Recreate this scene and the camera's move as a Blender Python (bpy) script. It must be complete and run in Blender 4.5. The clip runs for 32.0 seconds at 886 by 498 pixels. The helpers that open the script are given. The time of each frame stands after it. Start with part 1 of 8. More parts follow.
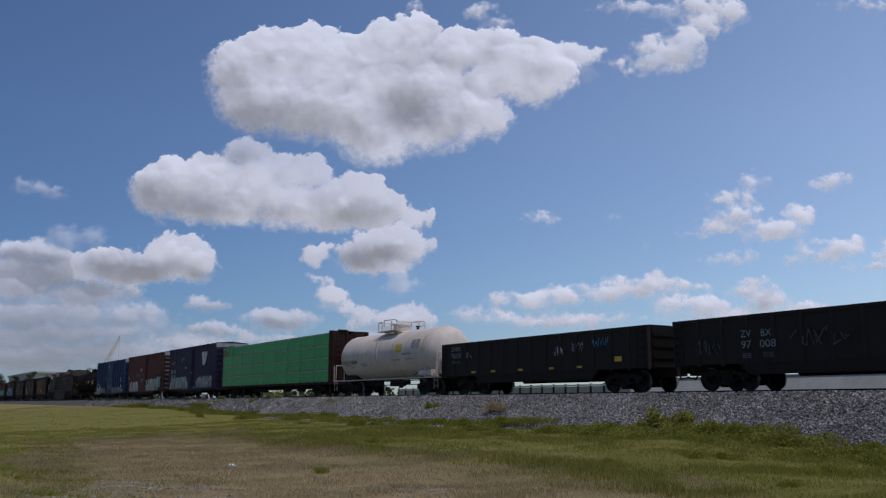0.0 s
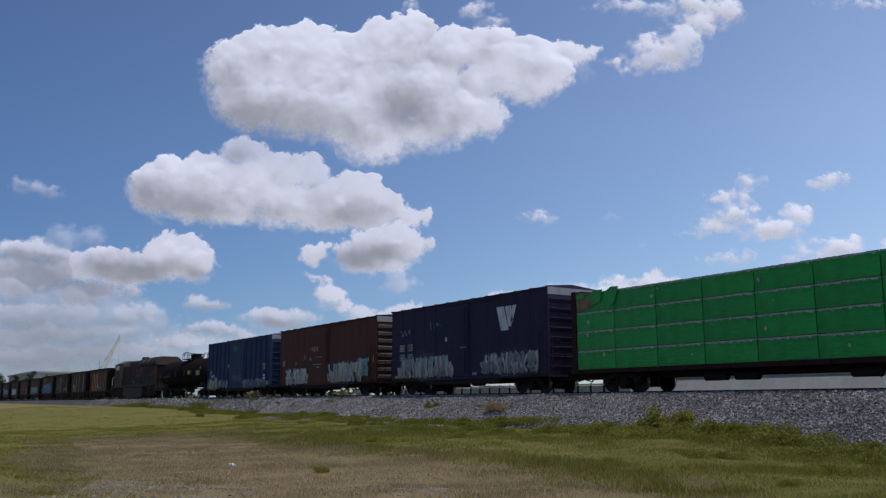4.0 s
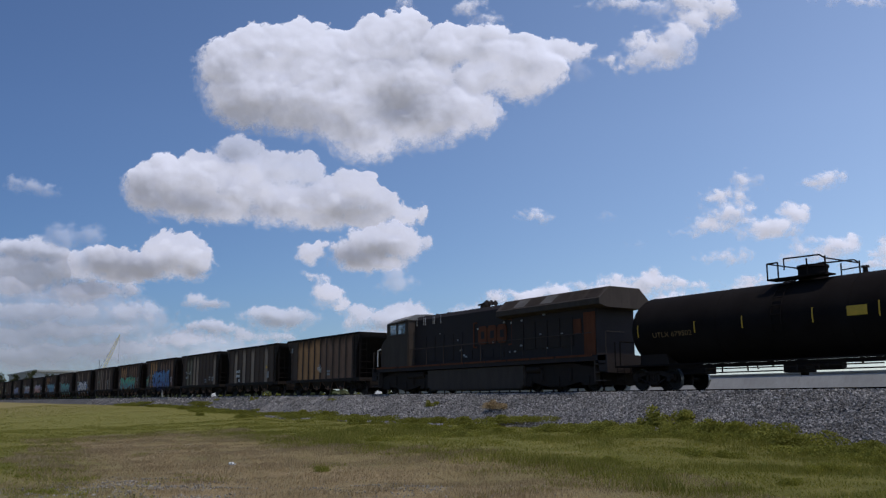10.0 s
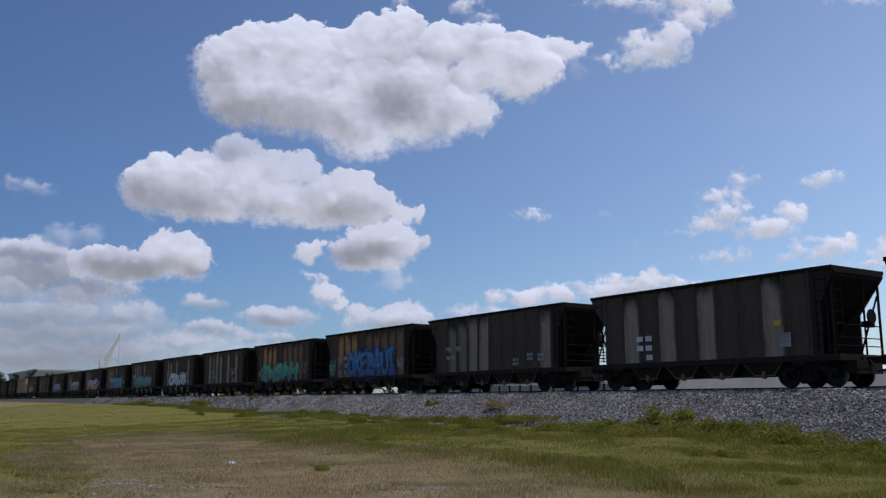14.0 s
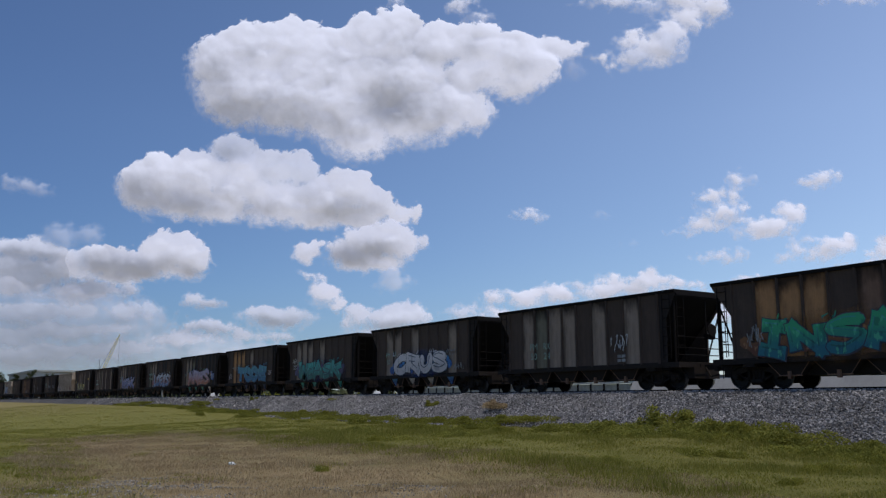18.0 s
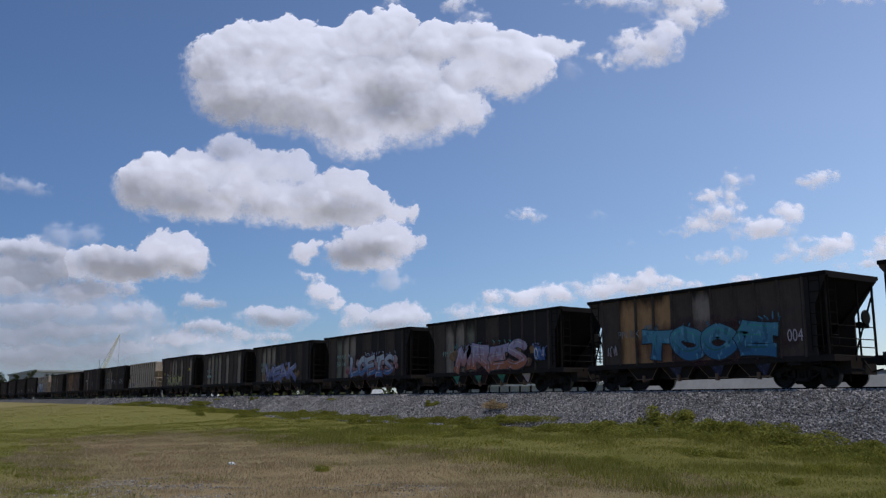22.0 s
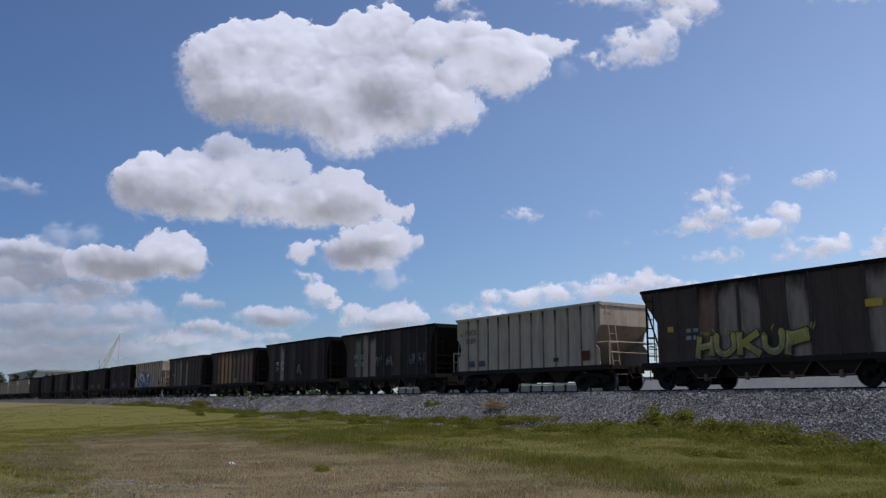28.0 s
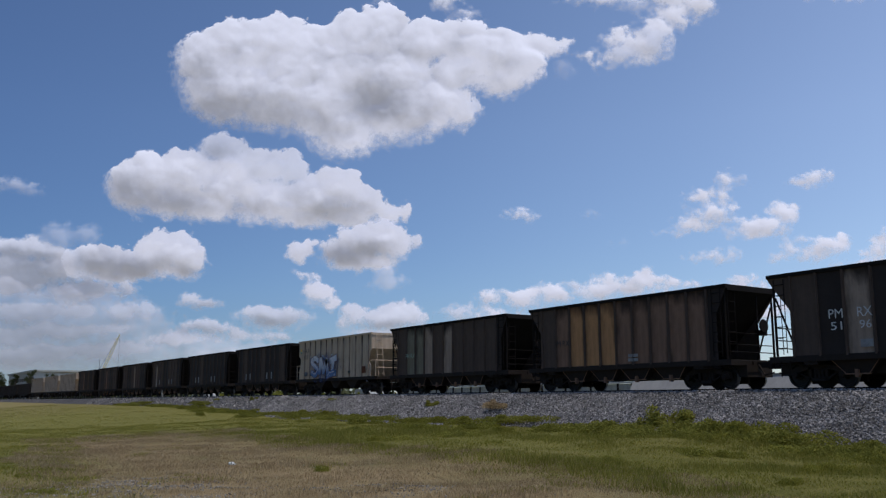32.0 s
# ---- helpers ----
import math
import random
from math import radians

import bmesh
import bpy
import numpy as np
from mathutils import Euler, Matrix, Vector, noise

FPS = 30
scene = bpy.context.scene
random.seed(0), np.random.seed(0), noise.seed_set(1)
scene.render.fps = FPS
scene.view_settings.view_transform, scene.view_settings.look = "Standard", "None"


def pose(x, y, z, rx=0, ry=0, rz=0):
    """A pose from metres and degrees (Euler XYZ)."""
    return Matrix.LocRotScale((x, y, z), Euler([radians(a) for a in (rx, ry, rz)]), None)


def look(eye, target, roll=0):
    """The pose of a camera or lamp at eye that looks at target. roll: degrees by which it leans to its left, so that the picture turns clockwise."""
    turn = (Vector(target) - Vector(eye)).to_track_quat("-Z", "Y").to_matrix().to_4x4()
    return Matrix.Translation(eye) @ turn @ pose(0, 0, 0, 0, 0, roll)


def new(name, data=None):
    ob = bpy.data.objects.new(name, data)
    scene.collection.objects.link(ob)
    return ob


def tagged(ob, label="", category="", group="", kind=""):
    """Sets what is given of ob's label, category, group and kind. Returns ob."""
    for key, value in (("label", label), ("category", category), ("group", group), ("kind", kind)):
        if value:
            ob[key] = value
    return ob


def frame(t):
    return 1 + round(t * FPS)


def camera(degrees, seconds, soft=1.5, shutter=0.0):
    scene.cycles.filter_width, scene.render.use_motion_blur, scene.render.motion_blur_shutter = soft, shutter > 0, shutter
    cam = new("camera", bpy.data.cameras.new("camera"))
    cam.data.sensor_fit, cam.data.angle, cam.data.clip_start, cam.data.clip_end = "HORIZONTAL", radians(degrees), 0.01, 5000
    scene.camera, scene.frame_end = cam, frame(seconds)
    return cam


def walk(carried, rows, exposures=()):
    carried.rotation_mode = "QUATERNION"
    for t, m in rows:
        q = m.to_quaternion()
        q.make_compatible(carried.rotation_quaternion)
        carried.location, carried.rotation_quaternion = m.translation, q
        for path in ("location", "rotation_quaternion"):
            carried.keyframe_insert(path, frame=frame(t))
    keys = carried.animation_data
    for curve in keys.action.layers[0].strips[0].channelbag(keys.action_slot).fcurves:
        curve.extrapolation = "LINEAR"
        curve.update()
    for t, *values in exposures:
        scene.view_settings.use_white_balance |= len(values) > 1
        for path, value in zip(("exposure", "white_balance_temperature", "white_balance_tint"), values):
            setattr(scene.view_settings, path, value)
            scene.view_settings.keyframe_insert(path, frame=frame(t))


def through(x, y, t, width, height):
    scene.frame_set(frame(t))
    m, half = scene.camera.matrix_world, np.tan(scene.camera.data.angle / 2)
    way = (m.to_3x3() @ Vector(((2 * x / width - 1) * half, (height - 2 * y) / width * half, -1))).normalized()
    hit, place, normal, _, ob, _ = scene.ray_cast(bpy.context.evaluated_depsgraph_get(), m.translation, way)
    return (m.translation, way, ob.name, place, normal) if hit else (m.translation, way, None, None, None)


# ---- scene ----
# Camera: a tripod beside the line, looking up along the train
EYE = Vector((0.0, 0.0, 1.55))
TURN, TILT = radians(56.939), 9.8455
SPEED = 11.64
RAIL_Z = 2.0
TRACK_Y = 27.72

cam = camera(53.67, 32.0, soft=1.3)


def aim(tilt):
    t = radians(tilt)
    return look(EYE, EYE + 100 * Vector((-math.sin(TURN) * math.cos(t), math.cos(TURN) * math.cos(t), math.sin(t))))


walk(cam, [(t, aim(TILT + d)) for t, d in ((0, 0.11), (1, 0.085), (6, 0.075), (7, 0.03), (12, 0.0), (14, -0.03), (17, 0.0), (32, 0.0))],
     exposures=[(0, -0.15), (3, -0.01), (6, 0.02), (12, 0.0), (18, 0.04), (32, 0.0)])

# World, sun and exposure
SUN_AZ, SUN_EL = radians(74), radians(71)      # azimuth from +Y towards +X
world = bpy.data.worlds.new("sky")
scene.world = world
world.use_nodes = True
wn = world.node_tree
wn.nodes.clear()
w_out = wn.nodes.new("ShaderNodeOutputWorld")
w_bg = wn.nodes.new("ShaderNodeBackground")
w_sky = wn.nodes.new("ShaderNodeTexSky")
w_sky.sky_type = "NISHITA"
w_sky.sun_disc = False
w_sky.sun_elevation, w_sky.sun_rotation = SUN_EL, SUN_AZ
w_sky.air_density, w_sky.dust_density, w_sky.ozone_density = 1.0, 0.05, 4.0
w_bg.inputs["Strength"].default_value = 0.108
w_tint = wn.nodes.new("ShaderNodeMix")          # clear, slightly deeper blue air
w_tint.data_type, w_tint.blend_type = "RGBA", "MULTIPLY"
w_tint.inputs[0].default_value = 1.0
w_tint.inputs[7].default_value = (1.065, 1.01, 1.088, 1)
wn.links.new(w_sky.outputs[0], w_tint.inputs[6])
# tint fitted to the camera's view: deeper blue at left, brighter at right
w_tc = wn.nodes.new("ShaderNodeTexCoord")
w_dot = wn.nodes.new("ShaderNodeVectorMath")
w_dot.operation = "DOT_PRODUCT"
w_dot.inputs[1].default_value = (math.sin(radians(33)) / 2, math.cos(radians(33)) / 2, 0)
w_half = wn.nodes.new("ShaderNodeMath")
w_half.inputs[1].default_value = 0.5
w_across = wn.nodes.new("ShaderNodeValToRGB")
for k_ in range(5):
    w_across.color_ramp.elements.new(0.5)
for e_, s_ in zip(w_across.color_ramp.elements, (-0.9, -0.5, -0.25, 0.0, 0.25, 0.5, 0.9)):
    e_.position = 0.5 + s_ / 2
    q_ = max(-0.6, min(0.6, s_))
    e_.color = (math.exp(-0.10 + 1.2 * q_), math.exp(-0.06 + 0.9 * q_), math.exp(-0.04 + 0.63 * q_), 1)
wn.links.new(w_tc.outputs["Generated"], w_dot.inputs[0])
wn.links.new(w_dot.outputs["Value"], w_half.inputs[0])
wn.links.new(w_half.outputs[0], w_across.inputs[0])
w_side = wn.nodes.new("ShaderNodeMix")
w_side.data_type, w_side.blend_type = "RGBA", "MULTIPLY"
w_side.clamp_result = False
w_side.inputs[0].default_value = 1.0
wn.links.new(w_tint.outputs[2], w_side.inputs[6])
wn.links.new(w_across.outputs[0], w_side.inputs[7])
w_sep = wn.nodes.new("ShaderNodeSeparateXYZ")      # dims the sky towards the horizon, fitted to the camera's view
wn.links.new(w_tc.outputs["Generated"], w_sep.inputs[0])
w_low = wn.nodes.new("ShaderNodeValToRGB")
for k_ in range(2):
    w_low.color_ramp.elements.new(0.5)
for e_, (p_, c_) in zip(w_low.color_ramp.elements, ((0.0, (0.52, 0.60, 0.70)), (0.12, (0.735, 0.815, 0.88)), (0.3, (1.0, 1.0, 1.0)), (0.5, (1.12, 1.08, 1.04)))):
    e_.position, e_.color = p_, (*c_, 1)
wn.links.new(w_sep.outputs[2], w_low.inputs[0])
w_air = wn.nodes.new("ShaderNodeMix")
w_air.data_type, w_air.blend_type = "RGBA", "MULTIPLY"
w_air.clamp_result = False
w_air.inputs[0].default_value = 1.0
wn.links.new(w_side.outputs[2], w_air.inputs[6])
wn.links.new(w_low.outputs[0], w_air.inputs[7])
wn.links.new(w_air.outputs[2], w_bg.inputs["Color"])
wn.links.new(w_bg.outputs[0], w_out.inputs["Surface"])

sun_data = bpy.data.lights.new("sun", "SUN")
sun_data.energy, sun_data.angle, sun_data.color = 2.12, radians(0.53), (1.0, 0.95, 0.88)
sun = new("sun", sun_data)
SUN_DIR = Vector((math.sin(SUN_AZ) * math.cos(SUN_EL), math.cos(SUN_AZ) * math.cos(SUN_EL), math.sin(SUN_EL)))
sun.matrix_world = look(Vector((0, 0, 100)) + SUN_DIR * 50, Vector((0, 0, 100)))
scene.view_settings.exposure = 0.0


# ---- materials ----
MATS = {}


def nodes_of(name):
    m = bpy.data.materials.new(name)
    m.use_nodes = True
    nt = m.node_tree
    nt.nodes.clear()
    out = nt.nodes.new("ShaderNodeOutputMaterial")
    bsdf = nt.nodes.new("ShaderNodeBsdfPrincipled")
    nt.links.new(bsdf.outputs[0], out.inputs["Surface"])
    MATS[name] = m
    return m, nt, bsdf, out


def tex_coords(nt, scale=(1, 1, 1), space="Object"):
    tc = nt.nodes.new("ShaderNodeTexCoord")
    mp = nt.nodes.new("ShaderNodeMapping")
    mp.inputs["Scale"].default_value = scale
    nt.links.new(tc.outputs[space], mp.inputs["Vector"])
    return mp.outputs[0]


def noise_node(nt, vec, scale, detail=4.0, rough=0.6):
    n = nt.nodes.new("ShaderNodeTexNoise")
    n.inputs["Scale"].default_value, n.inputs["Detail"].default_value, n.inputs["Roughness"].default_value = scale, detail, rough
    nt.links.new(vec, n.inputs["Vector"])
    return n.outputs["Fac"]


def ramp(nt, fac, stops):
    r = nt.nodes.new("ShaderNodeValToRGB")
    while len(r.color_ramp.elements) < len(stops):
        r.color_ramp.elements.new(0.5)
    for e, (p, c) in zip(r.color_ramp.elements, stops):
        e.position = p
        e.color = (c, c, c, 1) if isinstance(c, float) else (*c, 1)
    nt.links.new(fac, r.inputs[0])
    return r.outputs[0]


def mix(nt, fac, a, b, kind="MIX"):
    m = nt.nodes.new("ShaderNodeMix")
    m.data_type, m.blend_type = "RGBA", kind
    for sock, v in ((m.inputs[0], fac), (m.inputs[6], a), (m.inputs[7], b)):
        if isinstance(v, (int, float)):
            sock.default_value = v
        elif isinstance(v, tuple):
            sock.default_value = (*v, 1)
        else:
            nt.links.new(v, sock)
    return m.outputs[2]


def math_node(nt, op, a, b):
    n = nt.nodes.new("ShaderNodeMath")
    n.operation = op
    for sock, v in zip(n.inputs, (a, b)):
        if isinstance(v, (int, float)):
            sock.default_value = v
        else:
            nt.links.new(v, sock)
    return n.outputs[0]


def bump(nt, bsdf, height, strength, dist):
    b = nt.nodes.new("ShaderNodeBump")
    b.inputs["Strength"].default_value, b.inputs["Distance"].default_value = strength, dist
    nt.links.new(height, b.inputs["Height"])
    nt.links.new(b.outputs[0], bsdf.inputs["Normal"])


def paint(name, color, dirt=(0.03, 0.025, 0.02), amount=0.55, rough=0.55, metal=0.0, streak=True, grain=14.0, spec=0.07, soot=None):
    """Weathered railway paint: patchy fading, sooty streaks running down, fine grain; optionally darker towards the top
    and sides of a panel.
    """
    m, nt, bsdf, out = nodes_of(name)
    v = tex_coords(nt)
    big = noise_node(nt, v, 0.7, 5)
    vs = tex_coords(nt, (1.9, 1.9, 0.3)) if streak else v
    fine = noise_node(nt, vs, 1.6 if streak else 4.0, 6, 0.7)
    grit = noise_node(nt, v, grain, 3)
    c1 = mix(nt, ramp(nt, big, [(0.3, 0.0), (0.75, 0.45)]), color, tuple(min(1, c * 1.5 + 0.015) for c in color))
    c2 = mix(nt, ramp(nt, fine, [(0.42, 0.0), (0.78, float(amount))]), c1, dirt)
    c3 = mix(nt, ramp(nt, grit, [(0.5, 0.0), (0.8, 0.25)]), c2, tuple(c * 0.6 for c in color))
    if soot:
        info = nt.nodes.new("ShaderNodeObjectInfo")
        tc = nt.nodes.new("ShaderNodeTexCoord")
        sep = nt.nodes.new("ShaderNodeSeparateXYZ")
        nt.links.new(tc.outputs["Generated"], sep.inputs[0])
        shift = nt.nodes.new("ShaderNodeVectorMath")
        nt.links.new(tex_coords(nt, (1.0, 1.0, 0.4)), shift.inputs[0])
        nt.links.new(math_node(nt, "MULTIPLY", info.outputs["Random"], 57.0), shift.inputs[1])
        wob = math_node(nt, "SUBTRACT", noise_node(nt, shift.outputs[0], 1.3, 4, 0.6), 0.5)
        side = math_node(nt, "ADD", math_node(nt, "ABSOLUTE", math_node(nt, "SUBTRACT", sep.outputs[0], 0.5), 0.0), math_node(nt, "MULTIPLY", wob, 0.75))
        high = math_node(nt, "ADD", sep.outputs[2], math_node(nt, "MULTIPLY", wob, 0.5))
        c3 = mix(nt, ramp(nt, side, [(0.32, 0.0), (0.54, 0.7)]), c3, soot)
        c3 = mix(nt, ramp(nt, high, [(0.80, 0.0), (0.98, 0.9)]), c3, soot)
    nt.links.new(c3, bsdf.inputs["Base Color"])
    nt.links.new(ramp(nt, big, [(0.2, float(max(0.05, rough - 0.15))), (0.8, float(min(1, rough + 0.2)))]), bsdf.inputs["Roughness"])
    bsdf.inputs["Metallic"].default_value = metal
    bsdf.inputs["Specular IOR Level"].default_value = spec
    bump(nt, bsdf, grit, 0.15, 0.01)
    return m


def plain(name, color, rough=0.6, metal=0.0, vary=0.25, scale=3.0):
    m, nt, bsdf, out = nodes_of(name)
    v = tex_coords(nt)
    n = noise_node(nt, v, scale, 5)
    c = mix(nt, ramp(nt, n, [(0.3, 0.0), (0.7, 1.0)]), tuple(x * (1 - vary) for x in color), tuple(min(1, x * (1 + vary)) for x in color))
    nt.links.new(c, bsdf.inputs["Base Color"])
    bsdf.inputs["Roughness"].default_value, bsdf.inputs["Metallic"].default_value = rough, metal
    bump(nt, bsdf, n, 0.2, 0.01)
    return m


def spray(name, low, high, rough=0.5):
    """Spray paint that fades from one colour at the bottom to another at the top."""
    m, nt, bsdf, out = nodes_of(name)
    tc = nt.nodes.new("ShaderNodeTexCoord")
    sep = nt.nodes.new("ShaderNodeSeparateXYZ")
    nt.links.new(tc.outputs["Generated"], sep.inputs[0])
    n = noise_node(nt, tex_coords(nt), 2.0, 4)
    add = nt.nodes.new("ShaderNodeMath")
    add.operation = "MULTIPLY_ADD"
    nt.links.new(n, add.inputs[0])
    add.inputs[1].default_value = 0.5
    nt.links.new(sep.outputs[2], add.inputs[2])
    c = mix(nt, ramp(nt, add.outputs[0], [(0.5, 0.0), (1.1, 1.0)]), low, high)
    v2 = tex_coords(nt, (1.0, 1.0, 0.55))
    shade, shine = noise_node(nt, v2, 3.1, 3, 0.5), noise_node(nt, v2, 5.3, 2, 0.5)
    c = mix(nt, ramp(nt, shade, [(0.57, 0.0), (0.62, 0.5)]), c, tuple(x * 0.35 for x in low))
    c = mix(nt, ramp(nt, shine, [(0.60, 0.0), (0.64, 0.6)]), c, tuple(min(0.6, x * 1.4 + 0.05) for x in high))
    nt.links.new(c, bsdf.inputs["Base Color"])
    bsdf.inputs["Roughness"].default_value = rough
    return m


def mist(name, color):
    """Thin overspray that fades out from the middle, patchy and see-through."""
    m, nt, bsdf, out = nodes_of(name)
    tc = nt.nodes.new("ShaderNodeTexCoord")
    off = nt.nodes.new("ShaderNodeVectorMath")
    off.operation = "SUBTRACT"
    off.inputs[1].default_value = (0.5, 0.5, 0.5)
    nt.links.new(tc.outputs["Generated"], off.inputs[0])
    ln = nt.nodes.new("ShaderNodeVectorMath")
    ln.operation = "LENGTH"
    flat = nt.nodes.new("ShaderNodeVectorMath")
    flat.operation = "MULTIPLY"
    flat.inputs[1].default_value = (1.0, 0.0, 1.0)
    nt.links.new(off.outputs[0], flat.inputs[0])
    nt.links.new(flat.outputs[0], ln.inputs[0])
    n = noise_node(nt, tex_coords(nt), 1.4, 6, 0.65)
    k = nt.nodes.new("ShaderNodeMath")
    k.operation = "MULTIPLY_ADD"
    nt.links.new(n, k.inputs[0])
    k.inputs[1].default_value = -0.75
    nt.links.new(ln.outputs["Value"], k.inputs[2])
    sh = nt.nodes.new("ShaderNodeMath")
    sh.inputs[1].default_value = 0.05
    nt.links.new(k.outputs[0], sh.inputs[0])
    a = ramp(nt, sh.outputs[0], [(0.0, 0.36), (0.16, 0.0)])
    bsdf.inputs["Base Color"].default_value = (*color, 1)
    bsdf.inputs["Roughness"].default_value = 0.7
    nt.links.new(a, bsdf.inputs["Alpha"])
    return m


M_BLACK = paint("black_paint", (0.034, 0.0265, 0.0235), (0.052, 0.038, 0.031), 0.5, 0.6)
M_UNDER = paint("grimy_steel", (0.03, 0.0235, 0.020), (0.045, 0.032, 0.026), 0.6, 0.75, 0.2, False)
M_WHEEL = paint("wheel_steel", (0.032, 0.028, 0.025), (0.022, 0.018, 0.015), 0.6, 0.5, 0.6, False)
M_TREAD = plain("worn_tread_steel", (0.25, 0.245, 0.24), 0.45, 1.0, 0.15)
# near-black for car ends and top chords: their shade is put into the colour
M_SHADED = paint("shaded_steel", (0.012, 0.0092, 0.008), (0.02, 0.015, 0.012), 0.5, 0.8)
M_HOPPER = paint("sooty_brown_paint", (0.098, 0.068, 0.052), (0.046, 0.033, 0.026), 0.6, 0.7)
M_PANEL = {
    "dark": M_HOPPER,
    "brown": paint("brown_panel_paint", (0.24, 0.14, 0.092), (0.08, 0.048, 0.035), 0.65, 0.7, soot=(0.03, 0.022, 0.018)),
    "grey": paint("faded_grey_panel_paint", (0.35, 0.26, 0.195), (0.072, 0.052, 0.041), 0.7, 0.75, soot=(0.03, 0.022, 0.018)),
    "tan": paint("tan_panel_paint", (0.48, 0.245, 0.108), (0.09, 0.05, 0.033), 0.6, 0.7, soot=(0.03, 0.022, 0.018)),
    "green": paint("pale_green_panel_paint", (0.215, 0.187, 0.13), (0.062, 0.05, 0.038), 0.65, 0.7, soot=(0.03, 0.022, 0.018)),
    "black": M_BLACK,
}
M_SILVER = paint("light_grey_car_paint", (0.50, 0.385, 0.28), (0.18, 0.13, 0.095), 0.6, 0.55)
M_BLUE = paint("blue_boxcar_paint", (0.032, 0.05, 0.104), (0.017, 0.019, 0.026), 0.5, 0.5)
M_RED = paint("oxide_red_paint", (0.115, 0.040, 0.031), (0.048, 0.022, 0.017), 0.5, 0.6)
M_NAVY = paint("navy_boxcar_paint", (0.043, 0.031, 0.062), (0.026, 0.021, 0.031), 0.5, 0.55)
M_MAROON = paint("dark_maroon_paint", (0.038, 0.016, 0.014), (0.018, 0.009, 0.0075), 0.5, 0.6)
M_TANKW = paint("dusty_white_tank_paint", (0.60, 0.51, 0.445), (0.31, 0.24, 0.195), 0.3, 0.45)
M_TANKB = paint("black_tank_paint", (0.0125, 0.0098, 0.009), (0.0190, 0.0145, 0.012), 0.4, 0.75, spec=0.02)
M_LOCO = paint("dark_blue_loco_paint", (0.034, 0.0275, 0.027), (0.045, 0.033, 0.027), 0.5, 0.6)
M_LOCOGREY = paint("grey_loco_paint", (0.066, 0.051, 0.041), (0.04, 0.03, 0.025), 0.6, 0.65)
M_ORANGE = paint("faded_orange_paint", (0.13, 0.043, 0.019), (0.032, 0.017, 0.012), 0.6, 0.6)
M_LOCOTRIM = paint("pale_window_trim", (0.16, 0.155, 0.15), (0.06, 0.055, 0.05), 0.5, 0.5)
# paler than M_LOCOGREY: sunlight on the roof put into the colour
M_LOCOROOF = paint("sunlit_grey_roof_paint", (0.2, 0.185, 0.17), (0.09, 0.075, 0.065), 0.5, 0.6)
# paler than the car end: sun on the ribs put into the colour
M_ENDRIB = paint("sunlit_end_rib", (0.30, 0.24, 0.22), (0.12, 0.09, 0.08), 0.5, 0.6)
M_BAND = paint("grey_end_band_steel", (0.27, 0.28, 0.29), (0.12, 0.11, 0.1), 0.6, 0.6)
M_GALV = paint("galvanised_roof_steel", (0.62, 0.62, 0.60), (0.3, 0.27, 0.23), 0.4, 0.45, 0.3)
M_WHITE = plain("white_stencil_paint", (0.62, 0.61, 0.58), 0.6, 0.0, 0.2)
M_DULLW = plain("dull_white_spray", (0.28, 0.275, 0.265), 0.6, 0.0, 0.4)
M_FAINT = plain("worn_chalk_marks", (0.085, 0.082, 0.078), 0.7, 0.0, 0.4)
M_YELLOW = plain("yellow_marking_paint", (0.62, 0.38, 0.03), 0.55, 0.0, 0.2)
M_INK = plain("black_lettering_paint", (0.02, 0.02, 0.02), 0.6)
M_GREENLET = plain("pale_green_lettering", (0.28, 0.42, 0.33), 0.6)
m_, nt_, b_, o_ = nodes_of("cab_window_glass")
b_.inputs["Base Color"].default_value = (0.55, 0.6, 0.62, 1)
b_.inputs["Roughness"].default_value = 0.08
b_.inputs["Metallic"].default_value = 0.0
b_.inputs["Transmission Weight"].default_value = 0.85
M_GLASS = m_


def wrap_material():
    m, nt, bsdf, out = nodes_of("green_lumber_wrap")
    v = tex_coords(nt)
    n1, n2 = noise_node(nt, v, 1.3, 4), noise_node(nt, v, 9.0, 4)
    info = nt.nodes.new("ShaderNodeObjectInfo")
    c = mix(nt, ramp(nt, n1, [(0.3, 0.0), (0.7, 1.0)]), (0.009, 0.27, 0.03), (0.022, 0.43, 0.058))
    c = mix(nt, ramp(nt, info.outputs["Random"], [(0.0, 0.0), (1.0, 0.3)]), c, (0.004, 0.2, 0.03))
    c = mix(nt, ramp(nt, n2, [(0.68, 0.0), (0.78, 0.2)]), c, (0.2, 0.36, 0.24))
    nt.links.new(c, bsdf.inputs["Base Color"])
    bsdf.inputs["Roughness"].default_value = 0.34
    n3 = noise_node(nt, tex_coords(nt, (1.0, 1.0, 2.6)), 2.4, 5, 0.6)
    bump(nt, bsdf, n3, 0.8, 0.07)
    return m


M_WRAP = wrap_material()
M_WRAPTOP = plain("frayed_pale_wrap_edge", (0.42, 0.43, 0.36), 0.7, 0.0, 0.5, 8.0)
M_LUMBER = plain("weathered_lumber", (0.26, 0.15, 0.08), 0.8, 0.0, 0.3, 5.0)


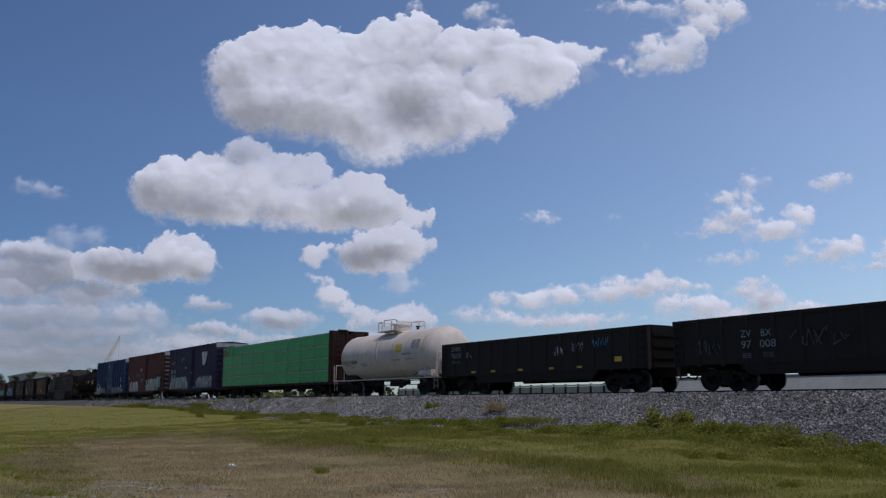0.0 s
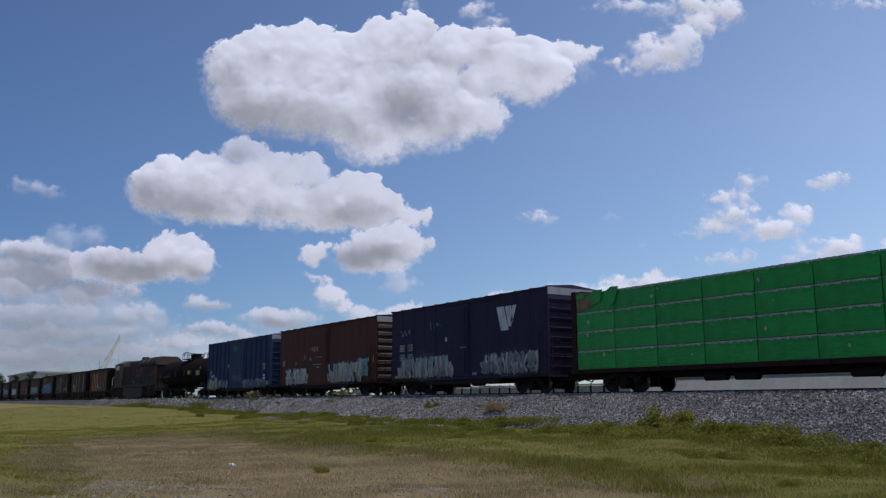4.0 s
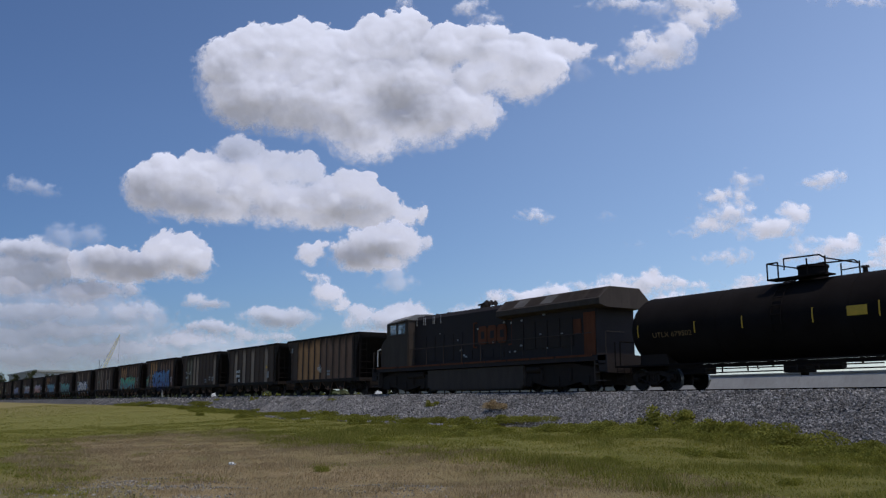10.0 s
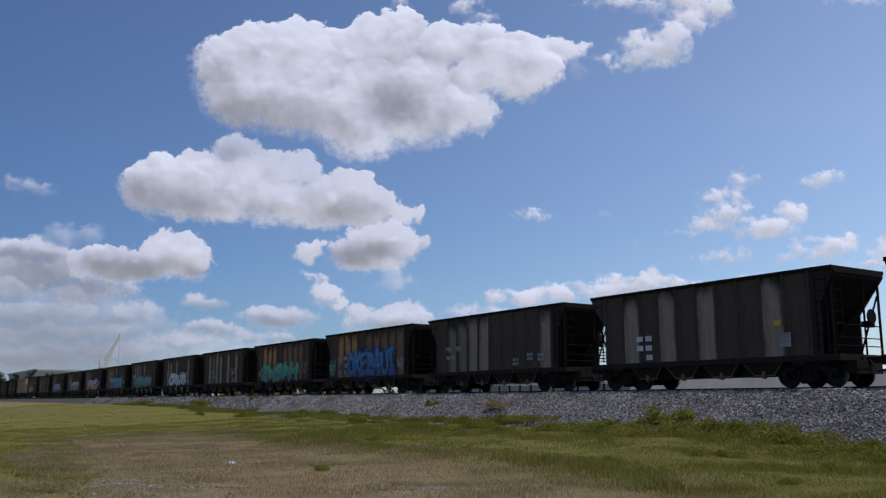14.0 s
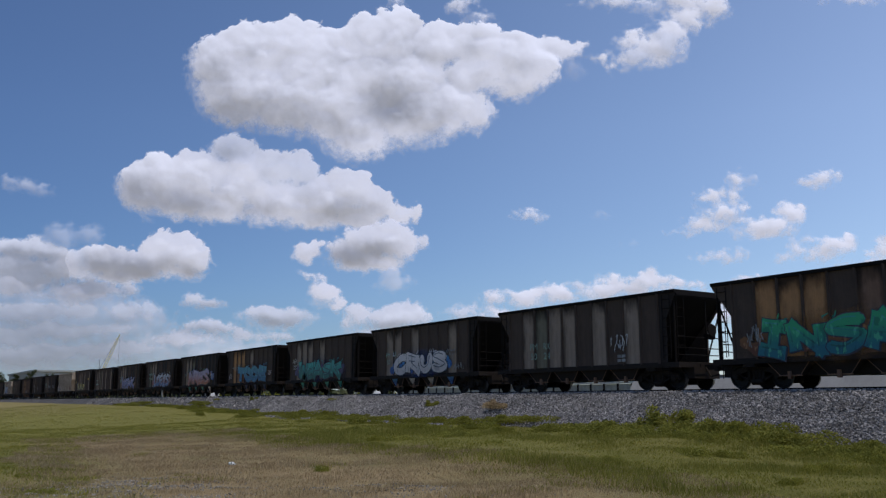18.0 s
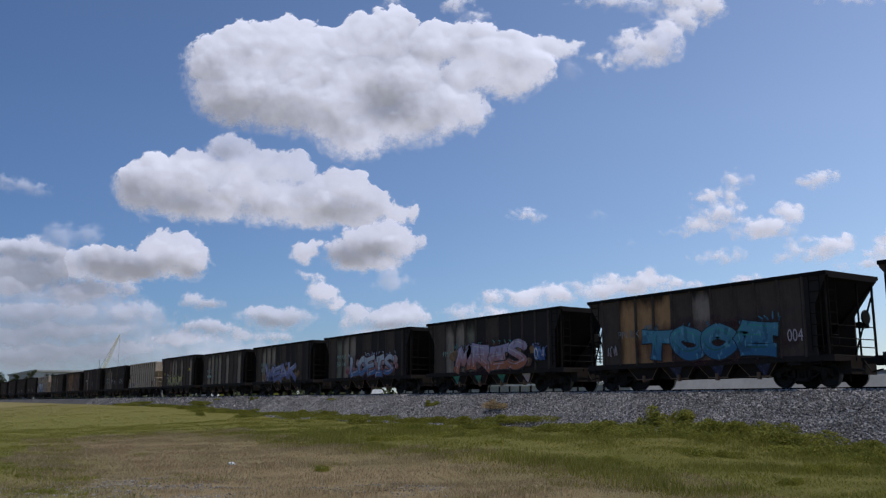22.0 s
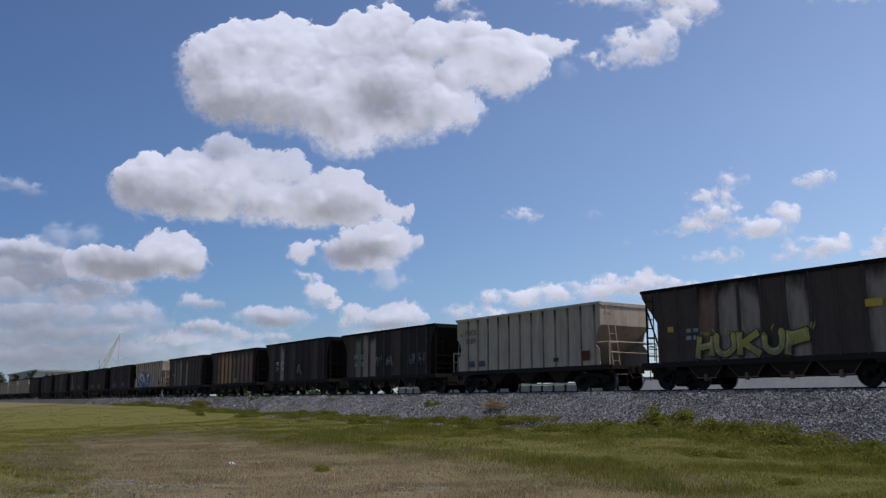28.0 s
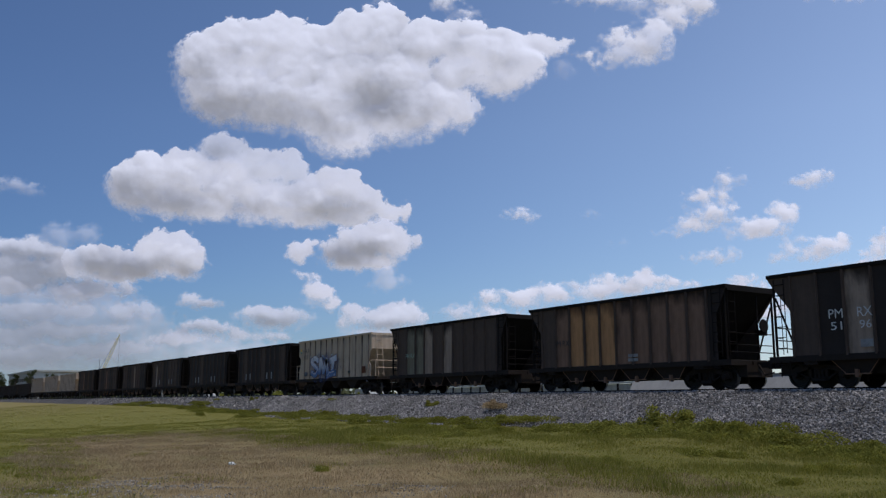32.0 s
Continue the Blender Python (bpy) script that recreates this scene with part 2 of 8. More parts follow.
def ground_material():
    """Rough meadow: green towards the bank, a dry brown lens in the foreground, thinner and yellower far along the line."""
    m, nt, bsdf, out = nodes_of("meadow")
    v = tex_coords(nt)
    sep = nt.nodes.new("ShaderNodeSeparateXYZ")
    nt.links.new(v, sep.inputs[0])
    x, y = sep.outputs[0], sep.outputs[1]
    n_big, n_mid, n_fine = noise_node(nt, v, 0.12, 5), noise_node(nt, v, 0.9, 6, 0.7), noise_node(nt, v, 9.0, 5, 0.75)
    tuft = noise_node(nt, v, 0.45, 6, 0.7)
    green = mix(nt, ramp(nt, n_mid, [(0.3, 0.0), (0.7, 1.0)]), (0.113, 0.113, 0.024), (0.20, 0.18, 0.046))
    green = mix(nt, ramp(nt, tuft, [(0.42, 0.0), (0.66, 0.6)]), green, (0.215, 0.185, 0.06))
    far = math_node(nt, "ADD", math_node(nt, "MULTIPLY", x, -0.012), math_node(nt, "ADD", n_big, -0.34))
    green = mix(nt, ramp(nt, far, [(0.36, 0.0), (0.72, 0.65)]), green, (0.245, 0.222, 0.062))
    green = mix(nt, ramp(nt, math_node(nt, "MULTIPLY", far, 0.5), [(0.5, 0.0), (0.85, 0.7)]), green, (0.28, 0.22, 0.10))
    dry = mix(nt, ramp(nt, n_mid, [(0.3, 0.0), (0.7, 1.0)]), (0.26, 0.185, 0.095), (0.40, 0.295, 0.16))
    dry = mix(nt, ramp(nt, tuft, [(0.46, 0.0), (0.66, 0.6)]), dry, (0.15, 0.14, 0.045))
    wobble = math_node(nt, "ADD", math_node(nt, "MULTIPLY", math_node(nt, "SUBTRACT", n_big, 0.5), 9.0), math_node(nt, "MULTIPLY", math_node(nt, "SUBTRACT", n_mid, 0.5), 5.0))
    near = math_node(nt, "MULTIPLY", math_node(nt, "SUBTRACT", 12.4, y), 0.36)
    along = math_node(nt, "MULTIPLY", math_node(nt, "ADD", x, 38.5), 0.3)
    side = math_node(nt, "MULTIPLY", math_node(nt, "ADD", math_node(nt, "ADD", y, -1.0), math_node(nt, "MULTIPLY", x, 0.13)), 0.6)
    d = math_node(nt, "MINIMUM", math_node(nt, "MINIMUM", near, along), side)
    d = math_node(nt, "ADD", d, math_node(nt, "MULTIPLY", wobble, 0.36))
    c = mix(nt, ramp(nt, math_node(nt, "ADD", math_node(nt, "MULTIPLY", d, 0.55), 0.42), [(0.0, 0.0), (1.0, 1.0)]), green, dry)
    c = mix(nt, ramp(nt, n_fine, [(0.4, 0.0), (0.78, 0.4)]), c, (0.075, 0.068, 0.026))
    nt.links.new(c, bsdf.inputs["Base Color"])
    bsdf.inputs["Roughness"].default_value = 0.95
    bsdf.inputs["Specular IOR Level"].default_value = 0.08
    bump(nt, bsdf, n_fine, 0.9, 0.08)
    return m


def stone_material(name, lo, hi, scale, dist):
    m, nt, bsdf, out = nodes_of(name)
    v = tex_coords(nt)
    vor = nt.nodes.new("ShaderNodeTexVoronoi")
    vor.inputs["Scale"].default_value = scale
    nt.links.new(v, vor.inputs["Vector"])
    n_big = noise_node(nt, v, 0.5, 5)
    sepc = nt.nodes.new("ShaderNodeSeparateColor")
    nt.links.new(vor.outputs["Color"], sepc.inputs[0])
    c = mix(nt, sepc.outputs[0], lo, hi)
    c = mix(nt, ramp(nt, n_big, [(0.4, 0.0), (0.7, 0.5)]), c, tuple(x * 0.6 for x in lo))
    nt.links.new(c, bsdf.inputs["Base Color"])
    bsdf.inputs["Roughness"].default_value = 0.85
    bsdf.inputs["Specular IOR Level"].default_value = 0.2
    bump(nt, bsdf, vor.outputs["Distance"], 1.0, dist)
    return m


def island_material(name, lo, hi, rough=0.85, through=0.0):
    """Colour that differs from piece to piece of one mesh."""
    m, nt, bsdf, out = nodes_of(name)
    g = nt.nodes.new("ShaderNodeNewGeometry")
    n = noise_node(nt, tex_coords(nt), 0.6, 3)
    c = mix(nt, g.outputs["Random Per Island"], lo, hi)
    c = mix(nt, ramp(nt, n, [(0.35, 0.0), (0.7, 0.45)]), c, tuple(x * 0.55 for x in lo))
    nt.links.new(c, bsdf.inputs["Base Color"])
    bsdf.inputs["Roughness"].default_value = rough
    bsdf.inputs["Specular IOR Level"].default_value = 0.12
    if through:     # leaves let light through
        trl = nt.nodes.new("ShaderNodeBsdfTranslucent")
        nt.links.new(c, trl.inputs["Color"])
        mx = nt.nodes.new("ShaderNodeMixShader")
        mx.inputs[0].default_value = through
        nt.links.new(bsdf.outputs[0], mx.inputs[1])
        nt.links.new(trl.outputs[0], mx.inputs[2])
        nt.links.new(mx.outputs[0], out.inputs["Surface"])
    return m


M_GROUND = ground_material()
M_BALLAST = stone_material("ballast_bed", (0.05, 0.047, 0.046), (0.19, 0.18, 0.175), 14.0, 0.05)
M_STONE = island_material("ballast_stone", (0.075, 0.069, 0.066), (0.52, 0.485, 0.46))
M_GRASS = island_material("grass_blade", (0.20, 0.20, 0.03), (0.44, 0.385, 0.095), 0.7, 0.55)
M_DRYGRASS = island_material("dry_grass_blade", (0.34, 0.24, 0.12), (0.62, 0.47, 0.27), 0.8, 0.45)
M_WEED = island_material("weed_leaf", (0.17, 0.178, 0.03), (0.38, 0.355, 0.072), 0.6, 0.5)
M_LEAF = island_material("tree_leaf", (0.05, 0.062, 0.025), (0.11, 0.115, 0.055), 0.7)
M_GRAVEL = island_material("gravel_stone", (0.17, 0.145, 0.115), (0.46, 0.41, 0.34))
M_BARK = plain("bark", (0.12, 0.09, 0.06), 0.9)
M_CONC = paint("weathered_concrete", (0.36, 0.345, 0.32), (0.25, 0.235, 0.215), 0.5, 0.9)
M_PALE = plain("pale_fence_paint", (0.38, 0.38, 0.36), 0.7)
M_RUST = paint("rusty_rail", (0.018, 0.0115, 0.0085), (0.011, 0.008, 0.006), 0.5, 0.9, 0.0, False, spec=0.0)
M_TIE = paint("creosoted_timber", (0.07, 0.055, 0.045), (0.03, 0.025, 0.02), 0.6, 0.9, 0.0, False)


# ---- building helpers ----
def box(bm, x0, x1, y0, y1, z0, z1):
    vs = [bm.verts.new(p) for p in ((x0, y0, z0), (x1, y0, z0), (x1, y1, z0), (x0, y1, z0), (x0, y0, z1), (x1, y0, z1), (x1, y1, z1), (x0, y1, z1))]
    for f in ((3, 2, 1, 0), (4, 5, 6, 7), (0, 1, 5, 4), (1, 2, 6, 5), (2, 3, 7, 6), (3, 0, 4, 7)):
        bm.faces.new([vs[i] for i in f])


def prism(bm, pts, y0, y1, axis="y"):
    """An outline in (x, z), or (y, z) for axis x, or (x, y) for axis z, drawn out along the axis."""
    def put(a, b, c):
        return {"y": (a, c, b), "x": (c, a, b), "z": (a, b, c)}[axis]
    n = len(pts)
    a = [bm.verts.new(put(p[0], p[1], y0)) for p in pts]
    b = [bm.verts.new(put(p[0], p[1], y1)) for p in pts]
    bm.faces.new(a)
    bm.faces.new(b[::-1])
    for i in range(n):
        bm.faces.new((a[i], b[i], b[(i + 1) % n], a[(i + 1) % n]))


def rod(bm, p, q, r, seg=6):
    p, q = Vector(p), Vector(q)
    d = (q - p).normalized()
    s = d.orthogonal().normalized()
    t = d.cross(s)
    rings = [[bm.verts.new(c + r * (math.cos(2 * math.pi * i / seg) * s + math.sin(2 * math.pi * i / seg) * t)) for i in range(seg)] for c in (p, q)]
    for i in range(seg):
        bm.faces.new((rings[0][i], rings[0][(i + 1) % seg], rings[1][(i + 1) % seg], rings[1][i]))
    bm.faces.new(rings[0][::-1])
    bm.faces.new(rings[1])


def lathe(bm, prof, axis="x", seg=32, at=(0, 0, 0)):
    """A profile of (along, radius) turned about an axis."""
    ax, ay, az = at
    rings = []
    for a, r in prof:
        ring = []
        for i in range(seg):
            c, s = math.cos(2 * math.pi * i / seg), math.sin(2 * math.pi * i / seg)
            p = {"x": (a, r * c, r * s), "y": (r * c, a, r * s), "z": (r * c, r * s, a)}[axis]
            ring.append(bm.verts.new((p[0] + ax, p[1] + ay, p[2] + az)))
        rings.append(ring)
    for u, w in zip(rings, rings[1:]):
        for i in range(seg):
            bm.faces.new((u[i], u[(i + 1) % seg], w[(i + 1) % seg], w[i]))
    bm.faces.new(rings[0][::-1])
    bm.faces.new(rings[-1])


def finish(name, bm, material, smooth=False, bevel=0.0):
    bmesh.ops.recalc_face_normals(bm, faces=bm.faces[:])
    if bevel:
        bmesh.ops.bevel(bm, geom=[e for e in bm.edges if e.is_manifold and e.calc_face_angle(0) > 0.6], offset=bevel, segments=2, affect="EDGES", clamp_overlap=True)
    me = bpy.data.meshes.new(name)
    bm.to_mesh(me)
    bm.free()
    me.materials.append(material)
    if smooth:
        me.shade_smooth()
        me.set_sharp_from_angle(angle=radians(35))
    return me


def part(name, bm, material, parent, label="", smooth=False, bevel=0.0, at=None):
    me = finish(name, bm, material, smooth, bevel) if isinstance(bm, bmesh.types.BMesh) else bm
    ob = new(name, me)
    ob.parent = parent
    if at is not None:
        ob.matrix_basis = at
    if label:
        ob["label"] = label
    return ob


CACHE = {}


def shared(key, make):
    """One mesh for all alike parts."""
    if key not in CACHE:
        CACHE[key] = make()
    return CACHE[key]


def thing(name, label, category, group="", at=None):
    ob = new(name)
    ob.empty_display_size = 0.3
    if at is not None:
        ob.matrix_basis = at
    return tagged(ob, label, category, group)


MOVERS = []     # things of the train with their place along it


def on_train(ob, s, y=0.0, z=0.0):
    ob.matrix_basis = pose(s - SPEED * 13, TRACK_Y + y, RAIL_Z + z)
    MOVERS.append((ob, s, y, z))
    return ob


def letters(text, width, height, material, name="lettering", offset=0.0, shear=0.0):
    """A mesh of built-in letters, width by height, standing in the x-z plane and facing -y."""
    cu = bpy.data.curves.new(name, "FONT")
    cu.body, cu.size, cu.align_x, cu.align_y, cu.offset, cu.shear, cu.extrude = text, 1.0, "CENTER", "CENTER", offset, shear, 0.0
    cu.resolution_u = 3
    ob = bpy.data.objects.new(name, cu)
    scene.collection.objects.link(ob)
    bpy.context.view_layer.update()
    me = bpy.data.meshes.new_from_object(ob.evaluated_get(bpy.context.evaluated_depsgraph_get()))
    bpy.data.objects.remove(ob)
    co = np.empty(len(me.vertices) * 3)
    me.vertices.foreach_get("co", co)
    co = co.reshape(-1, 3)
    lo, hi = co.min(0), co.max(0)
    k = np.maximum(hi - lo, 1e-6)
    out = np.zeros_like(co)
    out[:, 0] = ((co[:, 0] - lo[0]) / k[0] - 0.5) * width
    out[:, 2] = ((co[:, 1] - lo[1]) / k[1] - 0.5) * height
    me.vertices.foreach_set("co", out.ravel())
    me.name = name
    me.materials.clear()
    me.materials.append(material)
    me.update()
    return me


def mark(car, text, x, z, w, h, material, y=-1.535, label=""):
    return part("lettering", letters(text, w, h, material), None, car, label, at=pose(x, y, z))


def bars(car, x, z, w, h, material, y=-1.535, rows=1, cols=1, name="marking"):
    bm = bmesh.new()
    for r in range(rows):
        for c in range(cols):
            bw, bh = w / cols, h / rows
            x0, z0 = x - w / 2 + c * bw, z - h / 2 + r * bh
            box(bm, x0 + bw * 0.08, x0 + bw * 0.92, y - 0.002, y + 0.002, z0 + bh * 0.15, z0 + bh * 0.85)
    return part(name, bm, material, car)


GLYPHS = {      # chunky spray-can letters as strokes in a unit box
    "A": (((0.02, 0.0), (0.38, 1.0)), ((0.40, 1.0), (0.98, 0.0)), ((0.12, 0.36), (0.9, 0.3))),
    "B": (((0.12, 0.0), (0.12, 1.0)), ((0.08, 0.98), (0.7, 0.95), (0.78, 0.7), (0.3, 0.54)), ((0.3, 0.54), (0.9, 0.42), (0.88, 0.12), (0.08, 0.02))),
    "C": (((0.95, 0.82), (0.55, 1.0), (0.12, 0.7), (0.14, 0.22), (0.55, 0.0), (0.98, 0.16)),),
    "D": (((0.12, 0.0), (0.12, 1.0)), ((0.08, 0.98), (0.7, 0.9), (0.92, 0.5), (0.7, 0.08), (0.08, 0.02))),
    "E": (((0.95, 0.95), (0.2, 0.97), (0.1, 0.5), (0.2, 0.04), (0.98, 0.06)), ((0.12, 0.5), (0.8, 0.54))),
    "H": (((0.12, 0.0), (0.14, 1.0)), ((0.88, 0.0), (0.86, 1.0)), ((0.14, 0.46), (0.86, 0.54))),
    "I": (((0.5, 0.0), (0.5, 1.0)), ((0.22, 0.97), (0.78, 1.0)), ((0.2, 0.02), (0.8, 0.0))),
    "J": (((0.75, 1.0), (0.72, 0.3), (0.45, 0.02), (0.08, 0.2)), ((0.3, 0.97), (1.0, 1.0))),
    "K": (((0.12, 0.0), (0.14, 1.0)), ((0.95, 1.0), (0.22, 0.48)), ((0.3, 0.52), (1.0, 0.0))),
    "L": (((0.18, 1.0), (0.16, 0.05), (0.98, 0.06)),),
    "M": (((0.0, 0.0), (0.2, 1.0)), ((0.2, 1.0), (0.5, 0.3), (0.8, 1.0)), ((0.8, 1.0), (1.0, 0.0))),
    "N": (((0.1, 0.0), (0.1, 1.0)), ((0.1, 1.0), (0.9, 0.0)), ((0.9, 0.0), (0.9, 1.0))),
    "O": (((0.5, 1.0), (0.1, 0.7), (0.12, 0.25), (0.5, 0.0), (0.9, 0.28), (0.88, 0.74), (0.5, 1.0)),),
    "P": (((0.15, 0.0), (0.15, 1.0)), ((0.1, 0.97), (0.8, 0.93), (0.85, 0.6), (0.2, 0.46))),
    "R": (((0.14, 0.0), (0.14, 1.0)), ((0.08, 0.97), (0.8, 0.93), (0.82, 0.6), (0.22, 0.5)), ((0.4, 0.5), (1.0, 0.0))),
    "S": (((0.92, 0.86), (0.5, 1.0), (0.12, 0.76), (0.5, 0.52), (0.9, 0.28), (0.5, 0.0), (0.05, 0.14)),),
    "T": (((0.0, 0.94), (1.0, 1.0)), ((0.5, 0.96), (0.48, 0.0))),
    "U": (((0.12, 1.0), (0.12, 0.3), (0.48, 0.0), (0.86, 0.3), (0.88, 1.0)),),
    "V": (((0.0, 1.0), (0.5, 0.0)), ((0.5, 0.0), (1.0, 1.0))),
    "W": (((0.0, 1.0), (0.22, 0.0)), ((0.22, 0.0), (0.5, 0.7), (0.76, 0.0)), ((0.76, 0.0), (1.0, 1.0))),
    "X": (((0.05, 0.0), (0.95, 1.0)), ((0.05, 1.0), (0.95, 0.0))),
    "0": (((0.5, 1.0), (0.12, 0.6), (0.3, 0.05), (0.75, 0.05), (0.9, 0.6), (0.5, 1.0)),),
    "4": (((0.7, 0.0), (0.7, 1.0)), ((0.7, 1.0), (0.05, 0.35), (1.0, 0.32))),
}


def smooth_line(pts, n=5):
    """Points along a curve through pts."""
    q = [Vector(p) for p in (pts[0], *pts, pts[-1])]
    out = []
    for i in range(1, len(q) - 2):
        for k in range(n):
            t = k / n
            out.append(0.5 * (2 * q[i] + (q[i + 1] - q[i - 1]) * t + (2 * q[i - 1] - 5 * q[i] + 4 * q[i + 1] - q[i + 2]) * t * t + (3 * q[i] - q[i - 1] - 3 * q[i + 1] + q[i + 2]) * t ** 3))
    return out + [q[-1]]


def ribbon(bm, line, width, grow, depth, flare=0.35):
    """A flat stroke along the line, flared towards its ends."""
    n = len(line)
    ends = [line[0] - (line[1] - line[0]).normalized() * grow, *line[1:-1], line[-1] + (line[-1] - line[-2]).normalized() * grow]
    rows = []
    for i, p in enumerate(ends):
        d = (ends[min(n - 1, i + 1)] - ends[max(0, i - 1)]).normalized()
        k = width * (1 + flare * (2 * abs(i / (n - 1) - 0.5)) ** 2) / 2 + grow
        rows.append([bm.verts.new((p.x - d.y * k, depth, p.y + d.x * k)), bm.verts.new((p.x + d.y * k, depth, p.y - d.x * k))])
    for a, b in zip(rows, rows[1:]):
        bm.faces.new((a[0], a[1], b[1], b[0]))


def blob(bm, x, z, r, depth, rs):
    a0 = rs.uniform(0, 6.28)
    bm.faces.new([bm.verts.new((x + math.cos(a0 + k * 0.524) * r * rs.uniform(0.8, 1.15), depth, z + math.sin(a0 + k * 0.524) * r * rs.uniform(0.7, 1.0))) for k in range(12)])


def graffiti(car, text, x, z, w, h, fill, edge, seed=0, y=-1.545, label="", cloud=None, second=None, block=False, bubbles=None, fat=0.28, tips=None):
    """A sprayed piece: jostling chunky letters with a heavy edge, a cast block shadow, highlights, a field behind and tips round it."""
    rs = random.Random(seed)
    n = len(text)
    lw = w / n
    layers = {k: bmesh.new() for k in ("graffiti", "graffiti_shine")}
    fills = [bmesh.new() for _ in text]
    for i, ch in enumerate(text):
        cx = -w / 2 + lw * (i + 0.5) + rs.uniform(-0.05, 0.05) * lw
        hh, ww = h * rs.uniform(0.92, 1.08), lw * rs.uniform(1.16, 1.32)
        cz = (hh - h) / 2
        shear, lean = rs.uniform(-0.12, 0.16), rs.uniform(-0.14, 0.14)
        fw = fat * min(lw, h) * (1.15 if block else 1.0) * (0.82 if ch in "CSE0" else 1.0)
        for j, stroke in enumerate(GLYPHS[ch]):
            line = [Vector((cx + (u - 0.5) * (ww - fw) + (v - 0.5) * hh * shear, cz + (v - 0.5) * (hh - fw) + (u - 0.5) * ww * lean)) for u, v in stroke]
            line = [p + Vector((rs.uniform(-0.04, 0.04) * lw, rs.uniform(-0.04, 0.04) * h)) for p in line]
            deep = -0.0022 * i
            curvy = ch in "CJOSU0"
            if curvy:      # round letters bend, the others are made of straight slabs
                runs = [smooth_line([tuple(p) for p in line], 5)]
            else:
                runs = []
                for p, q in zip(line, line[1:]):
                    e = (q - p).normalized() * fw * 0.38
                    runs.append(smooth_line([tuple(p - e), tuple(q + e)], 4))
            for r, run in enumerate(runs):
                if curvy:      # the can's round stamp along the bend
                    for m_, p in enumerate(run[::2]):
                        for lay, rad, dp in ((layers["graffiti"], fw / 2 + 0.03, deep + 0.0013 + 0.00003 * m_), (fills[i], fw / 2 - 0.005, deep - 0.0004 - 0.00004 * m_)):
                            lay.faces.new([lay.verts.new((p.x + math.cos(k * 0.785) * rad, dp, p.y + math.sin(k * 0.785) * rad)) for k in range(8)])
                ribbon(layers["graffiti"], run, fw, 0.035, deep + 0.0012, 0.2)
                ribbon(layers["graffiti"], [p + Vector((0.05, -0.03)) for p in run], fw, 0.02, deep + 0.0016, 0.2)
                ribbon(fills[i], run, fw, 0.0, deep - 0.0002 * (j + r), 0.2)
                if rs.random() < 0.75:
                    ribbon(layers["graffiti_shine"], [p + Vector((-fw * 0.22, fw * 0.24)) for p in run[1:-1]], 0.05, 0.0, deep - 0.0014, 0.0)
    piece = new("graffiti", bpy.data.meshes.new("graffiti"))
    layers["graffiti"].to_mesh(piece.data)
    piece.data.materials.append(MATS[edge])
    piece.parent, piece.matrix_basis = car, pose(x, y, z)
    if label:
        piece["label"] = label
    part("graffiti_shine", layers["graffiti_shine"], MATS[second or "spray_white"], piece)["kind"] = "stuff"
    for b in fills:
        part("letter", b, MATS[fill], piece)
    layers["graffiti"].free()
    if cloud:
        bm = bmesh.new()
        bm.faces.new([bm.verts.new((u * w * 0.64, 0.0055, v * h * 0.78)) for u, v in ((-1, -1), (1, -1), (1, 1), (-1, 1))])
        part("graffiti_background", bm, MATS[cloud], piece)
    if bubbles:     # rounded field of paint behind the letters
        bm = bmesh.new()
        for k in range(5 * n + 6):
            u = -0.57 + 1.14 * k / (5 * n + 5)
            blob(bm, u * w, rs.choice((-0.3, -0.1, 0.2)) * h * rs.uniform(0.6, 1.0), h * rs.uniform(0.15, 0.26), 0.004 - 0.00004 * k, rs)
        part("graffiti_field", bm, MATS[bubbles], piece)["kind"] = "stuff"
    # sprayed tips and drips round the letters
    bm = bmesh.new()
    for k in range(3 * n + 3):
        px = rs.uniform(-0.54, 0.54) * w
        pz = h * rs.uniform(0.36, 0.5)
        q = [Vector((px, pz)), Vector((px + rs.uniform(-0.12, 0.12), pz + rs.uniform(0.05, 0.14) * (1 if pz > 0 else -1))), Vector((px + rs.uniform(-0.22, 0.22), pz + rs.uniform(0.1, 0.28) * (1 if pz > 0 else -1)))]
        ribbon(bm, q, 0.07, 0.0, 0.0028, -0.5)
    part("graffiti_tips", bm, MATS[tips or fill], piece)["kind"] = "stuff"
    return piece


def spill(car, xs, mats):
    """The piece runs on over the discharge chutes below the side."""
    for x, mat in zip(xs, mats):
        bm = bmesh.new()
        bm.faces.new([bm.verts.new(p) for p in ((-0.45, -1.40, 1.02), (-0.06, -1.262, 0.46), (0.06, -1.262, 0.46), (0.45, -1.40, 1.02))])
        part("paint_spill", bm, MATS[mat], car, at=pose(x, 0, 0))


